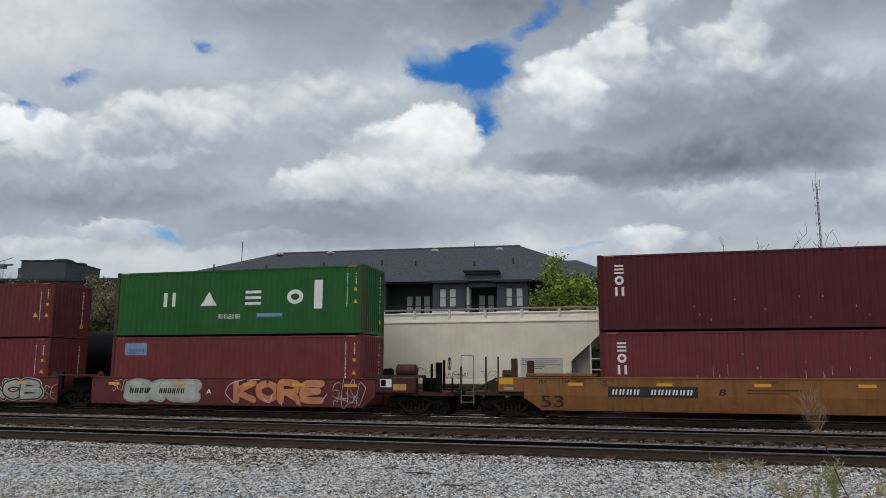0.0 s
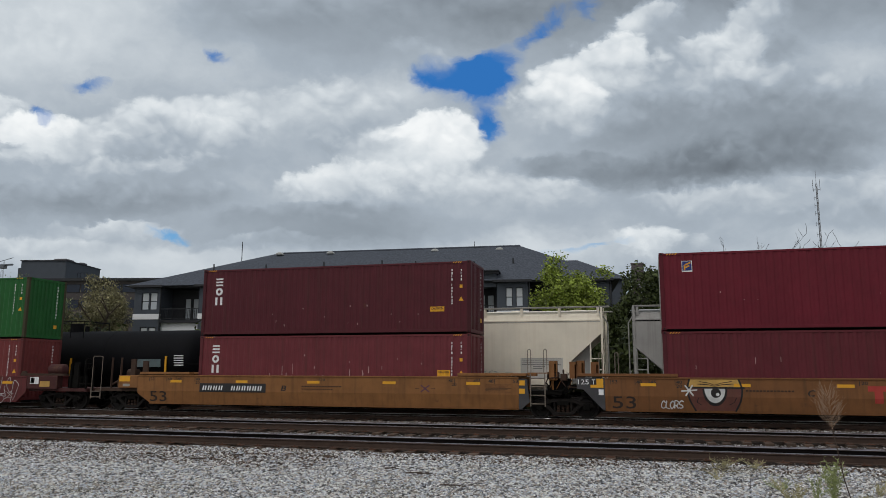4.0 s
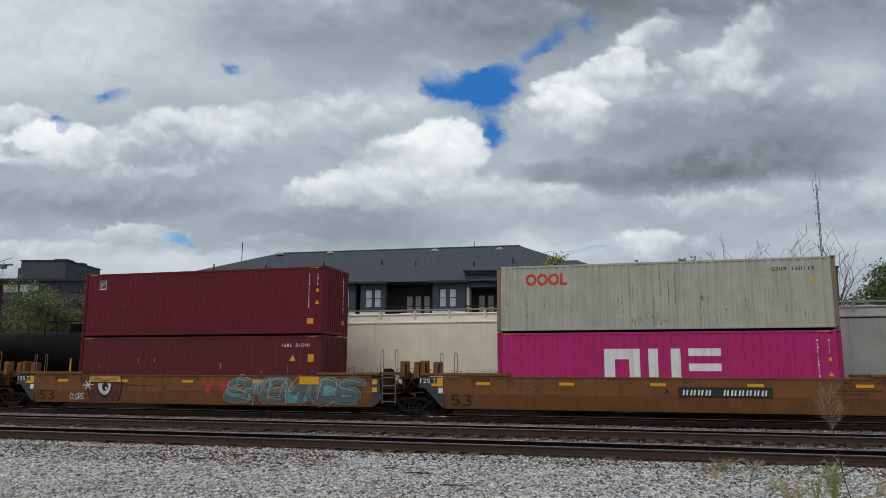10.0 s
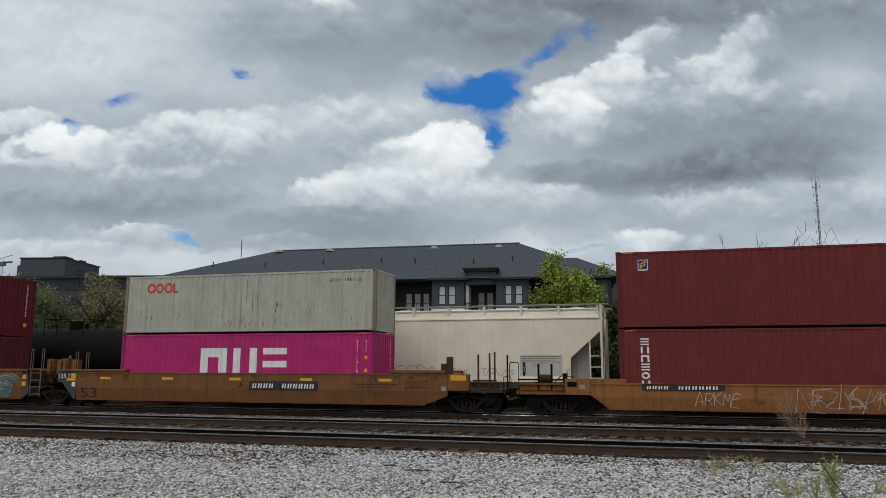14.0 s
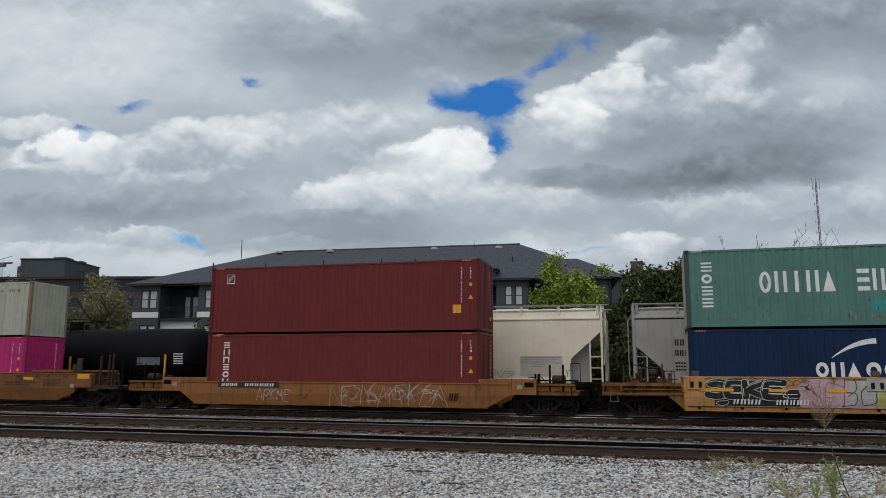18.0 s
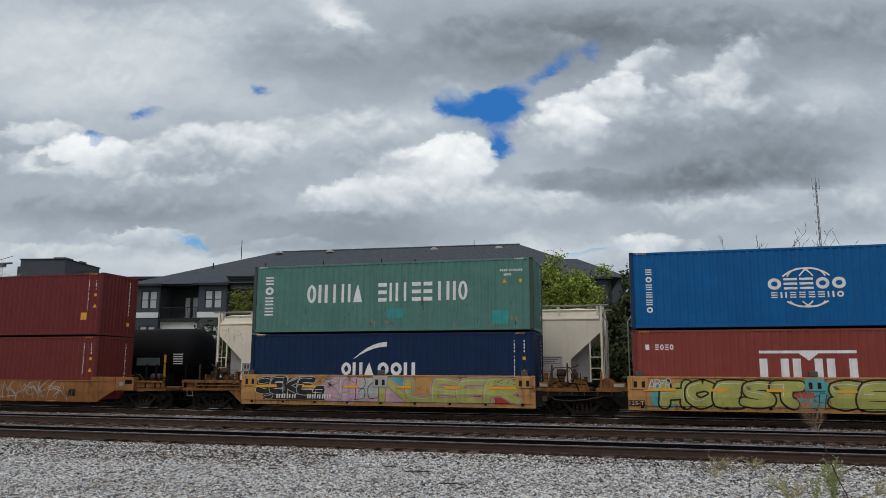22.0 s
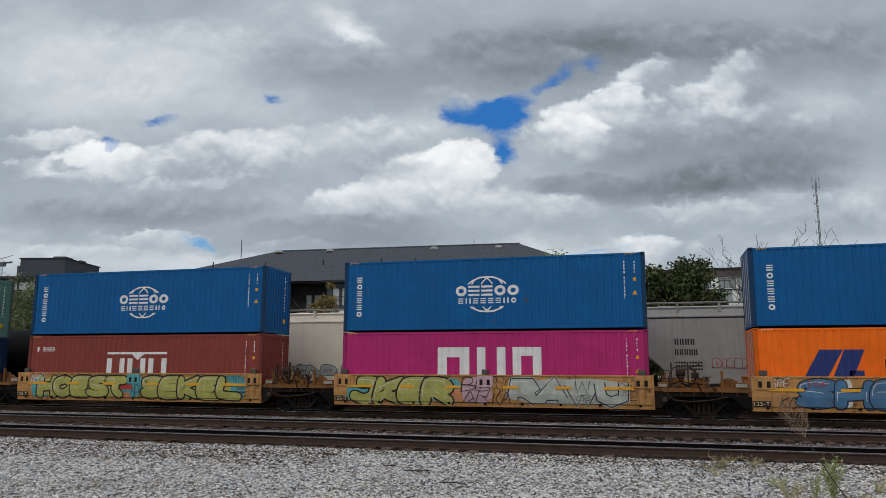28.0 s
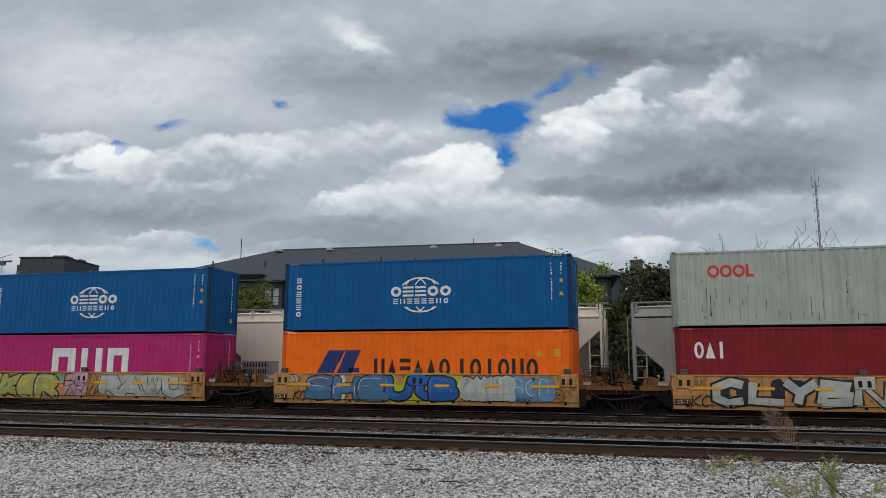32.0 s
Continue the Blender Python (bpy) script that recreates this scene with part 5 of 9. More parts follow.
def brake_wheel(car, x, y, z, m, r=0.26):
    s = Shape()
    n = 16
    ring_ = [(x, y + r * math.cos(2 * math.pi * i / n), z + r * math.sin(2 * math.pi * i / n)) for i in range(n + 1)]
    s.pipe(ring_, 0.02)
    for i in range(0, n, 4):
        s.tube((x, y, z), ring_[i], 0.014, seg=5)
    part("brake_wheel", s, m, car)


def coupler(car, x, sgn):
    s = Shape().box(x - 0.35 * sgn, x + 0.25 * sgn, -0.12, 0.12, 0.72, 0.96).box(x + 0.2 * sgn, x + 0.48 * sgn, -0.2, 0.14, 0.66, 1.0)
    part("coupler", s, P_DARK, car, bevel=0.02)
    part("air_hose", Shape().pipe([(x, -0.4, 0.8), (x + 0.12 * sgn, -0.42, 0.5), (x + 0.3 * sgn, -0.42, 0.38), (x + 0.45 * sgn, -0.4, 0.5)], 0.025), P_DARK, car)
    part("uncoupling_lever", Shape().pipe([(x - 0.1 * sgn, -1.3, 0.62), (x - 0.02 * sgn, -0.9, 0.6), (x + 0.1 * sgn, -0.3, 0.9)], 0.014), P_DARK, car)


def half_disc(x, z, r, y0, y1, n=12):
    return Shape().xz([(x + r * math.cos(math.pi * i / n), z + r * math.sin(math.pi * i / n)) for i in range(n + 1)], y0, y1)


def end_gear(car, e, sg, seed):
    """Brake and coupling gear over the shared bogie: ribs, posts, pipes, a brake cylinder, rods and brackets."""
    rng = random.Random(seed)
    x = lambda q: e + sg * q
    part("rib", half_disc(x(0.72), 1.104, 0.38, -1.22, -1.16), P_WORN, car)
    part("rib", half_disc(x(1.62), 1.104, 0.34, -1.18, -1.12), P_WORN, car)
    part("cover_box", Shape().box(x(0.12), x(0.5), -1.36, -0.95, 1.104, 1.30), P_WORN, car, bevel=0.02)
    part("placard", Shape().box(x(0.16), x(0.44), -1.368, -1.362, 1.14, 1.25), P_PLACARD, car, "dusty grey placard")
    for q, zt in ((0.62, 1.98), (1.2, 2.02), (1.72, 1.5)):
        post(car, x(q), 1.104, zt + rng.uniform(-0.06, 0.06), P_WORN if q > 1.5 else P_DECK, 0.055, -1.3)
        part("gusset", Shape().xz([(x(q) + 0.03, 1.106), (x(q) + 0.20, 1.106), (x(q) + 0.03, 1.36)], -1.31, -1.29), P_WORN, car)
    for k, (q, zt, w) in enumerate(((0.35, 1.62, 0.14), (0.95, 1.44, 0.2), (1.4, 1.36, 0.16), (1.85, 1.48, 0.12))):
        part("bracket", Shape().box(x(q) - w / 2, x(q) + w / 2, -1.12 + 0.04 * k, -0.98 + 0.04 * k, 1.104, zt).box(x(q) - w * 0.8, x(q) + w * 0.8, -1.16 + 0.04 * k, -0.95 + 0.04 * k, zt, zt + 0.03), P_DECK if k % 2 else P_WORN, car, bevel=0.008)
    part("air_hose", Shape().pipe([(x(0.8), -1.33, 1.60), (x(0.95), -1.36, 1.30), (x(1.15), -1.37, 1.16), (x(1.38), -1.36, 1.26), (x(1.5), -1.33, 1.56)], 0.024), P_DARK, car)
    part("air_hose", Shape().pipe([(x(1.5), -1.34, 1.30), (x(1.62), -1.38, 0.98), (x(1.78), -1.38, 0.86), (x(1.95), -1.36, 1.0)], 0.026), P_DARK, car)
    part("handrail", Shape().pipe([(x(0.2), -1.34, 1.30), (x(0.2), -1.34, 1.72), (x(0.56), -1.34, 1.72), (x(0.56), -1.34, 1.30)], 0.013), P_DECK, car)
    part("brake_cylinder", smooth(Shape().tube((x(0.78), -1.05, 1.66), (x(1.12), -1.05, 1.66), 0.14, seg=14).mesh("brake_cylinder", 0.02)), P_DECK, car)
    part("bracket", Shape().box(x(0.8), x(1.08), -1.15, -0.95, 1.45, 1.53).box(x(0.9), x(0.98), -1.1, -1.0, 1.104, 1.45), P_DECK, car, bevel=0.01)
    part("valve", Shape().box(x(1.32), x(1.58), -1.2, -0.95, 1.42, 1.66).tube((x(1.45), -1.08, 1.66), (x(1.45), -1.08, 1.8), 0.05), P_DECK, car, bevel=0.015)
    part("air_pipe", Shape().pipe([(x(0.1), -1.28, 1.42), (x(0.5), -1.28, 1.44), (x(0.7), -1.25, 1.84), (x(1.3), -1.25, 1.86), (x(1.5), -1.25, 1.5), (x(1.95), -1.2, 1.36)], 0.018), P_DECK, car)
    part("air_pipe", Shape().pipe([(x(0.55), -1.32, 1.2), (x(0.95), -1.34, 1.36), (x(1.3), -1.34, 1.26), (x(1.9), -1.3, 1.22)], 0.02), P_DARK, car)
    part("brake_lever", Shape().xz([(x(1.0), 1.70), (x(1.06), 1.74), (x(1.62), 1.98), (x(1.6), 1.92)], -1.12, -1.09), P_DECK, car)
    for k in range(5):
        q = rng.uniform(0.2, 1.85)
        z0 = rng.uniform(1.104, 1.4)
        part("rod", Shape().tube((x(q), -1.2 + 0.1 * k, z0), (x(q + rng.uniform(-0.3, 0.3)), -1.2 + 0.1 * k, z0 + rng.uniform(0.2, 0.6)), 0.013, seg=5), rng.choice((P_DECK, P_DARK, P_WORN)), car)
    for k in range(4):
        q = rng.uniform(0.15, 1.8)
        part("bracket", Shape().box(x(q), x(q + rng.uniform(0.06, 0.16)), -1.36, -1.25, 1.104, 1.104 + rng.uniform(0.05, 0.16)), rng.choice((P_DECK, P_WORN)), car, bevel=0.008)
    part("step_frame", Shape().pipe([(x(0.3), -1.3, 0.98), (x(0.3), -1.3, 0.62), (x(0.62), -1.3, 0.62), (x(0.62), -1.3, 0.98)], 0.014), P_DARK, car)


def sills(car, x0, x1, top, bot, paint_, slope_l=None, slope_r=None, crease=0.88, thick=0.05, chord=True):
    """Both side sills of a well with top chord, creased lower plate and bottom flange."""
    sl, sr = slope_l or (0, 0), slope_r or (0, 0)
    for sg in (1, -1):
        pts = [(x0 + sl[0], bot), (x1 - sr[0], bot), (x1, bot + sr[1]), (x1, top), (x0, top), (x0, bot + sl[1])]
        ya, yb = sg * NEAR, sg * (NEAR + thick)
        part("side_sill", Shape().xz(pts, min(ya, yb), max(ya, yb)), paint_, car)
        if chord:
            part("top_chord", Shape().box(x0, x1, sg * (NEAR - 0.03), sg * (NEAR + 0.14), top + 0.002, top + 0.06), paint_, car, bevel=0.01)
        part("bottom_flange", Shape().box(x0 + sl[0], x1 - sr[0], sg * (NEAR - 0.025), sg * (NEAR + 0.2), bot - 0.04, bot - 0.002), paint_, car)
        if sg > 0:
            part("lower_plate", Shape().yz([(NEAR - 0.001, crease), (NEAR + 0.02, crease), (NEAR + 0.02, bot + 0.012), (NEAR - 0.005, bot + 0.012)], x0 + sl[0] + 0.02, x1 - sr[0] - 0.02), paint_, car)
    n = int((x1 - x0) / 1.1)
    for i in range(n):
        xx = x0 + sl[0] + 0.3 + (x1 - x0 - sl[0] - sr[0] - 0.6) * i / max(1, n - 1)
        part("cross_bearer", Shape().box(xx - 0.12, xx + 0.12, NEAR + 0.16, -NEAR - 0.16, bot - 0.07, bot + 0.0), P_DARK, car)


def floor_of(car, x0, x1):
    part("well_floor", Shape().box(x0, x1, -1.3, 1.3, 0.285, 0.345), P_DARK, car)


# three-unit car for 53-foot wells, brown-yellow
def brown_unit(s0, s1, s_mid, letter, n53, left_end, right_end, panel, label, P_BROWN):
    car = thing("well_car", pose(0, 0, 0), label, "well car", "units of the container train")
    on_train(car, s_mid)
    X = lambda s: s - s_mid
    sl = (0.62, 0.42) if left_end else (0.0, 0.0)
    sr = (0.92, 0.34) if right_end else (0.0, 0.0)
    sills(car, X(s0), X(s1), 1.50, 0.36, P_BROWN, sl, sr)
    floor_of(car, X(s0) + 0.9, X(s1) - 0.9)
    for dx in (0.0, 3.2, 6.5, 9.8, 13.25):
        flat(car, "reflector", X(n53 + 0.6 + dx), X(n53 + 1.15 + dx), 1.24, 1.35, M_YELLOW, label="yellow reflective strip")
    letters_on(car, "number_marking", "53", X(n53 - 0.42), X(n53 + 0.42), 0.43, 0.87, M_FADED, offset=0.002, label="faded black painted 53", gap=0.012)
    if letter:
        letters_on(car, "letter_marking", letter, X(panel + 3.85 if letter == "B" else panel - 0.55), X(panel + 4.1 if letter == "B" else panel - 0.3), 0.93, 1.15, M_BLACK, shear=0.2, offset=0.008)
    if panel:
        flat(car, "number_panel", X(panel), X(panel + 3.15), 0.85, 1.22, P_BLACKPANEL, label="black panel with pale bars")
        bars_on(car, X(panel + 0.12), X(panel + 1.15), 0.93, 1.12, M_WHITE, 4)
        bars_on(car, X(panel + 1.5), X(panel + 3.0), 0.93, 1.12, M_WHITE, 6)
        bars_on(car, X(panel + 4.8), X(panel + 6.6), 1.1, 1.15, P_DECK, 14)
        bars_on(car, X(panel + 4.8), X(panel + 6.2), 1.0, 1.03, P_DECK, 16)
    for txt, dx in (("53", -0.42), ("48", 0.45), ("45", 0.95), ("40", 1.85)):
        letters_on(car, "length_marking", txt, X(n53 + dx), X(n53 + dx + 0.2), 1.33, 1.45, M_BLACK, offset=0.006, gap=0.006)
        flat(car, "length_tick", X(n53 + dx - 0.05), X(n53 + dx - 0.03), 1.29, 1.47, M_BLACK, 0.005)
    letters_on(car, "length_marking", "20", X(n53 + 1.85), X(n53 + 2.05), 1.19, 1.31, M_BLACK, offset=0.006, gap=0.006)
    off = 0.46 if right_end else 0.0
    for txt, dx in (("53", 0.09 + off), ("48", 1.04 + off), ("45", 1.64 + off), ("40", 2.64 + off)):
        letters_on(car, "length_marking", txt, X(s1 - dx - 0.13), X(s1 - dx + 0.07), 1.33, 1.45, M_BLACK, offset=0.006, gap=0.006)
        flat(car, "length_tick", X(s1 - dx + 0.10), X(s1 - dx + 0.12), 1.29, 1.47, M_BLACK, 0.005)
    letters_on(car, "length_marking", "20", X(s1 - 2.64 - off), X(s1 - 2.44 - off), 1.19, 1.31, M_BLACK, offset=0.006, gap=0.006)
    mid = (s0 + s1) / 2 + 0.23
    letters_on(car, "length_marking", "20", X(mid + 0.04), X(mid + 0.25), 1.34, 1.45, M_BLACK, offset=0.006, gap=0.006)
    flat(car, "length_tick", X(mid - 0.02), X(mid), 1.30, 1.47, M_BLACK, 0.005)
    for k in range(7):
        part("text_line", Shape().box(X(s1 - 1.29 - off), X(s1 - 0.29 - off - 0.12 * (k % 3)), NEAR - 0.005, NEAR, 1.24 - 0.045 * k, 1.255 - 0.045 * k), P_DECK, car)
    # raised walkways at both ends of the well
    for a, b in ((X(s0) + (0.1 if left_end else -1.0), X(s0) + 2.6), (X(s1) - 2.4, X(s1) + (-0.1 if right_end else 0.30))):
        part("walkway", Shape().box(a, b, NEAR - 0.04, NEAR + 0.35, 1.58, 1.69).box(a, b, -NEAR - 0.35, -NEAR + 0.04, 1.58, 1.69), P_BROWN, car, "dusty brown raised walkway", bevel=0.012)
        # dark strip that draws the shadow below the walkway
        part("walkway_edge", Shape().box(a + 0.02, b - 0.02, NEAR - 0.036, NEAR + 0.3, 1.565, 1.578), P_DARK, car)
    part("bulkhead", Shape().box(X(s0) + 0.05, X(s0) + 0.9, -1.35, 1.35, 0.9, 1.45), P_DECK, car)
    part("bulkhead", Shape().box(X(s1) - 0.9, X(s1) - 0.05, -1.35, 1.35, 0.9, 1.45), P_DECK, car)
    if left_end:
        truck(car, X(s0) - 0.55)
        part("end_platform", Shape().box(X(s0) - 2.35, X(s0) - 0.004, -1.3, 1.3, 0.84, 0.98), P_DECK, car)
        part("end_box", Shape().box(X(s0) - 1.0, X(s0) - 0.004, NEAR, NEAR + 0.3, 0.99, 1.54), P_BROWN, car, bevel=0.015)
        flat(car, "reflector", X(s0) - 0.95, X(s0) - 0.4, 1.27, 1.5, M_YELLOW)
        flat(car, "label_plate", X(s0) - 0.75, X(s0) - 0.4, 1.06, 1.17, P_PLACARD)
        hoop(car, X(s0) - 2.48, 0.6, 2.38, P_HAND, 0.5)
        post(car, X(s0) - 1.5, 0.98, 2.32, P_DECK, 0.05)
        post(car, X(s0) - 1.02, 1.2, 2.32, P_DECK, 0.05)
        post(car, X(s0) - 0.38, 1.5, 2.25, P_DECK, 0.24)
        post(car, X(s0) + 0.25, 1.66, 2.17, P_DECK, 0.26)
        part("valve_gear", Shape().tube((X(s0) - 0.9, -0.9, 1.62), (X(s0) - 0.45, -0.9, 1.62), 0.2, seg=12).box(X(s0) - 1.5, X(s0) - 1.1, -0.9, -0.5, 1.0, 1.4).tube((X(s0) - 1.9, -0.8, 1.1), (X(s0) - 1.2, -0.6, 1.5), 0.05), P_DECK, car)
        ladder(car, X(s0) - 2.46, 0.5, 1.0, P_HAND, 0.5, n=2)
        coupler(car, X(s0) - 2.5, -1)
    else:
        e = X(s0)
        part("end_plate", Shape().xz([(e - 1.02, 1.12), (e - 1.02, 1.545), (e - 0.004, 1.545), (e - 0.004, 0.36), (e - 0.08, 0.36), (e - 0.78, 1.10)], NEAR + 0.004, NEAR + 0.06), P_CHAR, car, "charcoal end plate with white lettering")
        letters_on(car, "lettering", "125", e - 0.98, e - 0.58, 1.29, 1.47, M_WHITE, gap=0.004)
        flat(car, "reflector", e - 0.52, e - 0.05, 1.17, 1.50, M_YELLOW, gap=0.003)
        flat(car, "letter_ground", e - 0.52, e - 0.30, 1.28, 1.505, P_BLACKPANEL, gap=0.007)
        letters_on(car, "lettering", "T", e - 0.47, e - 0.34, 1.29, 1.47, M_WHITE, gap=0.011)
        flat(car, "label_plate", e - 0.23, e - 0.05, 0.91, 1.11, M_WHITE, gap=0.003)
        for q, zt in ((-1.16, 2.12), (-0.90, 2.17), (-0.36, 2.12)):
            guide(car, e + q, 1.5 if q < -0.4 else 1.692, zt, P_BROWN)
        hoop(car, e - 0.19, 1.692, 2.46, P_HAND, 0.12)
        hoop(car, e + 0.39, 1.692, 2.46, P_HAND, 0.12)
        part("end_platform", Shape().box(X(s0) - 0.9, X(s0) - 0.004, -1.2, 1.2, 0.84, 1.0).tube((X(s0) - 1.2, -0.5, 1.15), (X(s0) - 0.4, -0.4, 1.3), 0.07), P_DARK, car)
    if right_end:
        truck(car, X(s1) + 0.65)
        part("end_platform", Shape().box(X(s1) + 0.004, X(s1) + 2.2, -1.3, 1.3, 0.84, 0.98), P_DECK, car)
        part("end_box", Shape().box(X(s1) + 0.004, X(s1) + 0.85, NEAR, NEAR + 0.3, 0.90, 1.54), P_BROWN, car, bevel=0.015)
        flat(car, "reflector", X(s1) + 0.12, X(s1) + 0.75, 1.30, 1.50, M_YELLOW)
        flat(car, "label_plate", X(s1) - 0.25, X(s1) - 0.05, 0.9, 1.06, P_PLACARD)
        post(car, X(s1) + 0.05, 1.56, 2.22, P_DECK, 0.26)
        post(car, X(s1) - 0.2, 1.66, 1.95, P_DECK, 0.2)
        post(car, X(s1) + 1.2, 0.98, 2.31, P_DECK, 0.06)
        post(car, X(s1) + 1.65, 0.98, 2.36, P_DECK, 0.055)
        post(car, X(s1) + 1.85, 0.98, 2.41, P_DECK, 0.055)
        hoop(car, X(s1) + 2.2, 0.5, 1.45, P_DARK, 0.3)
        post(car, X(s1) + 2.35, 0.9, 2.28, P_DARK, 0.05)
        part("valve_gear", Shape().box(X(s1) + 0.9, X(s1) + 1.9, -1.1, -0.7, 1.0, 1.22).tube((X(s1) + 0.95, -1.2, 1.3), (X(s1) + 1.9, -1.2, 1.3), 0.03), P_DECK, car)
        coupler(car, X(s1) + 2.35, 1)
    else:
        part("end_plate", Shape().xz([(X(s1) + 0.004, 1.48), (X(s1) + 0.30, 1.48), (X(s1) + 0.42, 0.62), (X(s1) + 0.10, 0.34), (X(s1) + 0.004, 0.34)], NEAR + 0.004, NEAR + 0.06), P_CHAR, car, "charcoal end plate")
        flat(car, "reflector", X(s1) + 0.02, X(s1) + 0.24, 1.23, 1.42, M_YELLOW, gap=0.002)
        flat(car, "reflector", X(s1) + 0.02, X(s1) + 0.24, 0.92, 1.11, M_YELLOW, gap=0.002)
        ladder(car, X(s1) + 0.45, 0.45, 1.72, P_HAND, 0.55, n=4)
        hoop(car, X(s1) + 0.35, 1.72, 2.60, P_HAND, 0.12)
        hoop(car, X(s1) + 0.96, 1.72, 2.60, P_HAND, 0.12)
        part("ladder_plate", Shape().box(X(s1) + 0.33, X(s1) + 1.12, -1.44, -1.2, 1.68, 1.718), P_BROWN, car)
        guide(car, X(s1) + 1.29, 1.45, 2.15, P_BROWN)
        part("end_platform", Shape().box(X(s1) + 0.004, X(s1) + 1.6, -1.2, 1.2, 0.90, 1.04).tube((X(s1) + 1.0, -0.7, 1.1), (X(s1) + 1.7, -0.5, 1.45), 0.09).box(X(s1) + 1.1, X(s1) + 1.9, -0.9, -0.5, 1.04, 1.5), P_DARK, car)
        truck(car, X(s1) + 1.62)
        e = X(s1)
        part("air_pipe", Shape().pipe([(e + 0.9, -1.28, 1.12), (e + 1.1, -1.28, 1.5), (e + 1.5, -1.28, 1.56), (e + 1.75, -1.2, 1.2), (e + 2.2, -1.2, 1.16)], 0.022), P_DECK, car)
        part("air_hose", Shape().pipe([(e + 1.0, -1.2, 1.35), (e + 1.25, -1.22, 1.05), (e + 1.6, -1.22, 1.02), (e + 1.9, -1.2, 1.3)], 0.03), P_DARK, car)
        part("brake_cylinder", smooth(Shape().tube((e + 1.05, -1.0, 1.62), (e + 1.5, -1.0, 1.62), 0.13, seg=14).mesh("brake_cylinder", 0.02)), P_DECK, car)
        part("valve", Shape().box(e + 1.55, e + 1.8, -1.15, -0.9, 1.42, 1.68).tube((e + 1.66, -1.02, 1.68), (e + 1.66, -1.02, 1.84), 0.04), P_DECK, car, bevel=0.015)
        part("bracket", Shape().box(e + 1.1, e + 1.4, -1.1, -0.9, 1.42, 1.5).box(e + 1.2, e + 1.28, -1.05, -0.95, 1.04, 1.42), P_WORN, car, bevel=0.01)
        for q, dz in ((1.15, 0.5), (1.4, 0.35), (1.85, 0.45)):
            part("rod", Shape().tube((e + q, -1.15, 1.1), (e + q + 0.18, -1.1, 1.1 + dz), 0.014, seg=5), P_WORN, car)
    return car, X


u_b, X = brown_unit(-4.75, 12.22, 4.2, "B", -3.68, True, False, -1.62, "brown-yellow end well car with black number panel", P_BROWN)
u_c, X = brown_unit(15.44, 31.97, 23.66, "", 16.12, False, False, 0, "dirty brown middle well car sprayed with graffiti", P_BROWNDIRTY)
letters_on(u_c, "letter_marking", "C", X(22.3), X(22.55), 0.93, 1.15, M_BLACK, shear=0.2, offset=0.008)
bars_on(u_c, X(20.3), X(21.9), 1.08, 1.13, P_DECK, 14)
flat(u_c, "caution_panel", X(28.8), X(29.68), 1.20, 1.52, M_YELLOW, gap=0.042, label="large yellow panel")
flat(u_c, "graffiti_letter", X(24.17), X(24.85), 1.12, 1.30, G_COL["red"], 0.006)
flat(u_c, "graffiti_letter", X(24.36), X(24.62), 0.72, 1.12, G_COL["red"], 0.006)
flat(u_c, "graffiti_letter", X(24.92), X(25.6), 1.12, 1.30, G_COL["red"], 0.006)
flat(u_c, "graffiti_letter", X(25.1), X(25.36), 0.72, 1.12, G_COL["red"], 0.006)
for xa, xb, za, zb, q in ((25.2, 26.6, 0.42, 1.05, 1), (26.4, 27.6, 0.8, 1.42, 2), (28.0, 29.2, 0.40, 0.95, 3), (29.8, 30.9, 0.44, 1.2, 4), (30.2, 31.4, 0.40, 0.9, 5)):
    patch(u_c, X(xa), X(xb), za, zb, "teal", 200 + q, 0.004 + 0.0005 * q)
piece(u_c, X(25.55), X(31.45), 0.40, 1.48, "SHEMTDS", "slate", "black", 21, 0.24, glow="silver", gw=0.02, ew=0.014, lean=0.25, hi="silver", over=0.22, step=0.0026)
tag(u_c, X(25.8), X(31.3), 0.46, 1.42, "SMEKTBS", "silver", 22, 0.028, 0.0235, j=0.2)
# sprayed face: dark outline, brown skin, pale brow, one open eye
oval = lambda cx, cz, rx, rz, a0=0.0, a1=6.2832, n=26: [(X(cx) + rx * math.cos(a0 + (a1 - a0) * i / n), cz + rz * math.sin(a0 + (a1 - a0) * i / n)) for i in range(n + 1)]


def face_part(name, pts, ink, gap):
    part(name, Shape().poly([(x, NEAR - gap, z) for x, z in pts]), G_COL[ink], u_c)


side = [(18.42, 1.50), (18.34, 1.15), (18.42, 0.75), (18.6, 0.40), (19.95, 0.40), (20.12, 0.75), (20.18, 1.15), (20.08, 1.50)]
face_part("graffiti_face", [(X(a), b) for a, b in side], "brown", 0.006)
face_part("graffiti_brow", [(X(a), b) for a, b in ((18.42, 1.50), (18.36, 1.22), (20.17, 1.22), (20.08, 1.50))], "gold", 0.007)
for k, pl in enumerate((side[:4], side[4:], [(18.3, 1.21), (20.24, 1.20)])):
    sh = Shape()
    ribbon(sh, curved([(X(a), b) for a, b in pl]), 0.06, NEAR - 0.012 - 0.001 * k)
    part("graffiti_outline", sh, G_COL["black"], u_c)
face_part("graffiti_eye", oval(19.27, 1.16, 0.42, 0.60, math.pi, 2 * math.pi), "black", 0.009)
face_part("graffiti_eye", oval(19.27, 1.17, 0.35, 0.50, math.pi, 2 * math.pi), "white", 0.010)
face_part("graffiti_eye", oval(19.3, 1.02, 0.17, 0.17), "black", 0.011)
face_part("graffiti_eye", oval(19.36, 0.97, 0.06, 0.06), "white", 0.012)
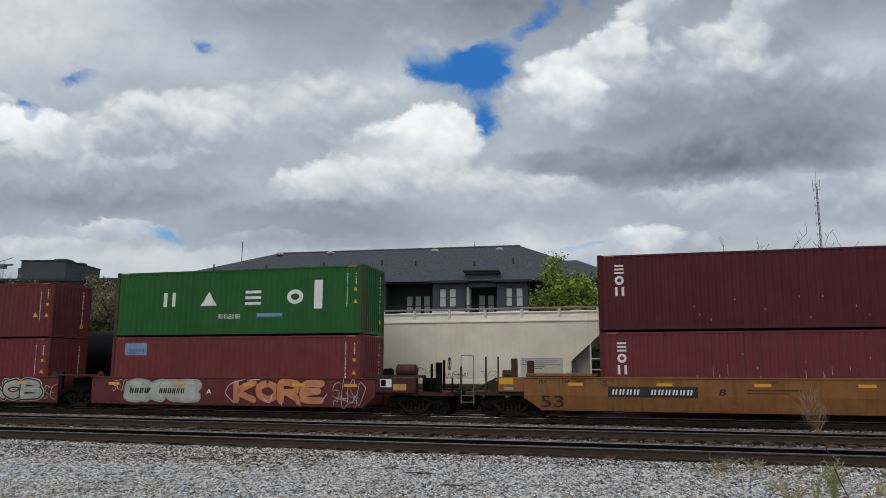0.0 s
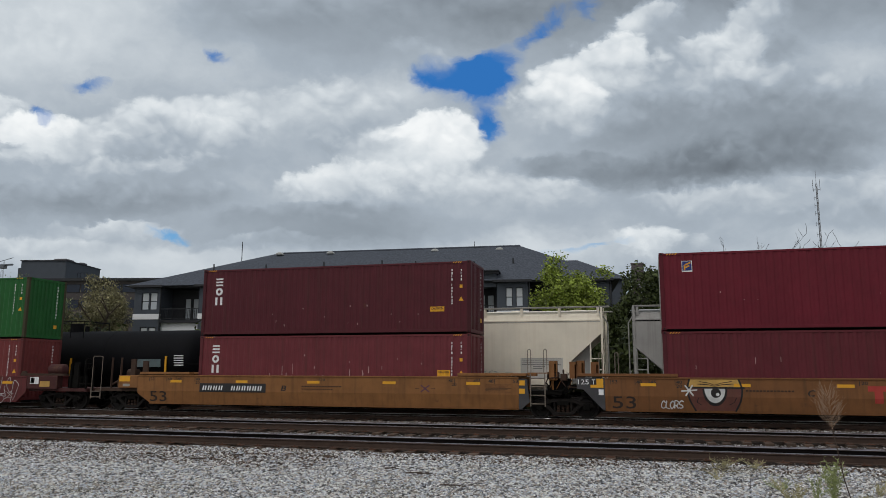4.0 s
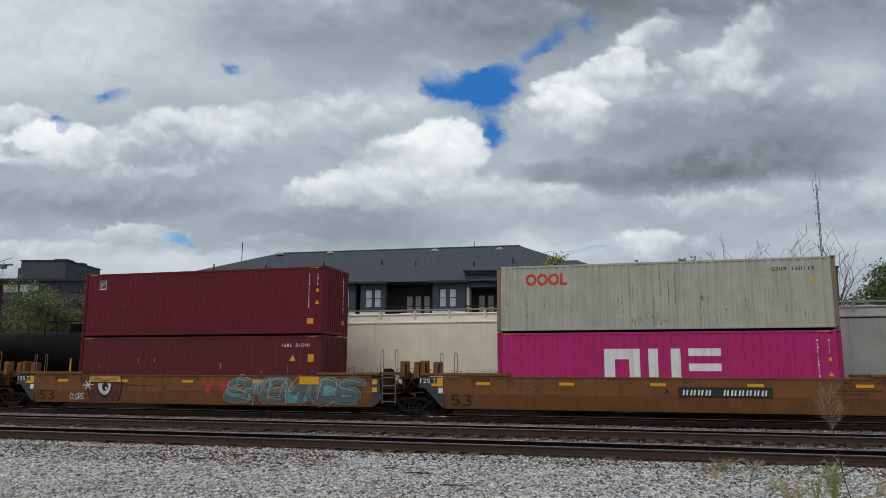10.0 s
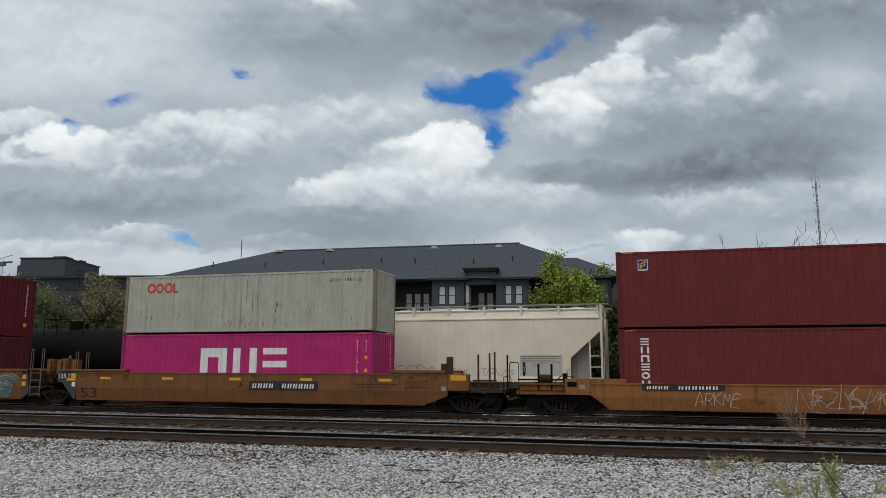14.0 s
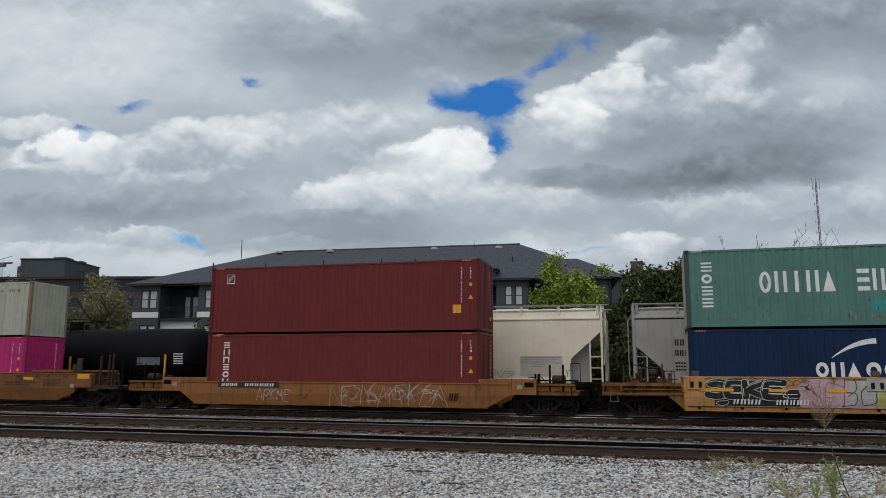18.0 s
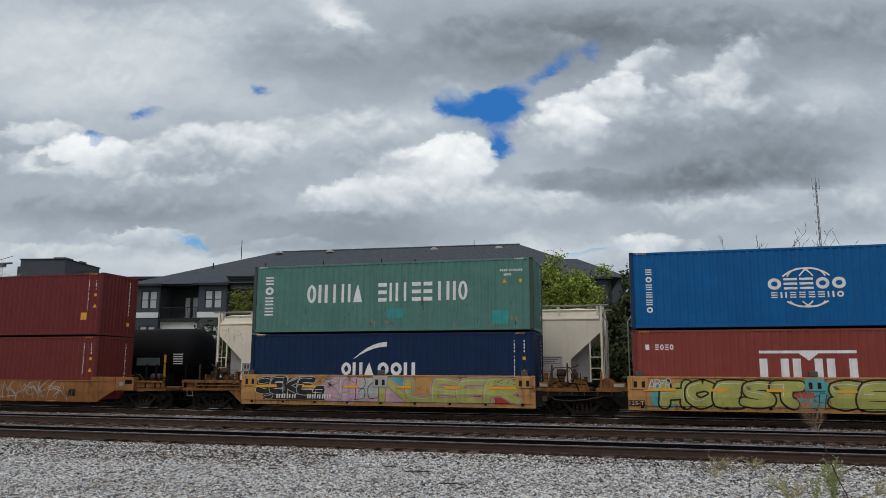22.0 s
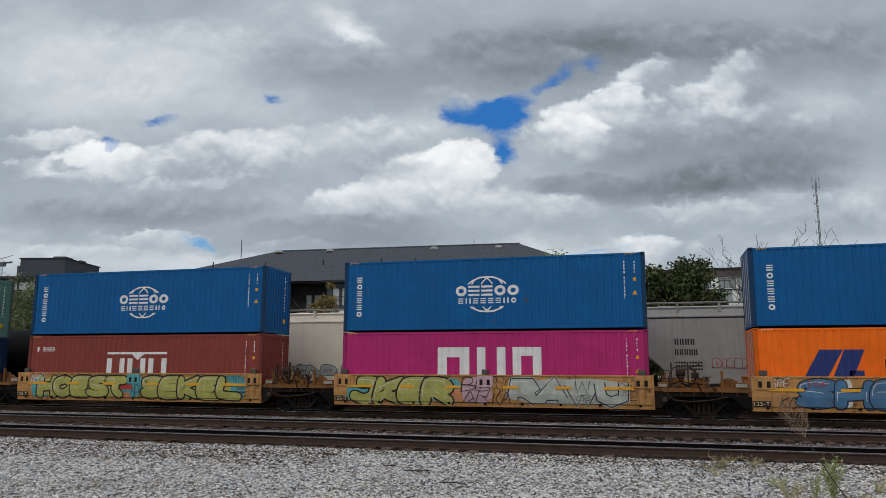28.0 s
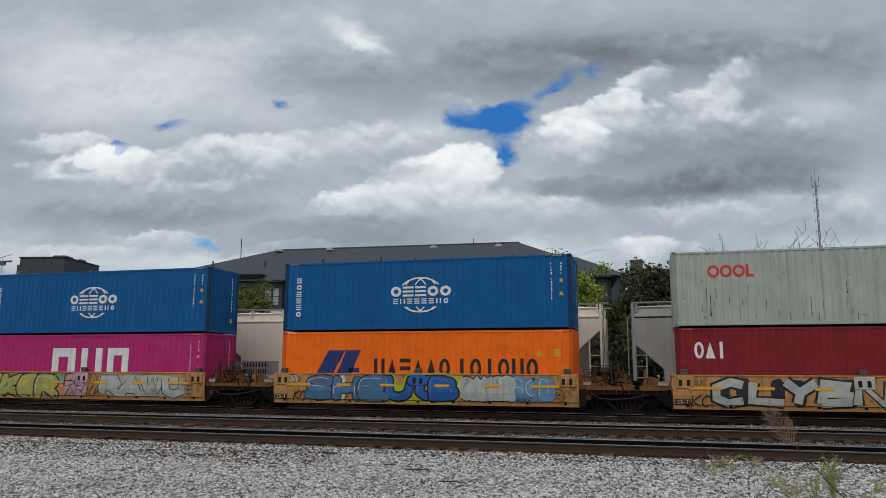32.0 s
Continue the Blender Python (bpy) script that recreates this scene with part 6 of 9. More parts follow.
for k, pl in enumerate(([(18.75, 1.42), (19.1, 1.36), (19.27, 1.3), (19.5, 1.37), (19.85, 1.43)], [(18.7, 1.33), (19.05, 1.31), (19.27, 1.26), (19.5, 1.31), (19.9, 1.34)], [(19.75, 0.62), (19.9, 0.7), (19.98, 0.86)], [(18.72, 0.85), (18.66, 0.7), (18.8, 0.6)])):
    sh = Shape()
    ribbon(sh, curved([(X(a), b) for a, b in pl]), 0.022, NEAR - 0.015 - 0.0003 * k)
    part("graffiti_outline", sh, G_COL["black"], u_c)
part("graffiti_star", (lambda sh: [ribbon(sh, [(X(18.4) - 0.26 * math.cos(a), 1.1 - 0.2 * math.sin(a)), (X(18.4) + 0.26 * math.cos(a), 1.1 + 0.2 * math.sin(a))], 0.05, NEAR - 0.018 - 0.001 * i) for i, a in enumerate((0.1, 1.1, 2.1))] and sh)(Shape()), G_COL["white"], u_c)
tag(u_c, X(17.42), X(18.18), 0.46, 0.72, "CLORS", "white", 31, 0.045, j=0.06)
u_a, X = brown_unit(35.0, 52.4, 43.17, "A", 35.68, False, True, 43.75, "dirty brown end well car carrying grey and magenta containers", P_BROWNDIRTY)
for car_, cx in ((u_a, 38.7 - 43.17), (u_b, 8.5 - 4.2)):
    for k, sg in enumerate((1, -1)):
        sh = Shape()
        ribbon(sh, [(cx - 0.16, 1.08 - sg * 0.12), (cx + 0.16, 1.08 + sg * 0.12)], 0.05, NEAR - 0.006 - 0.001 * k)
        part("painted_cross", sh, G_COL["plum"], car_, "faded purple painted cross")
    bars_on(car_, cx - 0.42, cx - 0.24, 1.07, 1.09, P_DECK, 3)
    bars_on(car_, cx + 0.24, cx + 0.42, 1.07, 1.09, P_DECK, 3)
for car_ in (u_a, u_b, u_c):
    fold_side(car_, 0.88)

# maroon articulated pair
def maroon_unit(s0, s1, s_mid, right_end, label):
    car = thing("well_car", pose(0, 0, 0), label, "well car", "units of the container train")
    on_train(car, s_mid)
    X = lambda s: s - s_mid
    sills(car, X(s0), X(s1), 1.42, 0.34, P_MAROON, (0, 0), (0.5, 0.42) if right_end else (0.0, 0.0), crease=0.8)
    floor_of(car, X(s0) + 0.6, X(s1) - 0.6)
    for dx in (0.9, 4.3, 7.6, 9.9, 12.2):
        if s0 + dx + 0.6 < s1:
            flat(car, "reflector", X(s0) + dx, X(s0) + dx + 0.55, 1.12, 1.24, M_YELLOW, gap=0.03)
    if right_end:
        truck(car, X(s1) + 1.55)
        part("end_platform", Shape().box(X(s1) + 0.004, X(s1) + 3.2, -1.3, 1.3, 0.80, 0.95), P_MAROONDARK, car)
        part("end_box", Shape().box(X(s1) + 0.004, X(s1) + 1.7, NEAR, NEAR + 0.35, 0.90, 1.48), P_MAROONDARK, car, bevel=0.015)
        flat(car, "reflector", X(s1) + 0.75, X(s1) + 1.3, 1.0, 1.25, G_COL["gold"])
        flat(car, "label_plate", X(s1) + 0.2, X(s1) + 0.68, 1.12, 1.44, M_WHITE)
        flat(car, "label_plate_dark", X(s1) + 0.23, X(s1) + 0.44, 1.15, 1.41, P_BLACKPANEL, gap=0.009)
        part("air_reservoir", smooth(Shape().tube((X(s1) + 0.7, -0.8, 1.78), (X(s1) + 1.5, -0.8, 1.78), 0.25, seg=16).mesh("air_reservoir", 0.03)), P_MAROONDARK, car)
        part("walkway", Shape().box(X(s1) - 0.4, X(s1) + 2.0, NEAR + 0.02, NEAR + 0.4, 1.50, 1.60), P_DECK, car)
        post(car, X(s1) + 2.3, 0.95, 2.05, P_DARK, 0.08)
        post(car, X(s1) + 2.6, 0.95, 2.1, P_DARK, 0.26)
        post(car, X(s1) + 3.5, 0.6, 1.95, P_DARK, 0.06)
        post(car, X(s1) + 3.15, 0.9, 1.5, P_DARK, 0.06)
        brake_wheel(car, X(s1) + 2.95, -1.0, 2.05, P_DARK, 0.24)
        part("brake_gear", Shape().tube((X(s1) + 2.7, -0.9, 1.0), (X(s1) + 2.7, -0.9, 2.2), 0.05).box(X(s1) + 1.8, X(s1) + 2.5, -0.9, -0.5, 0.95, 1.5).box(X(s1) + 2.2, X(s1) + 3.4, -1.3, -1.25, 1.12, 1.18), P_DARK, car)
        coupler(car, X(s1) + 3.3, 1)
    else:
        truck(car, X(s1) + 0.92)
        part("end_platform", Shape().box(X(s1) + 0.004, X(s1) + 1.55, -1.25, 1.25, 0.86, 1.05).box(X(s1) + 0.4, X(s1) + 1.4, -1.0, -0.5, 1.05, 1.42), P_DARK, car)
        part("walkway", Shape().box(X(s1) - 0.3, X(s1) + 2.2, NEAR + 0.05, NEAR + 0.45, 1.50, 1.58), P_DECK, car)
        post(car, X(s1) + 0.1, 0.9, 1.68, P_DARK, 0.08)
    for xx in (X(s0) + 0.3, X(s1) - 0.3):
        part("locking_bracket", Shape().xz([(xx - 0.2, 1.49), (xx - 0.1, 1.7), (xx + 0.08, 1.72), (xx + 0.2, 1.49)], NEAR + 0.1, NEAR + 0.2), P_DECK, car, bevel=0.01)
    return car, X


u, X = maroon_unit(-40.6, -26.15, -33.1, False, "maroon well car covered in black and white graffiti")
piece(u, X(-34), X(-27.1), 0.38, 1.36, "RSKENOB", "grey", "black", 41, 0.28, glow="white", gw=0.04)
tag(u, X(-26.9), X(-26.2), 0.5, 1.1, "SE", "white", 42, 0.02)
fold_side(u, 0.8, 0.08)
u, X = maroon_unit(-24.3, -10.75, -17.5, True, "maroon well car with tan and white graffiti")
piece(u, X(-22.35), X(-18.9), 0.40, 1.36, "SKTE", "silver", "grey", 9, 0.40, glow="grey", gw=0.03, over=0.2, hi="white")
tag(u, X(-23.2), X(-22.4), 0.9, 1.35, "SED", "white", 10, 0.02)
bars_on(u, X(-22.3), X(-21.3), 0.78, 1.0, M_BLACK, 4, 0.030)
bars_on(u, X(-20.8), X(-19.5), 0.78, 1.0, M_BLACK, 6, 0.030)
letters_on(u, "letter_marking", "A", X(-18.45), X(-18.2), 0.76, 0.98, M_WHITE, offset=0.008)
piece(u, X(-17.1), X(-12.95), 0.38, 1.42, "KORE", "tan", "black", 13, 0.30, lean=0.02, hi=None, over=0.06, ew=0.024)
part("graffiti_outline", (lambda sh: [ribbon(sh, curved([(X(xa), za) for xa, za in pl]), 0.03, NEAR - 0.021 - 0.0005 * k) for k, pl in enumerate(([(-16.6, 1.4), (-17.3, 1.2), (-17.5, 0.8), (-17.1, 0.42)], [(-15.9, 1.4), (-16.5, 1.36)], [(-15.7, 0.6), (-15.45, 0.45), (-15.3, 0.8)], [(-14.9, 0.4), (-14.85, 0.3)], [(-14.2, 0.42), (-14.0, 0.34)], [(-13.1, 0.5), (-12.85, 0.8)]))] and sh)(Shape()), G_COL["white"], u)
tag(u, X(-12.6), X(-11.2), 0.46, 1.3, "SUSD", "white", 11, 0.02, j=0.25)
scribble(u, X(-12.4), X(-11.4), 0.46, 0.9, "white", 12, 4, 0.016)
fold_side(u, 0.8, 0.08)

# single ochre car
car, X0 = thing("well_car", pose(0, 0, 0), "ochre single well car with white scribbles on its side", "well car", "units of the container train"), 65.05
on_train(car, X0)
X = lambda s: s - X0
sills(car, X(57.9), X(72.4), 1.18, 0.32, P_OCHRE, (0.65, 0.48), (0.95, 0.5), crease=0.74)
floor_of(car, X(58.8), X(71.3))
for sg, xa, xe in ((-1, 57.9, 55.1), (1, 72.4, 74.9)):
    a, e = X(xa), X(xe)
    part("end_platform", Shape().box(a + sg * 0.004, e, -1.3, 1.3, 0.80, 0.95), P_WORN, car)
    part("end_box", Shape().box(a + sg * 0.004, a + sg * 0.95, NEAR, NEAR + 0.35, 0.80, 1.40), P_OCHRE, car, bevel=0.015)
    part("end_block", Shape().box(a - sg * 0.004, a - sg * 1.3, NEAR - 0.012, NEAR + 0.3, 1.246, 1.40), P_OCHRE, car, bevel=0.01)
    flat(car, "label_plate", a + sg * 0.2, a + sg * 0.42, 1.02, 1.18, P_PLACARD)
    # dark plate on the box paints the shade inside a slot
    flat(car, "vent_slot", a + sg * 0.5, a + sg * 0.85, 1.1, 1.28, P_DARK)
    truck(car, a + sg * 1.15)
    for q in (0.9, 1.45, 1.95):
        post(car, a + sg * q, 0.95, 1.95 if q > 1 else 1.6, P_DARK, 0.07)
    hoop(car, e - 0.25, 0.5, 2.0, P_DARK, 0.35)
    part("brake_gear", Shape().box(min(a, e) + 0.6, max(a, e) - 0.6, -0.9, -0.5, 0.95, 1.25).tube((a + sg * 0.9, -1.0, 1.35), (e, -1.0, 1.35), 0.03).tube((a + sg * 1.0, -1.1, 1.0), (a + sg * 1.0, -1.1, 1.6), 0.06), P_DARK, car)
    coupler(car, e, sg)
    part("air_pipe", Shape().pipe([(a + sg * 0.6, -1.3, 1.45), (a + sg * 1.1, -1.3, 1.5), (a + sg * 1.4, -1.3, 1.2), (e - sg * 0.2, -1.3, 1.22)], 0.02), P_DECK, car)
    part("brake_cylinder", smooth(Shape().tube((a + sg * 1.5, -0.95, 1.4), (a + sg * 2.0, -0.95, 1.4), 0.15, seg=14).mesh("brake_cylinder", 0.02)), P_DECK, car)
    part("rib", half_disc(a + sg * 1.25, 0.954, 0.32, -1.25, -1.19), P_WORN, car)
    part("end_web", Shape().box(a + sg * 0.97, e - sg * 0.1, -1.34, -1.30, 0.954, 1.2), P_WORN, car)
    part("end_rail", Shape().box(a + sg * 0.97, e - sg * 0.1, -1.42, -1.345, 1.16, 1.24), P_WORN, car, bevel=0.008)
    for q in (0.4, 1.7, 2.3):
        part("bracket", Shape().box(a + sg * q, a + sg * (q + 0.12), -1.36, -1.25, 0.954, 1.12), P_WORN, car, bevel=0.01)
brake_wheel(car, X(55.35), -1.0, 1.75, P_DARK, 0.26)
flat(car, "number_panel", X(59.75), X(62.6), 1.0, 1.22, P_BLACKPANEL, gap=0.03, label="black panel with pale bars")
bars_on(car, X(59.9), X(60.7), 1.04, 1.16, M_WHITE, 4, 0.036)
bars_on(car, X(61.0), X(62.4), 1.04, 1.16, M_WHITE, 6, 0.036)
tag(car, X(61.6), X(63.1), 0.46, 0.92, "ARKME", "white", 51, 0.018)
tag(car, X(64.8), X(69.9), 0.42, 1.14, "NEISMEKEA", "white", 52, 0.020, j=0.22, round_=False)
scribble(car, X(65.2), X(69.7), 0.42, 1.14, "white", 53, 14, 0.016)
bars_on(car, X(69.9), X(70.3), 0.55, 0.85, M_BLACK, 2, 0.03)
fold_side(car, 0.74)


# five-unit articulated car, yellow, sprayed all over
def yellow_unit(s0, s1, s_mid, left_end, label, mid="grey"):
    car = thing("well_car", pose(0, 0, 0), label, "well car", "units of the container train")
    on_train(car, s_mid)
    X = lambda s: s - s_mid
    sills(car, X(s0), X(s1), 1.48, 0.36, P_YELLOW, crease=0.82)
    floor_of(car, X(s0) + 0.1, X(s1) - 0.1)
    for k_, xx in enumerate((X(s0) + 0.42, (X(s0) + X(s1)) / 2, X(s1) - 0.42)):
        b = part("bracket_block", Shape().box(xx - 0.32, xx + 0.32, NEAR - 0.042, NEAR + 0.05, 1.06, 1.50), G_COL[mid] if k_ == 1 else P_YELLOW, car, bevel=0.02)
        for dx in (-0.14, 0.14):
            # near-black plates on the block, painting the dark inside of its slots
            part("slot", Shape().box(xx + dx - 0.06, xx + dx + 0.06, NEAR - 0.046, NEAR, 1.14, 1.36), M_DARKHOLE, b)
        part("locking_bracket", Shape().box(xx - 0.13, xx + 0.13, NEAR + 0.02, NEAR + 0.18, 1.545, 1.74), M_STEEL, car, "grey locking bracket", bevel=0.02)
    for q in (0.09, 0.25, 0.40, 0.58, 0.74, 0.90):
        c = X(s0) + (s1 - s0) * q
        w = 0.55 if q in (0.09, 0.90) else 0.3
        flat(car, "reflector", c - w, c + w, 1.02, 1.12, M_YELLOW, gap=0.034, label="yellow reflective strip")
    part("seam", Shape().box(X(s0) + 0.1, X(s1) - 0.1, NEAR - 0.034, NEAR, 0.475, 0.490), P_DARK, car, "dark seam along the foot of the side")
    for k in range(8):
        part("text_line", Shape().box(X(s1) - 1.15, X(s1) - 0.62 - 0.07 * (k % 3), NEAR - 0.006, NEAR, 0.96 - 0.055 * k, 0.98 - 0.055 * k), P_DECK, car)
    for k in range(9):
        c = X(s0) + 0.5 + (s1 - s0 - 1.0) * k / 8
        part("rivet_plate", Shape().box(c - 0.05, c + 0.05, NEAR - 0.03, NEAR, 0.40, 0.47), P_DARK, car)
    if left_end:
        truck(car, X(s0) - 1.4)
        part("end_platform", Shape().box(X(s0) - 2.9, X(s0) - 0.004, -1.35, 1.35, 0.83, 0.97), P_WORN, car)
        part("end_sill_beam", Shape().box(X(s0) - 2.9, X(s0) - 0.1, NEAR, NEAR + 0.12, 1.18, 1.30).box(X(s0) - 2.5, X(s0) - 0.4, -1.2, -0.9, 0.97, 1.2), P_WORN, car)
        for q in (0.5, 1.3, 2.1, 2.8):
            post(car, X(s0) - q, 0.97, 1.55 if q < 2 else 1.95, P_DECK if q < 2.5 else P_DARK, 0.055, -1.35)
        part("end_slope", Shape().xz([(X(s0) - 0.55, 0.83), (X(s0) - 0.004, 0.83), (X(s0) - 0.004, 0.36)], NEAR + 0.02, NEAR + 0.08), P_WORN, car)
        part("end_web", Shape().box(X(s0) - 2.88, X(s0) - 0.02, NEAR + 0.16, NEAR + 0.20, 0.975, 1.175), P_WORN, car)
        part("end_rail", Shape().box(X(s0) - 2.2, X(s0) - 0.02, NEAR + 0.04, NEAR + 0.10, 1.04, 1.085), P_WORN, car, bevel=0.008)
        part("end_rail", Shape().box(X(s0) - 2.88, X(s0) - 0.02, NEAR - 0.02, NEAR + 0.05, 0.86, 0.93), P_WORN, car, bevel=0.008)
        for q in (0.06, 2.2, 2.84):
            part("stiffener", Shape().box(X(s0) - q - 0.03, X(s0) - q + 0.03, NEAR + 0.01, NEAR + 0.155, 0.975, 1.175), P_WORN, car, bevel=0.006)
        part("step_frame", Shape().pipe([(X(s0) - 2.6, NEAR, 0.84), (X(s0) - 2.6, NEAR, 0.62), (X(s0) - 2.3, NEAR, 0.62), (X(s0) - 2.36, NEAR, 0.84)], 0.014), P_HAND, car)
        coupler(car, X(s0) - 3.0, -1)
        end_gear(car, X(s0) - 0.1, -1, 5)
    else:
        part("end_frame", Shape().xz([(X(s0) - 0.7, 0.80), (X(s0) - 0.004, 0.80), (X(s0) - 0.004, 0.38), (X(s0) - 0.2, 0.38)], NEAR + 0.02, NEAR + 0.10), P_DARK, car)
        part("end_platform", Shape().box(X(s0) - 1.15, X(s0) - 0.004, -1.35, 1.3, 0.99, 1.10), P_WORN, car)
        part("rib", half_disc(X(s0) - 0.72, 1.102, 0.36, -1.22, -1.16), P_WORN, car)
        part("cover_box", Shape().box(X(s0) - 0.55, X(s0) - 0.06, -1.36, -1.0, 1.104, 1.3), P_WORN, car, bevel=0.02)
        part("placard", Shape().box(X(s0) - 0.5, X(s0) - 0.12, -1.37, -1.362, 1.14, 1.26), P_PLACARD, car, "dusty grey placard")
        post(car, X(s0) - 0.95, 1.104, 1.72, P_WORN, 0.08, -1.3)
        flat(car, "lettering_panel", X(s0) + 0.02, X(s0) + 0.60, 0.47, 0.68, P_DECK, gap=0.03)
        letters_on(car, "lettering", "125-T", X(s0) + 0.05, X(s0) + 0.57, 0.51, 0.65, M_CREAMMARK, gap=0.034)
    e = X(s1)
    part("end_platform", Shape().box(e + 0.004, e + 2.0, -1.35, 1.3, 0.99, 1.10), P_WORN, car)
    part("end_frame", Shape().xz([(e + 0.004, 0.98), (e + 1.6, 0.98), (e + 1.6, 0.80), (e + 0.65, 0.80), (e + 0.2, 0.38), (e + 0.004, 0.38)], NEAR + 0.10, NEAR + 0.18), P_BOGIE, car)
    part("end_frame", Shape().box(e + 1.62, e + 3.2, NEAR + 0.12, NEAR + 0.2, 0.80, 0.96), P_BOGIE, car)
    part("frame_flange", Shape().box(e + 0.3, e + 3.1, NEAR + 0.04, NEAR + 0.22, 0.962, 0.986), P_WORN, car)
    for q in (0.45, 0.9, 1.35, 1.8, 2.3, 2.8):
        part("stiffener", Shape().box(e + q, e + q + 0.035, NEAR + 0.05, NEAR + 0.098 if q < 1.5 else NEAR + 0.118, 0.805, 0.96), P_DECK, car)
    part("jacking_pad", Shape().box(e + 0.26, e + 0.44, NEAR + 0.02, NEAR + 0.098, 0.60, 0.78), P_DECK, car, bevel=0.01)
    part("brake_hose", Shape().pipe([(e + 0.5, NEAR + 0.06, 0.80), (e + 0.75, NEAR + 0.02, 0.66), (e + 1.3, NEAR + 0.02, 0.62), (e + 1.9, NEAR + 0.02, 0.68), (e + 2.5, NEAR + 0.05, 0.80)], 0.02), P_DECK, car)
    end_gear(car, e, 1, int(s_mid))
    truck(car, X(s1) + 1.7)
    return car, X


u, X = yellow_unit(78.68, 91.15, 85.0, True, "yellow well car with black, pink and olive graffiti", "grey")
flat(u, "number_panel", X(79.7), X(82.85), 0.52, 0.80, P_BLACKPANEL, gap=0.004)
patch(u, X(79.6), X(81.9), 0.62, 1.40, "black", 60, 0.008)
piece(u, X(79.5), X(82.0), 0.70, 1.48, "SEKE", "black", "white", 61, 0.30, ew=0.022, over=0.2)
tag(u, X(82.05), X(82.8), 1.22, 1.42, "ODS", "black", 66, 0.02)
patch(u, X(81.9), X(82.6), 0.72, 1.14, "black", 67, 0.0085)
tag(u, X(82.0), X(82.5), 0.82, 1.08, "E", "white", 68, 0.03)
tag(u, X(79.75), X(80.2), 0.5, 0.72, "O", "white", 69, 0.02)
bars_on(u, X(80.3), X(81.25), 0.58, 0.75, M_WHITE, 4, 0.026)
bars_on(u, X(81.7), X(82.8), 0.58, 0.75, M_WHITE, 5, 0.026)
piece(u, X(82.6), X(83.9), 0.42, 1.46, "SU", "pink", "grey", 62, 0.44, over=0.25, ew=0.018, glow="pink", gw=0.05)
patch(u, X(83.8), X(84.95), 0.44, 1.46, "pink", 63, 0.0075)
patch(u, X(83.9), X(84.9), 0.6, 1.45, "silver", 164, 0.0079)
tag(u, X(83.85), X(84.9), 0.5, 1.4, "BO", "black", 64, 0.025, j=0.18)
tag(u, X(82.7), X(83.8), 0.5, 1.36, "SE", "slate", 165, 0.018, j=0.2)
patch(u, X(85.0), X(86.0), 0.40, 1.40, "pink", 166, 0.005)
patch(u, X(88.6), X(90.6), 0.42, 1.1, "red", 167, 0.0045, rag=0.6)
patch(u, X(85.2), X(86.0), 1.1, 1.46, "teal", 168, 0.0052)
piece(u, X(85.1), X(90.45), 0.40, 1.46, "NUBER", "olive", "mauve", 65, 0.26, glow="pink", gw=0.025, ew=0.028, over=0.2, hi="silver")
tag(u, X(89.6), X(90.6), 1.22, 1.40, "KIS", "black", 169, 0.018)
fold_side(u, 0.82)
u, X = yellow_unit(94.55, 107.1, 100.85, False, "yellow well car with olive and teal graffiti letters", "teal")
for xa, xb, za, zb, ink, q in ((95.3, 96.3, 0.42, 1.3, "teal", 70), (99.7, 101.35, 0.42, 1.46, "teal", 71), (104.9, 106.45, 0.40, 1.46, "teal", 72), (99.9, 100.6, 1.02, 1.46, "tan", 75), (100.1, 100.8, 0.8, 1.06, "red", 76), (100.2, 100.7, 0.44, 0.7, "tan", 176)):
    patch(u, X(xa), X(xb), za, zb, ink, q, 0.004 + 0.00001 * q)
patch(u, X(95.9), X(100.2), 0.42, 1.40, "olive", 270, 0.0062, rag=0.8)
piece(u, X(95.75), X(100.4), 0.38, 1.47, "HOEST", "olive", "black", 77, 0.31, over=0.14, lean=0.1, ew=0.066)
patch(u, X(101.5), X(105.8), 0.42, 1.40, "olive", 271, 0.0062, rag=0.8)
piece(u, X(101.35), X(106.0), 0.38, 1.47, "SEKEL", "olive", "black", 78, 0.31, over=0.14, lean=0.1, ew=0.066)
tag(u, X(100.75), X(101.3), 0.5, 0.95, "SEB", "black", 79, 0.022, 0.034)
tag(u, X(95.3), X(96.1), 1.08, 1.44, "ABER", "white", 73, 0.04)
tag(u, X(105.3), X(106.1), 1.2, 1.42, "JUTE", "black", 74, 0.018, 0.034)
tag(u, X(106.2), X(106.75), 1.05, 1.42, "SO", "black", 174, 0.018, 0.034)
fold_side(u, 0.82)
u, X = yellow_unit(110.4, 122.98, 116.7, False, "yellow well car with olive and silver graffiti letters", "pink")
patch(u, X(110.95), X(112.0), 0.40, 1.15, "teal", 80, 0.005)
patch(u, X(114.5), X(115.8), 0.46, 1.40, "teal", 85, 0.005)
patch(u, X(115.2), X(116.0), 0.5, 1.0, "tan", 185, 0.0055)
piece(u, X(111.3), X(115.3), 0.29, 1.48, "JKER", "olive", "black", 81, 0.36, over=0.16, lean=0.12, ew=0.07, dots="silver")
patch(u, X(115.7), X(117.0), 0.40, 1.47, "pink", 82, 0.006)
tag(u, X(115.75), X(116.95), 0.9, 1.44, "BE", "black", 83, 0.035, j=0.1)
tag(u, X(115.9), X(116.9), 0.42, 0.95, "AR", "black", 183, 0.03, j=0.2)
tag(u, X(116.9), X(117.7), 0.95, 1.44, "SEK", "black", 184, 0.022, j=0.2)
tag(u, X(117.0), X(117.7), 0.45, 0.9, "KA", "brown", 186, 0.05, j=0.2)
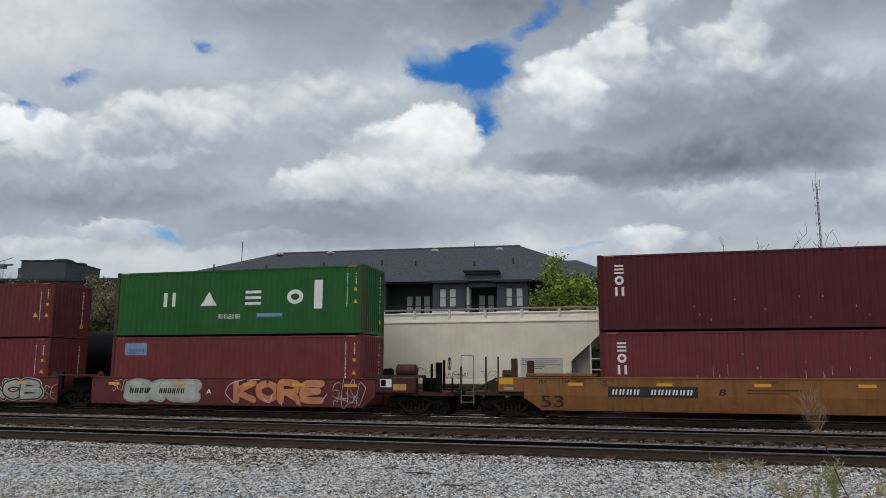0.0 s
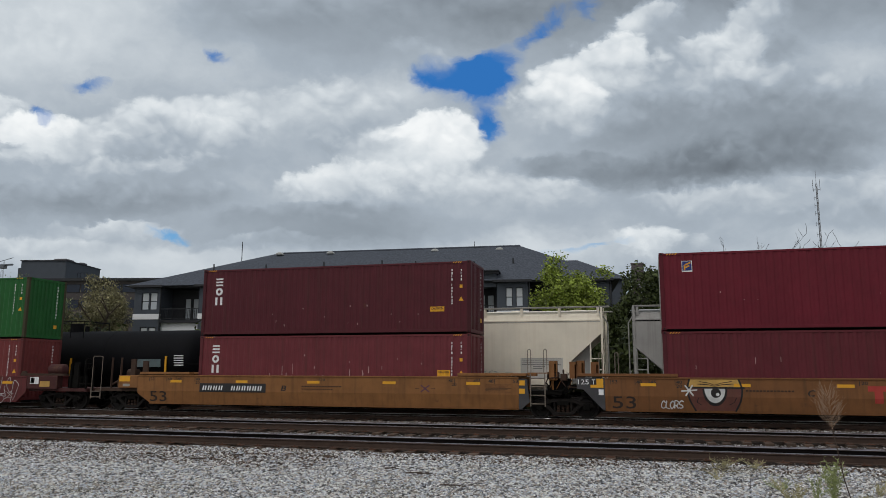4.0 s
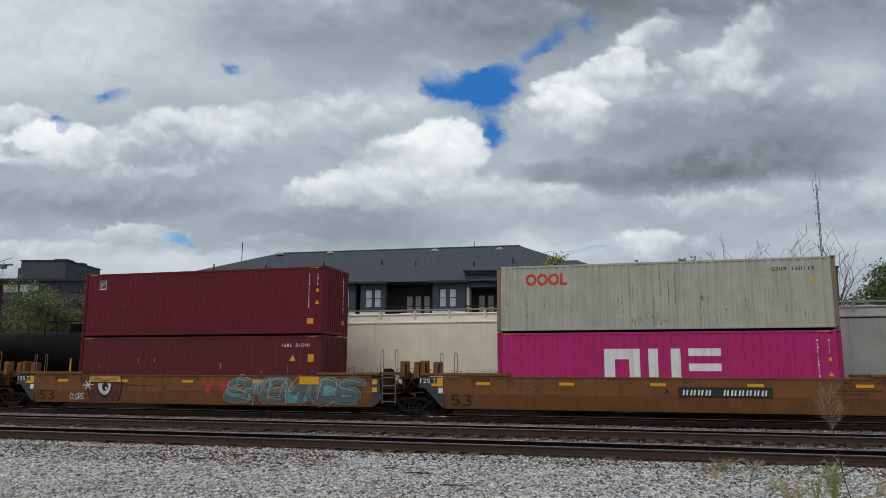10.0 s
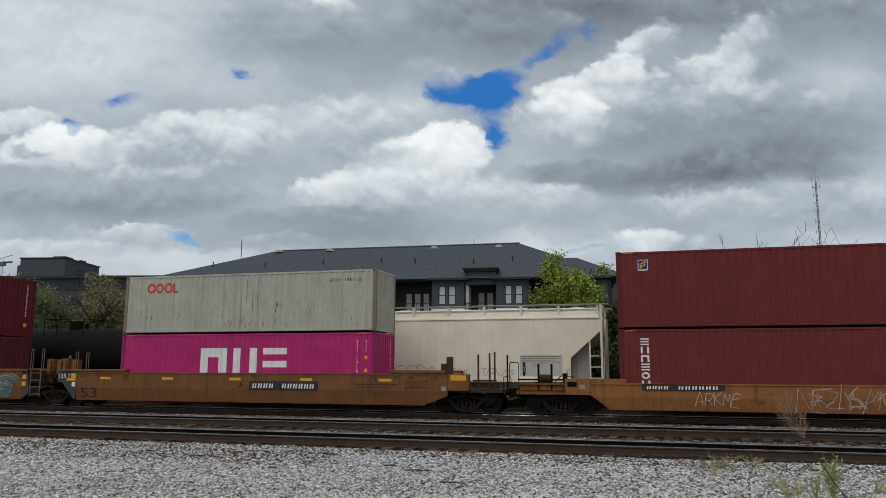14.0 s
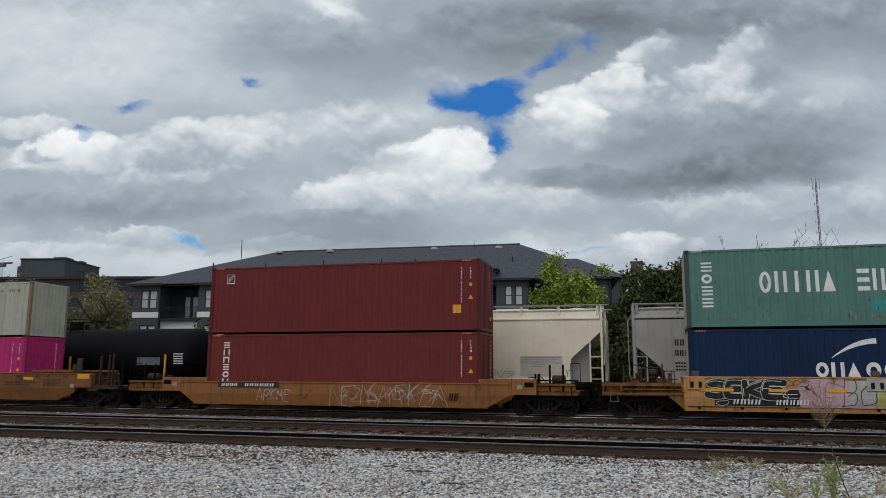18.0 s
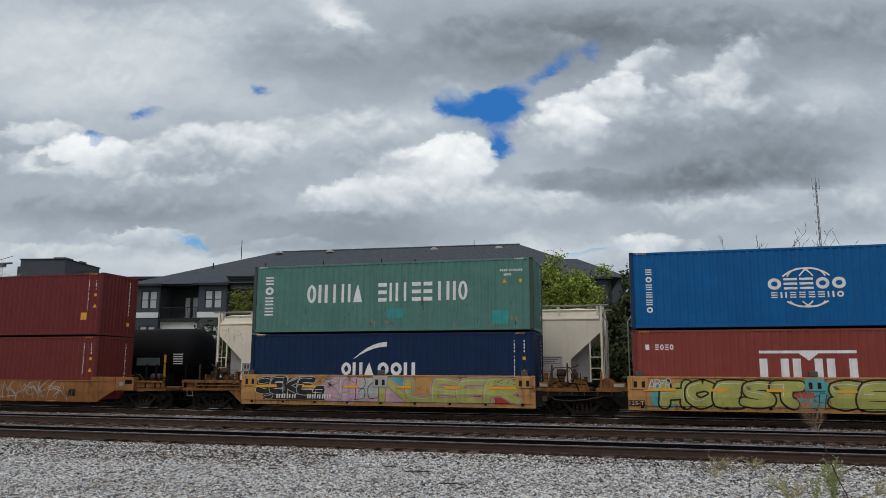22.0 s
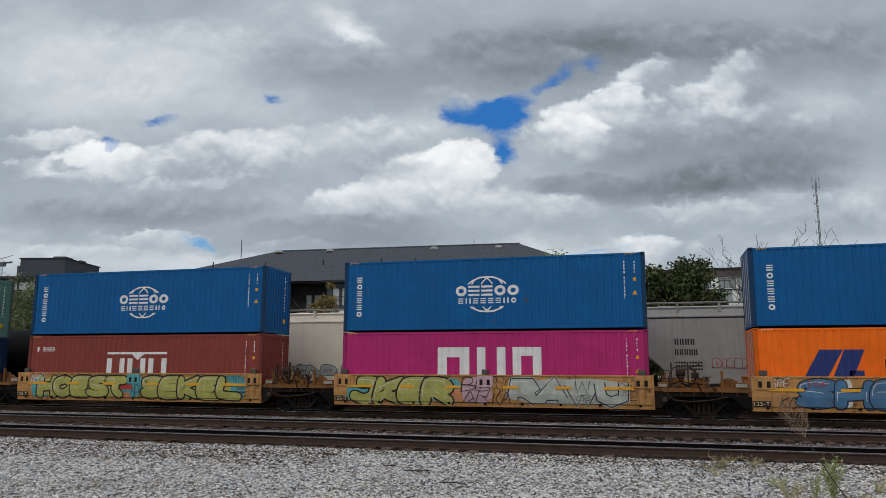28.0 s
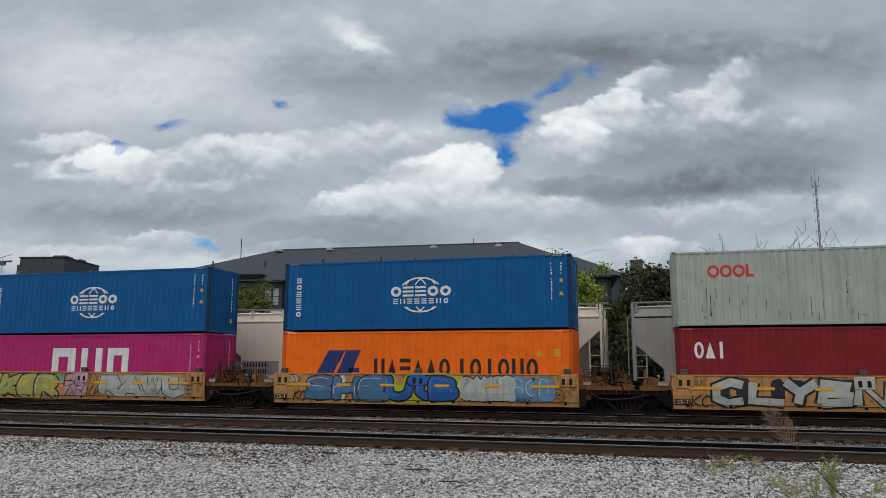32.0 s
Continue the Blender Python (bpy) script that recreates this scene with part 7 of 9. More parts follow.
patch(u, X(117.8), X(121.9), 0.44, 1.40, "silver", 272, 0.0058, rag=0.8)
piece(u, X(117.7), X(122.0), 0.38, 1.47, "RAWU", "silver", "black", 84, 0.34, over=0.08, ew=0.042, hi="white", glow="silver", gw=0.05, block=True)
tag(u, X(120.2), X(120.7), 0.6, 0.8, "EB", "black", 187, 0.015, 0.034)
tag(u, X(121.7), X(122.4), 0.8, 1.2, "SEN", "brown", 188, 0.016, 0.034)
fold_side(u, 0.82)
u, X = yellow_unit(126.28, 138.85, 132.57, False, "yellow well car with blue and lime graffiti letters", "bright")
tag(u, X(126.9), X(127.5), 1.16, 1.44, "SRE", "white", 90, 0.03)
tag(u, X(127.2), X(127.75), 0.44, 0.8, "KC", "black", 190, 0.045, j=0.08)
tag(u, X(126.8), X(127.6), 1.12, 1.46, "D", "black", 191, 0.02, j=0.1)
patch(u, X(129.1), X(129.5), 0.42, 1.46, "white", 192, 0.005)
patch(u, X(130.0), X(131.6), 0.42, 1.46, "white", 193, 0.0052)
piece(u, X(127.8), X(131.3), 0.38, 1.47, "SHE", "blue", "navy", 91, 0.36, over=0.08, ew=0.045, hi="white")
tag(u, X(128.1), X(128.7), 1.18, 1.38, "DAW", "red", 194, 0.022, 0.034)
patch(u, X(130.9), X(134.2), 0.38, 1.1, "lime", 195, 0.0065, rag=0.7)
patch(u, X(133.2), X(134.5), 0.9, 1.46, "lime", 196, 0.0068)
piece(u, X(131.3), X(134.1), 0.40, 1.48, "UTB", "bright", "black", 92, 0.30, glow="lime", gw=0.07, over=0.14, hi="sky", base=0.014)
piece(u, X(134.35), X(136.4), 0.48, 1.44, "SAMER", "silver", "white", 93, 0.34, over=0.22, glow="black", gw=0.045, ew=0.022, hi=None)
piece(u, X(136.4), X(137.9), 0.48, 1.44, "BOB", "sky", "blue", 94, 0.32, over=0.2, ew=0.025)
tag(u, X(136.5), X(137.1), 0.44, 0.62, "BONE", "black", 197, 0.02)
tag(u, X(138.1), X(138.5), 0.5, 0.9, "SE", "black", 198, 0.02)
fold_side(u, 0.82)
u, X = yellow_unit(142.2, 154.7, 148.47, False, "yellow well car with silver and black graffiti letters", "silver")
tag(u, X(142.75), X(143.4), 1.06, 1.42, "UWK", "brown", 95, 0.018)
tag(u, X(142.85), X(143.5), 0.42, 0.8, "KC", "black", 199, 0.05, j=0.06)
for q, xx in enumerate((143.9, 144.6, 145.7, 146.4, 147.3, 148.0, 149.5, 151.0, 152.3, 153.4)):
    patch(u, X(xx - 0.25), X(xx + 0.25), 0.40, 1.44, "navy", 210 + q, 0.005 + 0.0002 * q)
piece(u, X(143.55), X(153.9), 0.38, 1.47, "CLYBNYERS", "silver", "black", 96, 0.28, block=True, over=0.05, ew=0.034, hi=None, glow="navy", gw=0.05)
fold_side(u, 0.82)

# ---- standing freight cars on the siding ----
SID_Y = 35.3
P_CREAM = mat("cream_hopper_paint", (238, 231, 214), 0.6, var=0.08, scale=0.8, streak=0.14, dirt=(178, 148, 110), rust=0.12, bump=0.08, fine=18, spec=0.3)
P_GREYHOP = mat("grey_hopper_paint", (164, 164, 162), 0.6, var=0.12, scale=0.8, streak=0.35, dirt=(104, 100, 96), rust=0.1, bump=0.08, fine=18, spec=0.3)
P_PALEPANEL = mat("pale_grey_panel", (198, 196, 190), 0.7, var=0.06, scale=1.5, streak=0.15)
P_TANK = mat("black_tank_paint", (15, 16, 20), 0.75, var=0.2, scale=1.2, streak=0.2, dirt=(30, 30, 31), bump=0.05, spec=0.12)
P_RAILGREY = mat("grey_handrail", (150, 150, 146), 0.6, 0.1, var=0.15, scale=4, bump=0)


def hopper(x0, x1, paint_, label, ribs, cut, seam):
    """Covered hopper: flat sides cut away under sloped ends, roof edge, running board on brackets, end posts and ladders.
    cut: how far the side stands back from the ends, and the height where the slope begins; the same where it stops."""
    in_top, z_top, in_bot, z_bot = cut
    cx = (x0 + x1) / 2
    car = thing("hopper_car", pose(cx, SID_Y, 0), label, "freight car", "freight cars on the siding")
    X = lambda x: x - cx
    a, b = X(x0), X(x1)
    w = 1.6
    s = Shape()
    lev = [(0.95, 1.15, in_bot + 0.9), (1.20, w - 0.06, in_bot + 0.02), (1.30, w, in_bot), (z_bot, w, in_bot), (z_top, w, in_top), (3.98, w, in_top), (4.06, w - 0.03, in_top + 0.02),
           (4.30, w - 0.09, in_top + 0.06), (4.44, w - 0.30, in_top + 0.12), (4.53, w - 0.75, in_top + 0.2), (4.56, 0.5, in_top + 0.3)]
    for z, hw, ins in lev:
        s.v += [(a + ins, -hw, z), (b - ins, -hw, z), (b - ins, hw, z), (a + ins, hw, z)]
    for i in range(len(lev) - 1):
        for j in range(4):
            j2 = (j + 1) % 4
            s.f.append((i * 4 + j, i * 4 + j2, (i + 1) * 4 + j2, (i + 1) * 4 + j))
    s.f.append(tuple((len(lev) - 1) * 4 + j for j in range(4)))
    s.f.append((3, 2, 1, 0))
    part("body", s, paint_, car)
    part("roof_rail", Shape().box(a + in_top, b - in_top, -w - 0.035, -w + 0.02, 4.00, 4.07), paint_, car, bevel=0.01)
    part("roof_seam", Shape().box(a + in_top, b - in_top, -w - 0.012, -w + 0.02, 3.955, 3.985), seam, car, "seam under the roof edge")
    part("side_sill", Shape().box(a + in_bot, b - in_bot, -w - 0.03, -w + 0.12, 1.19, 1.40).box(a + in_bot, b - in_bot, w - 0.12, w + 0.03, 1.19, 1.40), paint_, car, bevel=0.01)
    for i in range(ribs):
        x = a + in_top + 0.1 + (b - a - 2 * in_top - 0.2) * i / (ribs - 1)
        part("bracket", Shape().yz([(-w - 0.02, 4.60), (-w + 0.16, 4.60), (-w + 0.16, 4.22), (-w + 0.03, 4.22)], x - 0.055, x + 0.055), paint_, car)
    for y0, y1 in ((-w - 0.04, -w + 0.34), (w - 0.34, w + 0.04)):
        part("running_board", Shape().box(a, b, y0, y1, 4.602, 4.655), P_RAILGREY, car, bevel=0.01)
    for i in range(7):
        x = a + 1.5 + (b - a - 3.0) * i / 6
        part("hatch", Shape().tube((x, 0, 4.54), (x, 0, 4.60), 0.38, seg=14), paint_, car)
    for sg, e in ((1, a), (-1, b)):
        q = e + sg * in_top
        for y in (-w + 0.02, w - 0.02):
            part("end_post", Shape().box(q - sg * 0.10, q - sg * 0.004, y - 0.06, y + 0.05, 1.25, 4.60), paint_, car, bevel=0.01)
        # short ladder in the cut-away corner and a full ladder across the end
        l = part("side_ladder", Shape().box(q + sg * 0.43, q + sg * 0.49, -w - 0.03, -w + 0.03, 1.25, z_top - 0.38), paint_, car)
        for z in (1.38, 1.86, 2.34):
            part("rung", Shape().tube((q - sg * 0.06, -w, z), (q + sg * 0.46, -w, z), 0.022, seg=6), paint_, l)
        l = part("end_ladder", Shape().tube((q - sg * 0.12, -w + 0.5, 1.3), (q - sg * 0.12, -w + 0.5, 4.6), 0.026, seg=6), paint_, car)
        for i in range(9):
            part("rung", Shape().tube((q - sg * 0.12, -w, 1.45 + 0.36 * i), (q - sg * 0.12, -w + 0.5, 1.45 + 0.36 * i), 0.02, seg=5), paint_, l)
        part("brake_pipe", Shape().pipe([(q - sg * 0.3, -w + 0.3, 1.3), (q - sg * 0.3, -w + 0.3, 3.9), (q - sg * 0.05, -w + 0.3, 4.3)], 0.03), P_RAILGREY, car)
        part("end_platform", Shape().box(e - 0.1 * sg, e + 2.3 * sg, -1.4, 1.4, 1.02, 1.16), P_DARK, car)
        if in_bot > 1.5:
            # recessed sheet of the bay, coloured grey to stand for its shading
            part("bay_plate", Shape().xz([(q + 0.46 * sg, 1.25), (e + sg * (in_bot + 0.01), 1.25), (e + sg * (in_bot + 0.01), z_bot), (q + 0.46 * sg, z_top - 0.36)], -w + 0.42, -w + 0.45), P_GREYHOP, car, "grey plate set back under the slope")
        else:
            part("slope_rib", Shape().xz([(e + sg * (in_top + 0.05), z_top - 0.02), (e + sg * (in_top + 0.16), z_top + 0.02), (e + sg * (in_bot + 0.1), z_bot + 0.06), (e + sg * (in_bot + 0.0), z_bot - 0.02)], -w - 0.03, -w + 0.06), paint_, car)
        truck(car, e + 1.7 * sg, False)
    for i in range(3):
        x = a + (b - a) * (i + 1) / 4
        part("outlet", Shape().loop([(x - 1.5, -1.1, 0.95), (x + 1.5, -1.1, 0.95), (x + 1.5, 1.1, 0.95), (x - 1.5, 1.1, 0.95)], [(x - 0.4, -0.6, 0.35), (x + 0.4, -0.6, 0.35), (x + 0.4, 0.6, 0.35), (x - 0.4, 0.6, 0.35)]), paint_, car)
    for i in range(1, 6):
        x = a + (b - a) * i / 6
        part("weld_seam", Shape().box(x - 0.012, x + 0.012, -w - 0.005, -w + 0.01, 1.42, 3.95), paint_, car)
    return car, X, -w


def siding_bars(car, x0, x1, z0, z1, m, n, y, name="marking"):
    w = (x1 - x0) / n
    for i in range(n):
        b = x0 + i * w
        t = min(w * 0.28, 0.07)
        part(name, Shape().box(b, b + t, y - 0.012, y, z0, z1).box(b + w * 0.72 - t, b + w * 0.72, y - 0.012, y, z0, z1) if w > 0.15 else Shape().box(b, b + w * 0.7, y - 0.012, y, z0, z1), m, car)


hop, X, hy = hopper(-21.5, -1.75, P_CREAM, "cream covered hopper car with grey graffiti along its foot", 12, (0.39, 3.43, 1.70, 2.25), P_PALEPANEL)
siding_bars(hop, X(-19.6), X(-18.3), 1.80, 2.00, M_BLACK, 4, hy - 0.006)
siding_bars(hop, X(-19.6), X(-18.3), 1.48, 1.68, M_BLACK, 5, hy - 0.006)
part("panel", Shape().box(X(-19.75), X(-17.7), hy - 0.005, hy, 1.42, 2.08), P_GREYHOP, hop, "grey repainted panel")
part("data_panel", Shape().box(X(-5.72), X(-3.82), hy - 0.008, hy, 1.48, 2.38), P_PALEPANEL, hop, "pale grey data panel")
for i in range(6):
    part("text_bar", Shape().box(X(-5.66 + (0.5 if i > 3 else 0)), X(-3.9 - 0.12 * (i % 3) - (0.6 if i > 3 else 0)), hy - 0.012, hy - 0.006, 2.32 - 0.085 * i, 2.342 - 0.085 * i), P_CHAR, hop)
_near, NEAR = NEAR, hy
piece(hop, X(-17.6), X(-13.9), 1.40, 1.98, "ICNDI", "silver", "slate", 203, 0.34, ew=0.04, hi=None, over=0.12)
tag(hop, X(-14.6), X(-11.2), 1.42, 1.92, "NRIAWIC", "black", 207, 0.022, 0.03, j=0.1, round_=False)
patch(hop, X(-12.3), X(-11.7), 1.44, 1.9, "black", 208, 0.032)
tag(hop, X(-11.1), X(-9.6), 1.6, 1.92, "CDA", "black", 202, 0.02, j=0.15)
tag(hop, X(-9.3), X(-8.0), 1.45, 1.75, "NURBAL", "black", 204, 0.018, j=0.2)
tag(hop, X(-7.6), X(-6.0), 1.45, 1.75, "TRUS", "slate", 211, 0.018, j=0.2)
tag(hop, X(-21.05), X(-19.75), 3.25, 3.7, "TWA", "grey", 205, 0.022, j=0.3, round_=False)
tag(hop, X(-3.7), X(-3.5), 1.5, 1.8, "Y", "black", 209, 0.02)
hop2, X, hy = hopper(-0.75, 18.4, P_GREYHOP, "grey covered hopper car with black lettering bars", 12, (0.10, 2.80, 1.27, 1.77), P_DARK)
siding_bars(hop2, X(0.98), X(1.85), 2.82, 3.08, M_BLACK, 4, hy)
siding_bars(hop2, X(0.98), X(1.95), 2.38, 2.64, M_BLACK, 5, hy)
for i in range(3):
    siding_bars(hop2, X(0.98), X(2.1), 2.04 - 0.14 * i, 2.11 - 0.14 * i, P_DARK, 10, hy)
for xx in (1.1, 4.35, 7.65, 10.9, 14.2):
    part("reflector", Shape().box(X(xx), X(xx + 0.55), hy - 0.036, hy - 0.03, 1.24, 1.36), M_YELLOW, hop2, "yellow reflective strip")
piece(hop2, X(2.5), X(3.98), 1.82, 2.26, "DIEBH", "grey", "red", 206, 0.30, ew=0.026, hi=None, over=0.14)
for i in range(4):
    part("text_bar", Shape().box(X(4.9), X(5.95 - 0.2 * (i % 2)), hy - 0.008, hy - 0.002, 2.2 - 0.1 * i, 2.22 - 0.1 * i), P_CHAR, hop2)
NEAR = _near


def tank_car():
    x0, x1 = -39.8, -22.7
    cx = (x0 + x1) / 2
    car = thing("tank_car", pose(cx, SID_Y, 0), "black tank car with a platform round its top fittings", "freight car", "freight cars on the siding")
    a, b = x0 - cx, x1 - cx
    n, r, zc = 36, 1.50, 2.42
    s = Shape()
    rings = [(a, 0.0), (a + 0.05, r * 0.55), (a + 0.18, r * 0.82), (a + 0.42, r * 0.96), (a + 0.75, r), (b - 0.75, r), (b - 0.42, r * 0.96), (b - 0.18, r * 0.82), (b - 0.05, r * 0.55), (b, 0.0)]
    for x, rr in rings:
        s.v += [(x, rr * math.cos(2 * math.pi * i / n), zc + rr * math.sin(2 * math.pi * i / n)) for i in range(n)]
    for j in range(len(rings) - 1):
        for i in range(n):
            i2 = (i + 1) % n
            s.f.append((j * n + i, j * n + i2, (j + 1) * n + i2, (j + 1) * n + i))
    part("tank", smooth(s.mesh("tank")), P_TANK, car)
    for x in (a + 5.5, b - 5.5, 0.0):
        sw = Shape()
        ri = [[(x + dx, (r + dr) * math.cos(2 * math.pi * i / n), zc + (r + dr) * math.sin(2 * math.pi * i / n)) for i in range(n)] for dx, dr in ((-0.03, 0.0), (-0.02, 0.012), (0.02, 0.012), (0.03, 0.0))]
        for p, q in zip(ri, ri[1:]):
            for i in range(n):
                sw.poly([p[i], p[(i + 1) % n], q[(i + 1) % n], q[i]])
        part("weld_band", sw, P_TANK, car)
    part("manway", Shape().tube((0, 0, zc + r - 0.05), (0, 0, zc + r + 0.42), 0.35, seg=16).tube((0.5, 0.2, zc + r - 0.05), (0.5, 0.2, zc + r + 0.3), 0.12), P_TANK, car)
    g = part("platform_rail", Shape().pipe([(-1.3, -1.0, zc + r + 0.5), (1.3, -1.0, zc + r + 0.5), (1.3, 1.0, zc + r + 0.5), (-1.3, 1.0, zc + r + 0.5), (-1.3, -1.0, zc + r + 0.5)], 0.025), P_TANK, car)
    for x in (-1.3, -0.45, 0.45, 1.3):
        for y in (-1.0, 1.0):
            part("rail_post", Shape().tube((x, y, zc + r * 0.72), (x, y, zc + r + 0.5), 0.022, seg=6), P_TANK, g)
    part("sill", Shape().box(a - 0.4, b + 0.4, -0.3, 0.3, 0.75, 1.0), P_DARK, car)
    for sg, e in ((1, a), (-1, b)):
        truck(car, e + 1.4 * sg, False)
        part("saddle", Shape().box(e + 1.2 * sg, e + 1.8 * sg, -1.2, 1.2, 0.9, 1.6), P_TANK, car)
        part("end_platform", Shape().box(e - 0.6 * sg, e + 1.0 * sg, -1.45, 1.45, 1.0, 1.1), P_DARK, car)
        part("end_handrail", Shape().pipe([(e - 0.5 * sg, -1.4, 1.1), (e - 0.5 * sg, -1.4, 2.1), (e + 0.9 * sg, -1.4, 2.1), (e + 0.9 * sg, -1.4, 1.1)], 0.02), P_DARK, car)
    def on_shell(x0_, x1_, z0, z1, m, nm):
        y = -math.sqrt(r * r - ((z0 + z1) / 2 - zc) ** 2)
        part(nm, Shape().box(x0_, x1_, y - 0.02, y + 0.03, z0, z1), m, car)
    on_shell(b - 3.3, b - 1.9, 1.95, 2.35, G_COL["slate"], "data_panel")
    for i in range(5):
        on_shell(b - 1.1, b - 0.55, 2.5 - 0.12 * i, 2.55 - 0.12 * i, M_WHITE, "text_bar")
    part("marker_post", Shape().box(b - 1.6, b - 1.5, -1.56, -1.5, 1.2, 2.5), M_YELLOW, car)
    part("marker_post", Shape().box(b - 7.5, b - 7.4, -1.56, -1.5, 1.2, 2.4), M_YELLOW, car)


tank_car()

# ---- buildings ----
B_DARK = mat("charcoal_siding", (66, 73, 82), 0.8, var=0.08, scale=0.6, bump=0.1, fine=6)
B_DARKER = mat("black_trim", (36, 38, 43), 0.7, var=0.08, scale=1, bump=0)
B_ROOF = mat("charcoal_shingles", (78, 83, 92), 0.95, var=0.38, scale=5.5, bump=0.9, fine=9, spec=0.15)
B_WHITE = mat("white_panel", (226, 229, 232), 0.7, var=0.05, scale=0.8, bump=0.05)
B_VENT = mat("pale_vent_metal", (176, 178, 176), 0.6, var=0.1, scale=3, bump=0)
B_GREY = mat("grey_flat_wall", (96, 96, 100), 0.85, var=0.08, scale=0.4, bump=0.1, fine=4)
B_BLOCK = mat("dark_brown_cladding", (70, 66, 66), 0.85, var=0.1, scale=0.4, bump=0.1, fine=4)
B_BROWN = mat("brown_brick", (92, 84, 86), 0.9, var=0.12, scale=1.5, bump=0.3, fine=10)
# light base colour carries the sky reflected in the panes
B_GLASS = glass_mat("window_glass", (0.42, 0.47, 0.52))
B_GREYGLASS = glass_mat("grey_green_glass", (0.20, 0.25, 0.26))
# paler tint, with a reflection of the sky painted in
B_SKYGLASS = glass_mat("pale_grey_glass", (0.34, 0.40, 0.42))
B_DIMGLASS = mat("dark_blue_glass", (40, 48, 62), 0.2, var=0.05, scale=0.5, bump=0, spec=0.25)
B_BLIND = mat("pale_blind", (188, 194, 198), 0.7, var=0.05, scale=1, bump=0)


def wall(name, u0, u1, z0, z1, y0, y1, holes, m, parent):
    """A wall with openings through it."""
    us = sorted({u0, u1, *[h[0] for h in holes], *[h[1] for h in holes]})
    zs = sorted({z0, z1, *[h[2] for h in holes], *[h[3] for h in holes]})
    nu, nz = len(us), len(zs)
    s = Shape()
    s.v = [(u, y, z) for y in (y0, y1) for z in zs for u in us]

    def solid(i, j):
        if not (0 <= i < nu - 1 and 0 <= j < nz - 1):
            return False
        mu, mz = (us[i] + us[i + 1]) / 2, (zs[j] + zs[j + 1]) / 2
        return not any(h[0] < mu < h[1] and h[2] < mz < h[3] for h in holes)

    def at_(i, j, k):
        return k * nu * nz + j * nu + i
    for i in range(nu - 1):
        for j in range(nz - 1):
            if not solid(i, j):
                continue
            for k in (0, 1):
                s.f.append((at_(i, j, k), at_(i + 1, j, k), at_(i + 1, j + 1, k), at_(i, j + 1, k)))
            for di, dj, p, q in ((-1, 0, (0, 0), (0, 1)), (1, 0, (1, 0), (1, 1)), (0, -1, (0, 0), (1, 0)), (0, 1, (0, 1), (1, 1))):
                if not solid(i + di, j + dj):
                    s.f.append((at_(i + p[0], j + p[1], 0), at_(i + q[0], j + q[1], 0), at_(i + q[0], j + q[1], 1), at_(i + p[0], j + p[1], 1)))
    return part(name, s, m, parent)


def sash(parent, u0, u1, z0, z1, y, fr=None, mid=True, blind=0.5, pane=None):
    """Window with frame, two sashes and a pale blind behind the upper one."""
    fr = fr or B_DARKER
    w = part("window", Shape().box(u0, u1, y, y + 0.1, z0, z0 + 0.06).box(u0, u1, y, y + 0.1, z1 - 0.06, z1).box(u0, u0 + 0.06, y, y + 0.1, z0 + 0.06, z1 - 0.06).box(u1 - 0.06, u1, y, y + 0.1, z0 + 0.06, z1 - 0.06), fr, parent)
    zm = (z0 + z1) / 2
    if mid:
        part("meeting_rail", Shape().box(u0 + 0.06, u1 - 0.06, y + 0.01, y + 0.09, zm - 0.03, zm + 0.03), fr, w)
    part("pane", Shape().box(u0 + 0.06, u1 - 0.06, y + 0.05, y + 0.06, z0 + 0.06, zm), pane or B_GLASS, w)
    part("pane", Shape().box(u0 + 0.06, u1 - 0.06, y + 0.05, y + 0.06, zm, z1 - 0.06), (pane or B_GLASS) if blind <= 0 else B_BLIND, w)
    return w


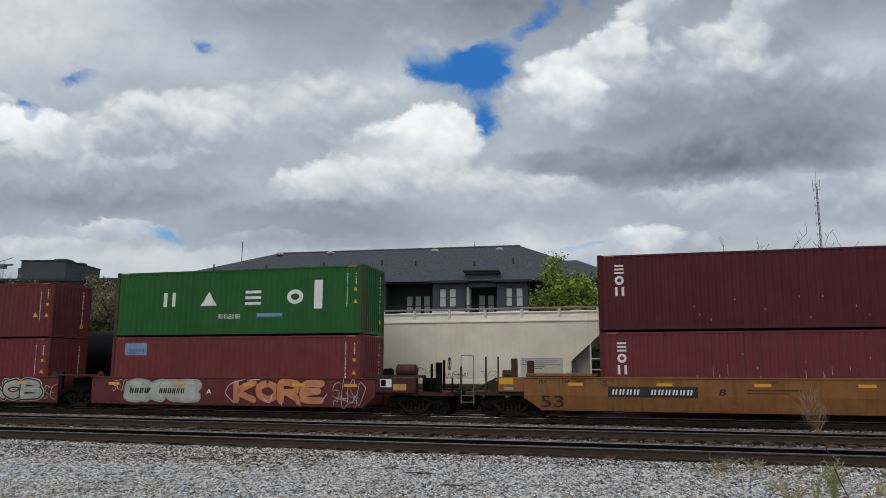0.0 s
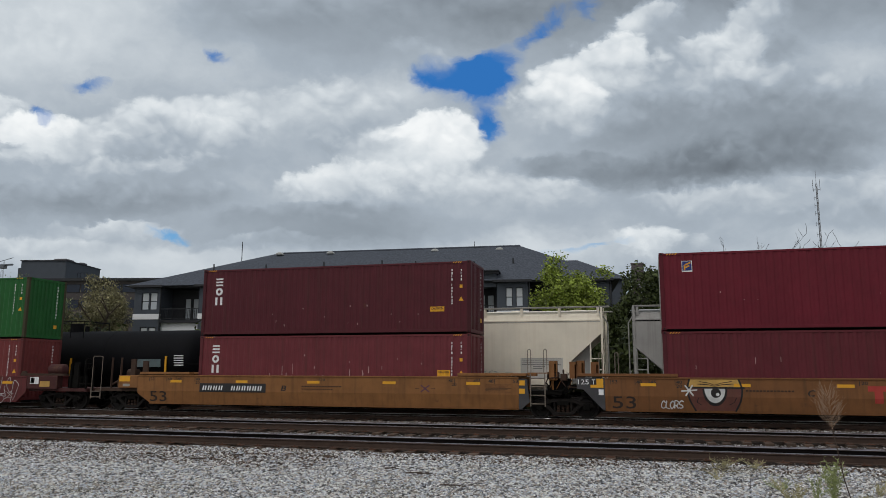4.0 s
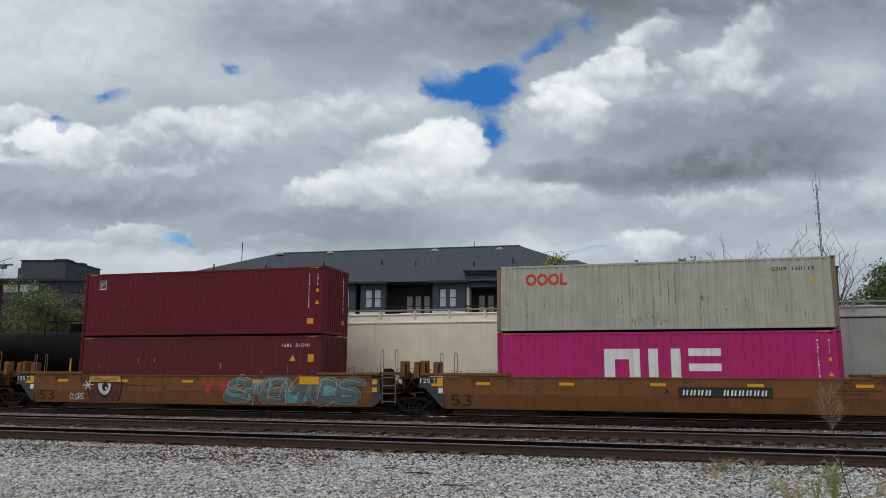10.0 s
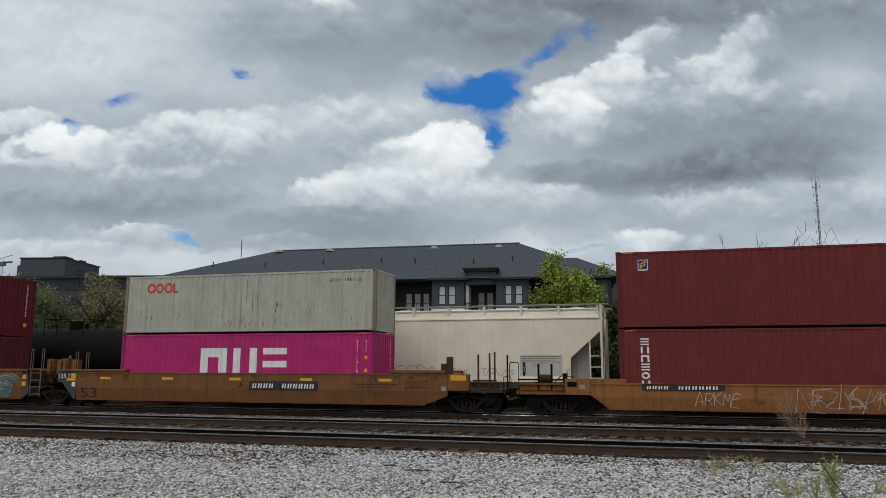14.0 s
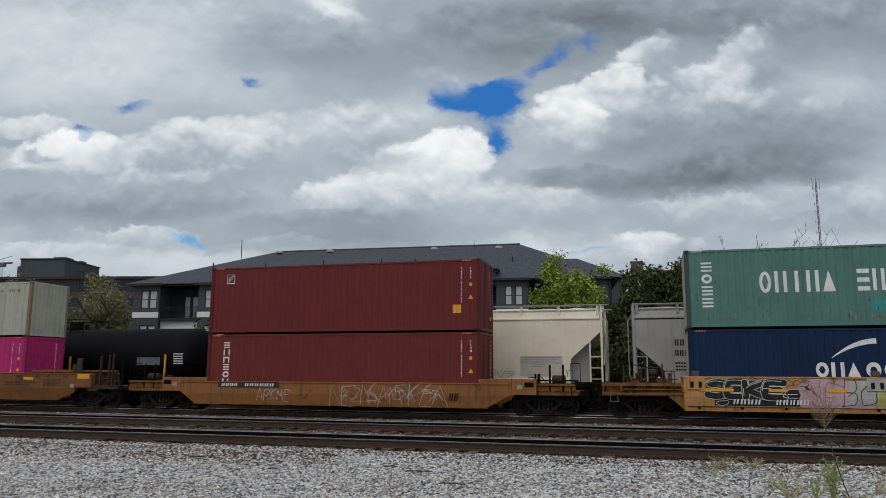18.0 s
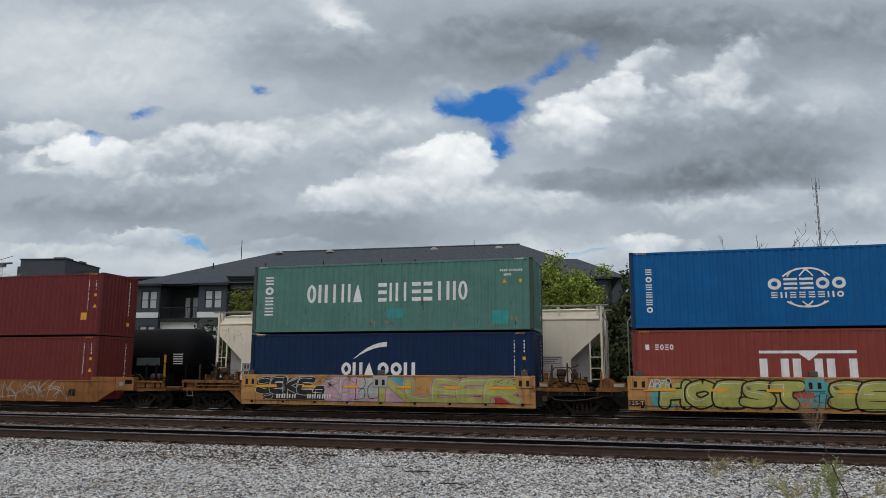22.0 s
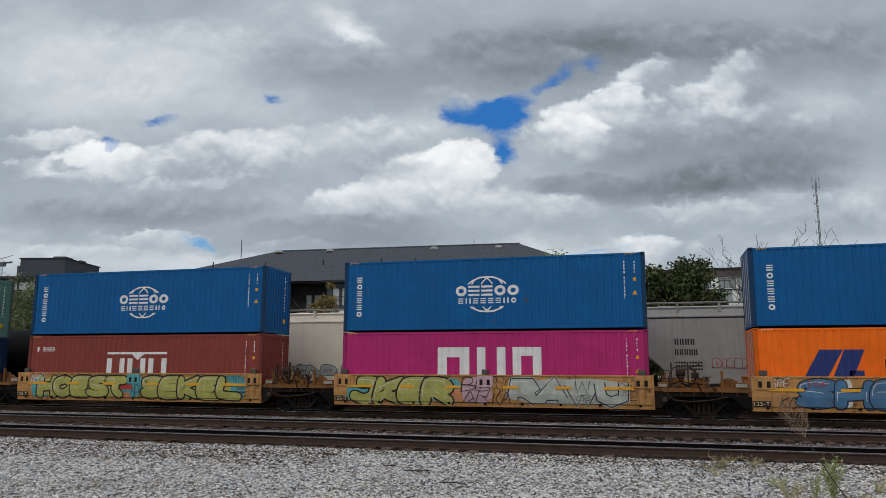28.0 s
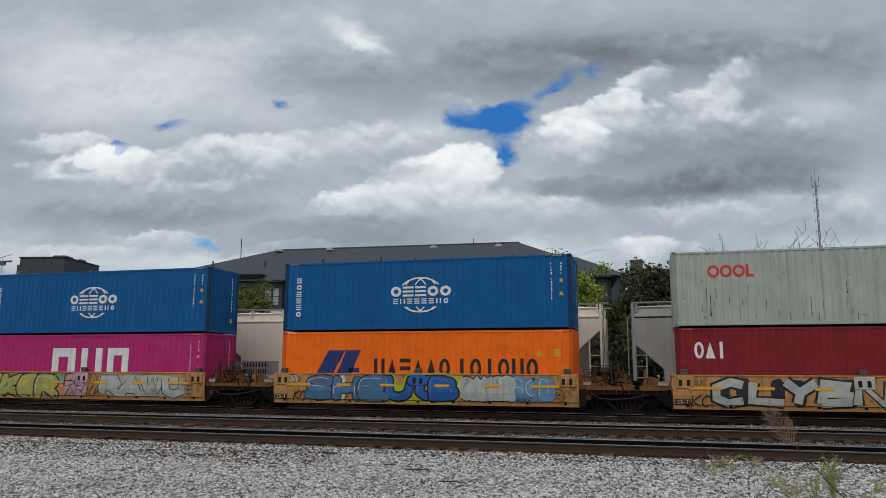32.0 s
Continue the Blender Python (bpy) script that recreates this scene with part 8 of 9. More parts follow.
def apartment():
    b = thing("apartment_building", pose(-46.22, 58.95, 0, 0, 0, 6.5), "dark charcoal apartment block with a shingled hip roof and balconies", "building")
    U1, dep = 43.6, 17.0
    bays = [(0.45, 3.0), (6.8, 9.5), (12.9, 14.75), (18.9, 21.4), (21.9, 24.1), (28.3, 31.1), (33.85, 36.5), (40.0, 43.2)]
    wins = {0: [(1.19, 1.92), (2.0, 2.74)], 1: [(7.43, 8.15), (8.27, 9.03)], 2: [(13.1, 13.75), (13.85, 14.5)], 3: [(19.36, 20.05), (20.2, 20.9)], 4: [(22.3, 22.95), (23.1, 23.75)],
            5: [(28.88, 29.5), (29.73, 30.36)], 6: [(34.6, 35.18), (35.46, 36.08)], 7: [(40.8, 41.5), (41.6, 42.3)]}
    for i, (u0, u1) in enumerate(bays):
        holes = [(a, c, 7.3, 8.92) for a, c in wins[i]] + [(a, c, 4.2, 5.75) for a, c in wins[i]]
        wall("bay_wall", u0, u1, 6.95, 9.35, -0.6, -0.35, [h for h in holes if h[2] > 6], B_DARK, b)
        wall("bay_wall", u0, u1, 0, 6.45, -0.6, -0.35, [h for h in holes if h[2] < 6], B_DARK, b)
        part("bay_side", Shape().box(u0, u0 + 0.2, -0.35, 1.8, 0, 9.35), B_DARK, b)
        part("bay_side", Shape().box(u1 - 0.2, u1, -0.35, 1.8, 0, 9.35), B_DARK, b)
        part("band", Shape().box(u0 - 0.03, u1 + 0.03, -0.66, -0.35, 6.45, 6.95), B_WHITE, b, "white band between storeys")
        for a, c, z0, z1 in holes:
            sash(b, a, c, z0, z1, -0.56)
        part("eave", Shape().box(u0 - 0.35, u1 + 0.35, -1.1, 0.2, 9.352, 9.55), B_DARKER, b)
        part("downpipe", Shape().tube((u1 + 0.12, -0.75, 0), (u1 + 0.12, -0.75, 9.4), 0.06, seg=6), B_DARKER, b)
    edges = [0.0] + [v for p in bays for v in p] + [U1]
    for k in range(0, len(edges), 2):
        u0, u1 = edges[k], edges[k + 1]
        if u1 - u0 < 0.2:
            continue
        holes = []
        if u1 - u0 > 2.2:
            c0 = u0 + (u1 - u0) * 0.34
            holes = [(c0 + 0.78 * j, c0 + 0.62 + 0.78 * j, 6.55, 8.55) for j in range(3) if c0 + 0.62 + 0.78 * j < u1 - 0.1]
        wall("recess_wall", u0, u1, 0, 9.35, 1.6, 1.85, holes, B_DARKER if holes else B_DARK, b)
        for a, c, z0, z1 in holes:
            sash(b, a, c, z0, z1, 1.65, mid=False)
        if holes:
            part("balcony_slab", Shape().box(u0, u1, -0.55, 1.6, 6.15, 6.4), B_DARKER, b)
            r = part("balcony_rail", Shape().box(u0, u1, -0.5, -0.45, 7.38, 7.44).box(u0, u1, -0.5, -0.45, 6.5, 6.54), B_DARKER, b)
            n = int((u1 - u0) / 0.16)
            for j in range(n):
                x = u0 + (u1 - u0) * (j + 0.5) / n
                part("baluster", Shape().box(x - 0.012, x + 0.012, -0.49, -0.46, 6.54, 7.38), B_DARKER, r)
            part("lower_wall", Shape().box(u0, u1, -0.2, 0.0, 4.6, 6.15), B_WHITE if k in (2,) else B_DARK, b)
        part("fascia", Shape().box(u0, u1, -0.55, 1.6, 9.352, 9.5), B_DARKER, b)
    for u0, u1, zt in ((9.6, 12.7, 10.15), (31.1, 33.95, 10.42)):
        part("parapet", Shape().box(u0 + 0.15, u1 - 0.15, -0.5, 1.0, 9.0, zt - 0.3), B_DARK, b)
        part("cornice", Shape().box(u0, u1, -0.75, 1.2, zt - 0.298, zt - 0.1).box(u0 - 0.12, u1 + 0.12, -0.9, 1.3, zt - 0.098, zt), B_DARKER, b)
    part("entry_side", Shape().box(31.15, 31.45, -0.4, 3.0, 6.6, 9.0), B_WHITE, b, "pale side of the entrance recess")
    part("side_wall", Shape().box(0, 0.25, 1.85, dep, 0, 9.35), B_DARK, b)
    part("side_wall", Shape().box(U1 - 0.25, U1, 1.85, dep, 0, 9.35), B_DARK, b)
    part("back_wall", Shape().box(0.25, U1 - 0.25, dep - 0.25, dep, 0, 9.35), B_DARK, b)
    e = 0.55
    zr_, ze = 14.0, 9.52
    A, Bp, C, Dp = (-e, -e - 0.3, ze), (U1 + e, -e - 0.3, ze), (U1 + e, dep + e, ze), (-e, dep + e, ze)
    R0, R1 = (10.2, dep / 2 + 0.4, zr_ - 0.15), (35.4, dep / 2 + 0.4, zr_ + 0.1)
    part("roof_slope", Shape().poly([A, Bp, R1, R0]), B_ROOF, b)
    part("roof_slope", Shape().poly([C, Dp, R0, R1]), B_ROOF, b)
    part("roof_hip", Shape().poly([Dp, A, R0]), B_ROOF, b)
    part("roof_hip", Shape().poly([Bp, C, R1]), B_ROOF, b)
    part("ridge_cap", Shape().tube(R0, R1, 0.12, seg=6), B_ROOF, b)
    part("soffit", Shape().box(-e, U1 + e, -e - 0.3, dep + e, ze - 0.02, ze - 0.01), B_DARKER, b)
    k = (zr_ - ze) / (dep / 2 + 0.4 + e + 0.3)
    for u in (10.9, 16.3, 27.0, 33.4):
        y = dep / 2 - 0.3
        z = ze + (y + e + 0.3) * k
        part("roof_vent", Shape().xz([(u - 0.40, z - 0.1), (u - 0.30, z + 0.10), (u - 0.12, z + 0.17), (u + 0.12, z + 0.17), (u + 0.30, z + 0.10), (u + 0.40, z - 0.1)], y - 0.35, y + 0.2), B_VENT, b, "pale roof vent", bevel=0.05)
    for u, y in ((6.0, 3.6), (11.5, 3.2), (17.1, 3.6), (22.7, 3.8), (26.0, 3.4), (31.5, 3.0), (35.0, 3.6)):
        z = ze + (y + e + 0.3) * k
        part("vent_pipe", Shape().tube((u, y, z - 0.1), (u, y, z + 0.5), 0.07, seg=8), B_DARKER, b)
    part("aerial", Shape().tube((7.2, 7.2, 12.2), (7.2, 7.2, 14.9), 0.04, seg=6), B_DARKER, b)
    part("aerial", Shape().tube((30.9, 8.6, 13.8), (30.9, 8.6, 14.6), 0.03, seg=6), B_DARKER, b)


apartment()


def flat_block():
    """Far dark office block with a set-back top."""
    b = thing("office_building", pose(-110, 118, 0, 0, 0, 12), "dark grey flat-roofed office block with a set-back top", "building")
    part("wall", Shape().box(-30, 22, 0, 20, 0, 19.0), B_BLOCK, b)
    part("roof", Shape().box(-30.4, 22.4, -0.6, 20.4, 19.002, 19.5), B_DARKER, b)
    part("penthouse", Shape().box(-9.6, -0.4, 3, 16, 19.502, 23.4).box(-10.8, -9.602, 4, 14, 19.502, 22.2), B_DARK, b)
    for i in range(4):
        part("roof_rail", Shape().tube((0.4 + i * 0.7, 6, 19.5), (0.4 + i * 0.7, 6, 21.4), 0.05, seg=5), B_DARKER, b)
    for z in (20.4, 21.4):
        part("roof_rail", Shape().tube((0.4, 6, z), (2.5, 6, z), 0.05, seg=5), B_DARKER, b)
    part("penthouse_roof", Shape().box(-9.75, -0.25, 2.8, 16.2, 23.402, 23.6), B_DARKER, b)
    part("duct", Shape().box(-4.2, -1.6, 5, 8, 23.6, 24.2), B_GREY, b, bevel=0.1)
    part("duct", Shape().box(-1.2, -0.5, 9, 11, 23.6, 24.0), B_GREY, b, bevel=0.1)
    for f in range(6):
        for i in range(12):
            u = -28 + i * 4.1
            # two top panes are paler: the reflection there is in their colour
            sash(b, u, u + 3.9, 1.8 + f * 3.0, 3.4 + f * 3.0, -0.12, mid=False, blind=0, pane=B_SKYGLASS if f == 5 and i in (4, 5) else B_DIMGLASS)
    part("terrace", Shape().box(22.002, 34, 2, 20, 0, 15.6), B_BLOCK, b)
    for i in range(6):
        part("terrace_rail", Shape().tube((22.5 + i * 2.2, 2.2, 15.6), (22.5 + i * 2.2, 2.2, 16.8), 0.05, seg=6), B_DARKER, b)


flat_block()


def right_block():
    """Long flat-roofed block; K sets its distance and size together."""
    K = 1.5
    b = thing("apartment_building", pose(-1.2 * K, 90 * K, 0, 0, 0, -2), "brown and white flat-roofed apartment block with large windows", "building")
    Z = lambda z: 1.655 + (z - 1.655) * K
    upper = [(0.6, 2.3), (2.5, 4.2), (4.9, 6.6), (6.8, 8.1), (8.92, 10.75), (10.92, 12.72), (13.7, 14.6), (15.86, 16.25), (16.6, 17.1), (17.18, 19.0)]
    lower = [(0.6, 2.3), (2.5, 4.2), (4.9, 6.6), (6.9, 8.6), (9.0, 10.3), (10.95, 12.75), (13.65, 14.25), (15.55, 16.05), (16.75, 18.65), (19.3, 19.78)]
    holes = [(u0 * K, u1 * K, Z(11.12), Z(12.3)) for u0, u1 in upper] + [(u0 * K, u1 * K, Z(9.45), Z(10.85)) for u0, u1 in lower]
    for z in (7.6, 5.6):
        holes += [((1.2 + i * 2.75) * K, (2.9 + i * 2.75) * K, Z(z), Z(z + 1.35)) for i in range(7)]
    wall("wall", 0, 19.85 * K, 0, Z(12.42), 0, 0.3, holes, B_WHITE, b)
    part("parapet", Shape().box(-0.2, 21.1 * K, -0.25, 11, Z(12.42) + 0.002, Z(13.22)), B_BROWN, b)
    part("coping", Shape().box(-0.35, 21.1 * K + 0.2, -0.45, 11.2, Z(13.22) + 0.002, Z(13.42)), B_DARKER, b)
    part("corner_wall", Shape().box(19.85 * K + 0.004, 21.05 * K, -0.2, 0.5, 0, Z(12.42)), B_BROWN, b)
    for z0, z1 in ((9.45, 10.7), (11.15, 12.3)):
        sash(b, 19.95 * K, 20.55 * K, Z(z0), Z(z1), -0.32, mid=False, blind=0, pane=B_GREYGLASS)
    part("floor_band", Shape().box(0, 19.84 * K, -0.1, -0.004, Z(10.9), Z(11.03)), B_DARKER, b, "dark band between storeys")
    part("body", Shape().box(0.1, 20.9 * K, 0.9, 11, 0, Z(12.1)), B_DARKER, b)
    for i, h in enumerate(holes):
        w = sash(b, *h, 0.1, mid=False, blind=0, pane=(B_GREYGLASS, B_SKYGLASS)[i * 5 % 3 == 1])
        n = 3 if h[1] - h[0] > 2.4 else 2 if h[1] - h[0] > 1.2 else 1
        for k in range(1, n):
            u = h[0] + (h[1] - h[0]) * (0.62 if n == 2 else k / n)
            part("mullion", Shape().box(u - 0.045, u + 0.045, 0.1, 0.18, h[2] + 0.06, h[3] - 0.06), B_DARKER, w)
        part("transom", Shape().box(h[0] + 0.06, h[1] - 0.06, 0.11, 0.17, h[2] + (h[3] - h[2]) * 0.74, h[2] + (h[3] - h[2]) * 0.74 + 0.07), B_DARKER, w)
    part("chimney", Shape().box(-0.75 * K, 0.6 * K, 0.0, 2.0, 0, Z(14.5)).box(-0.82 * K, 0.67 * K, -0.1, 2.1, Z(14.5), Z(14.66)), B_BROWN, b)


right_block()


def wing():
    b = thing("apartment_building", pose(-18, 84, 0, 0, 0, 6.5), "dark shingled hip roof of a further apartment wing", "building")
    part("wall", Shape().box(0, 15.6, 0, 12, 0, 12.2), B_DARK, b)
    e = 0.5
    A, Bp, C, Dp = (-e, -e, 12.21), (15.6 + e, -e, 12.21), (15.6 + e, 12 + e, 12.21), (-e, 12 + e, 12.21)
    R0, R1 = (4.5, 6, 15.4), (10.4, 6, 15.4)
    part("roof_slope", Shape().poly([A, Bp, R1, R0]), B_ROOF, b)
    part("roof_slope", Shape().poly([C, Dp, R0, R1]), B_ROOF, b)
    part("roof_hip", Shape().poly([Dp, A, R0]), B_ROOF, b)
    part("roof_hip", Shape().poly([Bp, C, R1]), B_ROOF, b)
    part("soffit", Shape().box(-e, 15.6 + e, -e, 12 + e, 12.18, 12.2), B_DARKER, b)


wing()


def lattice(name, x, y, z1, w, label, cat, m, step=3.0):
    b = thing(name, pose(x, y, 0), label, cat)
    legs = [(w, 0), (-w / 2, w * 0.87), (-w / 2, -w * 0.87)]
    for lx, ly in legs:
        part("leg", Shape().tube((lx, ly, 0), (lx * 0.5, ly * 0.5, z1), 0.06, 0.05, seg=5), m, b)
    s = Shape()
    z = 1.0
    while z < z1 - step:
        for i in range(3):
            f0, f1 = 1 - 0.5 * z / z1, 1 - 0.5 * (z + step) / z1
            (ax, ay), (bx, by) = legs[i], legs[(i + 1) % 3]
            s.tube((ax * f0, ay * f0, z), (bx * f1, by * f1, z + step), 0.03, seg=4)
            s.tube((ax * f0, ay * f0, z), (bx * f0, by * f0, z), 0.025, seg=4)
        z += step
    part("bracing", s, m, b)
    return b


M_MAST = mat("grey_mast", (120, 122, 126), 0.6, 0.2, var=0.1, bump=0)
mast = lattice("radio_mast", 31.0, 150, 37.2, 0.26, "slender grey lattice radio mast", "mast", M_MAST, 1.0)
part("whip", Shape().tube((0, 0, 37.2), (0.05, 0, 39.6), 0.04, 0.02, seg=5), M_MAST, mast)
for i, z in enumerate((22, 25, 27.5, 29.5, 31.5, 33, 34.5, 36)):
    part("antenna", Shape().box(-0.5, -0.2, -0.03, 0.03, z - 0.04, z + 0.04).tube((-0.5, 0, z - 0.4), (-0.5, 0, z + 0.4), 0.03, seg=5), M_MAST, mast)
part("antenna", Shape().tube((-0.6, 0, 35.8), (-0.6, 0, 38.0), 0.04, seg=5).tube((0.6, 0, 35.8), (0.6, 0, 38.0), 0.04, seg=5).tube((-0.6, 0, 36), (0.6, 0, 36), 0.04, seg=5), M_MAST, mast)
crane = lattice("tower_crane", -314, 300, 57, 1.3, "pale tower crane far behind the buildings", "crane", M_MAST, 2.0)
part("jib", Shape().tube((-30, 4, 55.5), (6, 0, 55.0), 0.5, seg=5).tube((6, 0, 58.5), (-12, 1.5, 55.4), 0.15, seg=4), M_MAST, crane)
part("cab", Shape().box(-1.2, 1.4, -1.2, 1.2, 53.2, 55.0), M_MAST, crane)


# ---- trees ----
LEAVES = {"maple": (130, 146, 62), "dark": (64, 74, 40), "green": (84, 98, 46), "ashen": (128, 124, 92), "rust": (132, 116, 74), "bush": (110, 118, 60), "olive": (108, 118, 82)}
M_LEAF = {k: mat("foliage", tuple(c), 0.6, var=0.35, scale=0.7, island=0.6, bump=0, spec=0.3) for k, c in LEAVES.items()}
M_BARK = mat("bark", (72, 62, 54), 0.9, var=0.2, scale=4, bump=0.5)
M_TWIG = mat("bare_twig", (50, 44, 40), 0.9, var=0.2, scale=4, bump=0)


def limbs(rng, base, h, spread, depth, out, tips, r, way=None):
    """Grows forking limbs and collects their ends."""
    way = way or Vector((0, 0, 1))
    p = base
    seg = h
    q = p + way * seg
    out.append((p, q, r, r * 0.68))
    if depth == 0:
        tips.append(q)
        return
    n = 3 if depth > 1 else rng.choice((2, 3))
    for i in range(n):
        side = Vector((rng.uniform(-1, 1), rng.uniform(-1, 1), rng.uniform(-0.1, 0.5)))
        d = (way + side.normalized() * spread).normalized()
        st = p.lerp(q, rng.uniform(0.6, 1.0))
        limbs(rng, st, seg * rng.uniform(0.58, 0.82), spread, depth - 1, out, tips, r * 0.6, d)


def leafy(name, x, y, z_crown, rx, rz, z_top, col, count, size, seed, label, flat_=0.8, clump=1.0):
    """A tree: tapered trunk, limbs and a crown of many small leaves gathered in uneven clumps."""
    rng, nr = random.Random(seed), np.random.default_rng(seed)
    t = thing(name, pose(x, y, ground_z(y)), label, "bush" if name == "bush" else "tree")
    out, tips = [], []
    zc = (z_crown + z_top) / 2
    limbs(rng, Vector((0, 0, 0)), zc * 0.55, 0.75, 3, out, tips, 0.13 * rx / 2 + 0.05)
    s = Shape()
    for p, q, r0, r1 in out:
        s.tube(p, q, r0, r1, seg=6)
    part("trunk", s, M_BARK, t)
    nc = max(14, int(count / 90 / clump ** 2))
    cl = []
    while len(cl) < nc:
        a = nr.uniform(-1, 1, 3)
        d = np.linalg.norm(a)
        if d > 1 or d < 0.35:
            continue
        a = a * (0.72 + 0.28 * np.sin(a[0] * 5 + seed) * np.cos(a[2] * 4))
        cl.append((a[0] * rx, a[1] * rx * flat_, zc + a[2] * rz))
    cl = np.array(cl)
    rad = rx * nr.uniform(0.16, 0.34, nc) * clump ** 0.2
    pick = nr.integers(0, nc, count)
    off = np.clip(nr.normal(0, 0.45, (count, 3)), -0.85, 0.85) * rad[pick][:, None] * np.array((1, 1, 0.75))
    c = cl[pick] + off
    w = size * nr.uniform(0.5, 1.2, (count, 1))
    u = nr.normal(0, 1, (count, 3))
    u /= np.linalg.norm(u, axis=1, keepdims=True)
    v = np.cross(u, nr.normal(0, 1, (count, 3)))
    v /= np.linalg.norm(v, axis=1, keepdims=True)
    drop = np.array((0, 0, -0.25)) * w
    co = np.stack((c - u * w, c + v * w * 0.5 + drop * 0.3, c + u * w + drop, c - v * w * 0.5 + drop * 0.3), 1).reshape(-1, 3)
    me = bpy.data.meshes.new("crown")
    me.vertices.add(count * 4)
    me.vertices.foreach_set("co", co.reshape(-1))
    me.loops.add(count * 4)
    me.loops.foreach_set("vertex_index", np.arange(count * 4, dtype=np.int32))
    me.polygons.add(count)
    me.polygons.foreach_set("loop_start", np.arange(0, count * 4, 4, dtype=np.int32))
    me.update(calc_edges=True)
    part("crown", me, M_LEAF[col], t)
    return t


leafy("tree", -4.9, 50, 3.6, 3.0, 3.3, 10.2, "maple", 15000, 0.125, 1, "yellow-green maple between the siding and the apartments", clump=1.35)
leafy("tree", 1.4, 50, 2.5, 3.3, 3.8, 9.9, "dark", 22000, 0.14, 2, "dark green leafy tree behind the hopper cars")
leafy("tree", -1.6, 47, 0.2, 1.7, 4.2, 8.6, "dark", 12000, 0.14, 3, "dark green narrow tree seen between two hopper cars")
leafy("tree", -3.4, 53, 1.0, 2.2, 3.4, 8.2, "dark", 9000, 0.14, 14, "dark green leafy tree behind the cream hopper")
leafy("tree", 4.1, 54, 2.4, 2.3, 2.6, 7.9, "dark", 14000, 0.14, 4, "dark green leafy tree behind the hopper cars")
leafy("tree", 17.4, 62, 4.0, 3.6, 3.2, 10.4, "green", 14000, 0.12, 5, "green broadleaf tree beside the flat-roofed block")
leafy("tree", -43.4, 52, 3.0, 2.9, 3.8, 10.6, "ashen", 11000, 0.105, 6, "greyish tree with pale seed heads")
leafy("tree", -48.6, 50, 2.5, 3.9, 3.7, 10.3, "olive", 13000, 0.105, 7, "olive-green broadleaf tree behind the tank car")
leafy("tree", -32.2, 56, 4.0, 2.4, 3.1, 10.5, "bush", 11000, 0.11, 8, "small green tree in front of the apartments")
leafy("tree", -25.5, 56, 4.4, 1.7, 2.4, 9.3, "rust", 3600, 0.12, 9, "small reddish autumn tree in front of the apartments")
leafy("tree", -20.6, 46, 1.0, 1.2, 1.8, 4.4, "bush", 2200, 0.12, 10, "small green tree between tank car and hopper")
leafy("tree", -57, 62, 2.0, 4.5, 4.0, 9.0, "dark", 5000, 0.18, 11, "dark green tree behind the tank car")
leafy("tree", 24, 70, 3.0, 5.0, 4.0, 11.5, "dark", 5000, 0.2, 12, "dark green tree beside the flat-roofed block")


def undergrowth(x0, x1, y0, y1, h, count, seed):
    """A low uneven thicket as one mass of leaves, added behind the siding to darken the view under the cars."""
    nr = np.random.default_rng(seed)
    x, y = nr.uniform(x0, x1, count), nr.uniform(y0, y1, count)
    top = h * (0.95 + 0.22 * np.sin(x * 1.3 + seed) * np.cos(x * 0.47) + 0.15 * np.sin(x * 4.1))
    c = np.stack((x, y, -0.35 + top * nr.uniform(0, 1, count)), 1)
    w = nr.uniform(0.10, 0.22, (count, 1))
    u = nr.normal(0, 1, (count, 3))
    u /= np.linalg.norm(u, axis=1, keepdims=True)
    v = np.cross(u, nr.normal(0, 1, (count, 3)))
    v /= np.linalg.norm(v, axis=1, keepdims=True)
    co = np.stack((c - u * w, c + v * w * 0.5, c + u * w, c - v * w * 0.5), 1).reshape(-1, 3)
    me = bpy.data.meshes.new("undergrowth")
    me.from_pydata(co.tolist(), [], np.arange(count * 4).reshape(-1, 4).tolist())
    me.materials.append(M_LEAF["dark"])
    return tagged(new("undergrowth", me), "dark green thicket along the back of the siding", "shrubs", kind="stuff")


undergrowth(-62, 26, 38.2, 41.8, 4.0, 85000, 4)


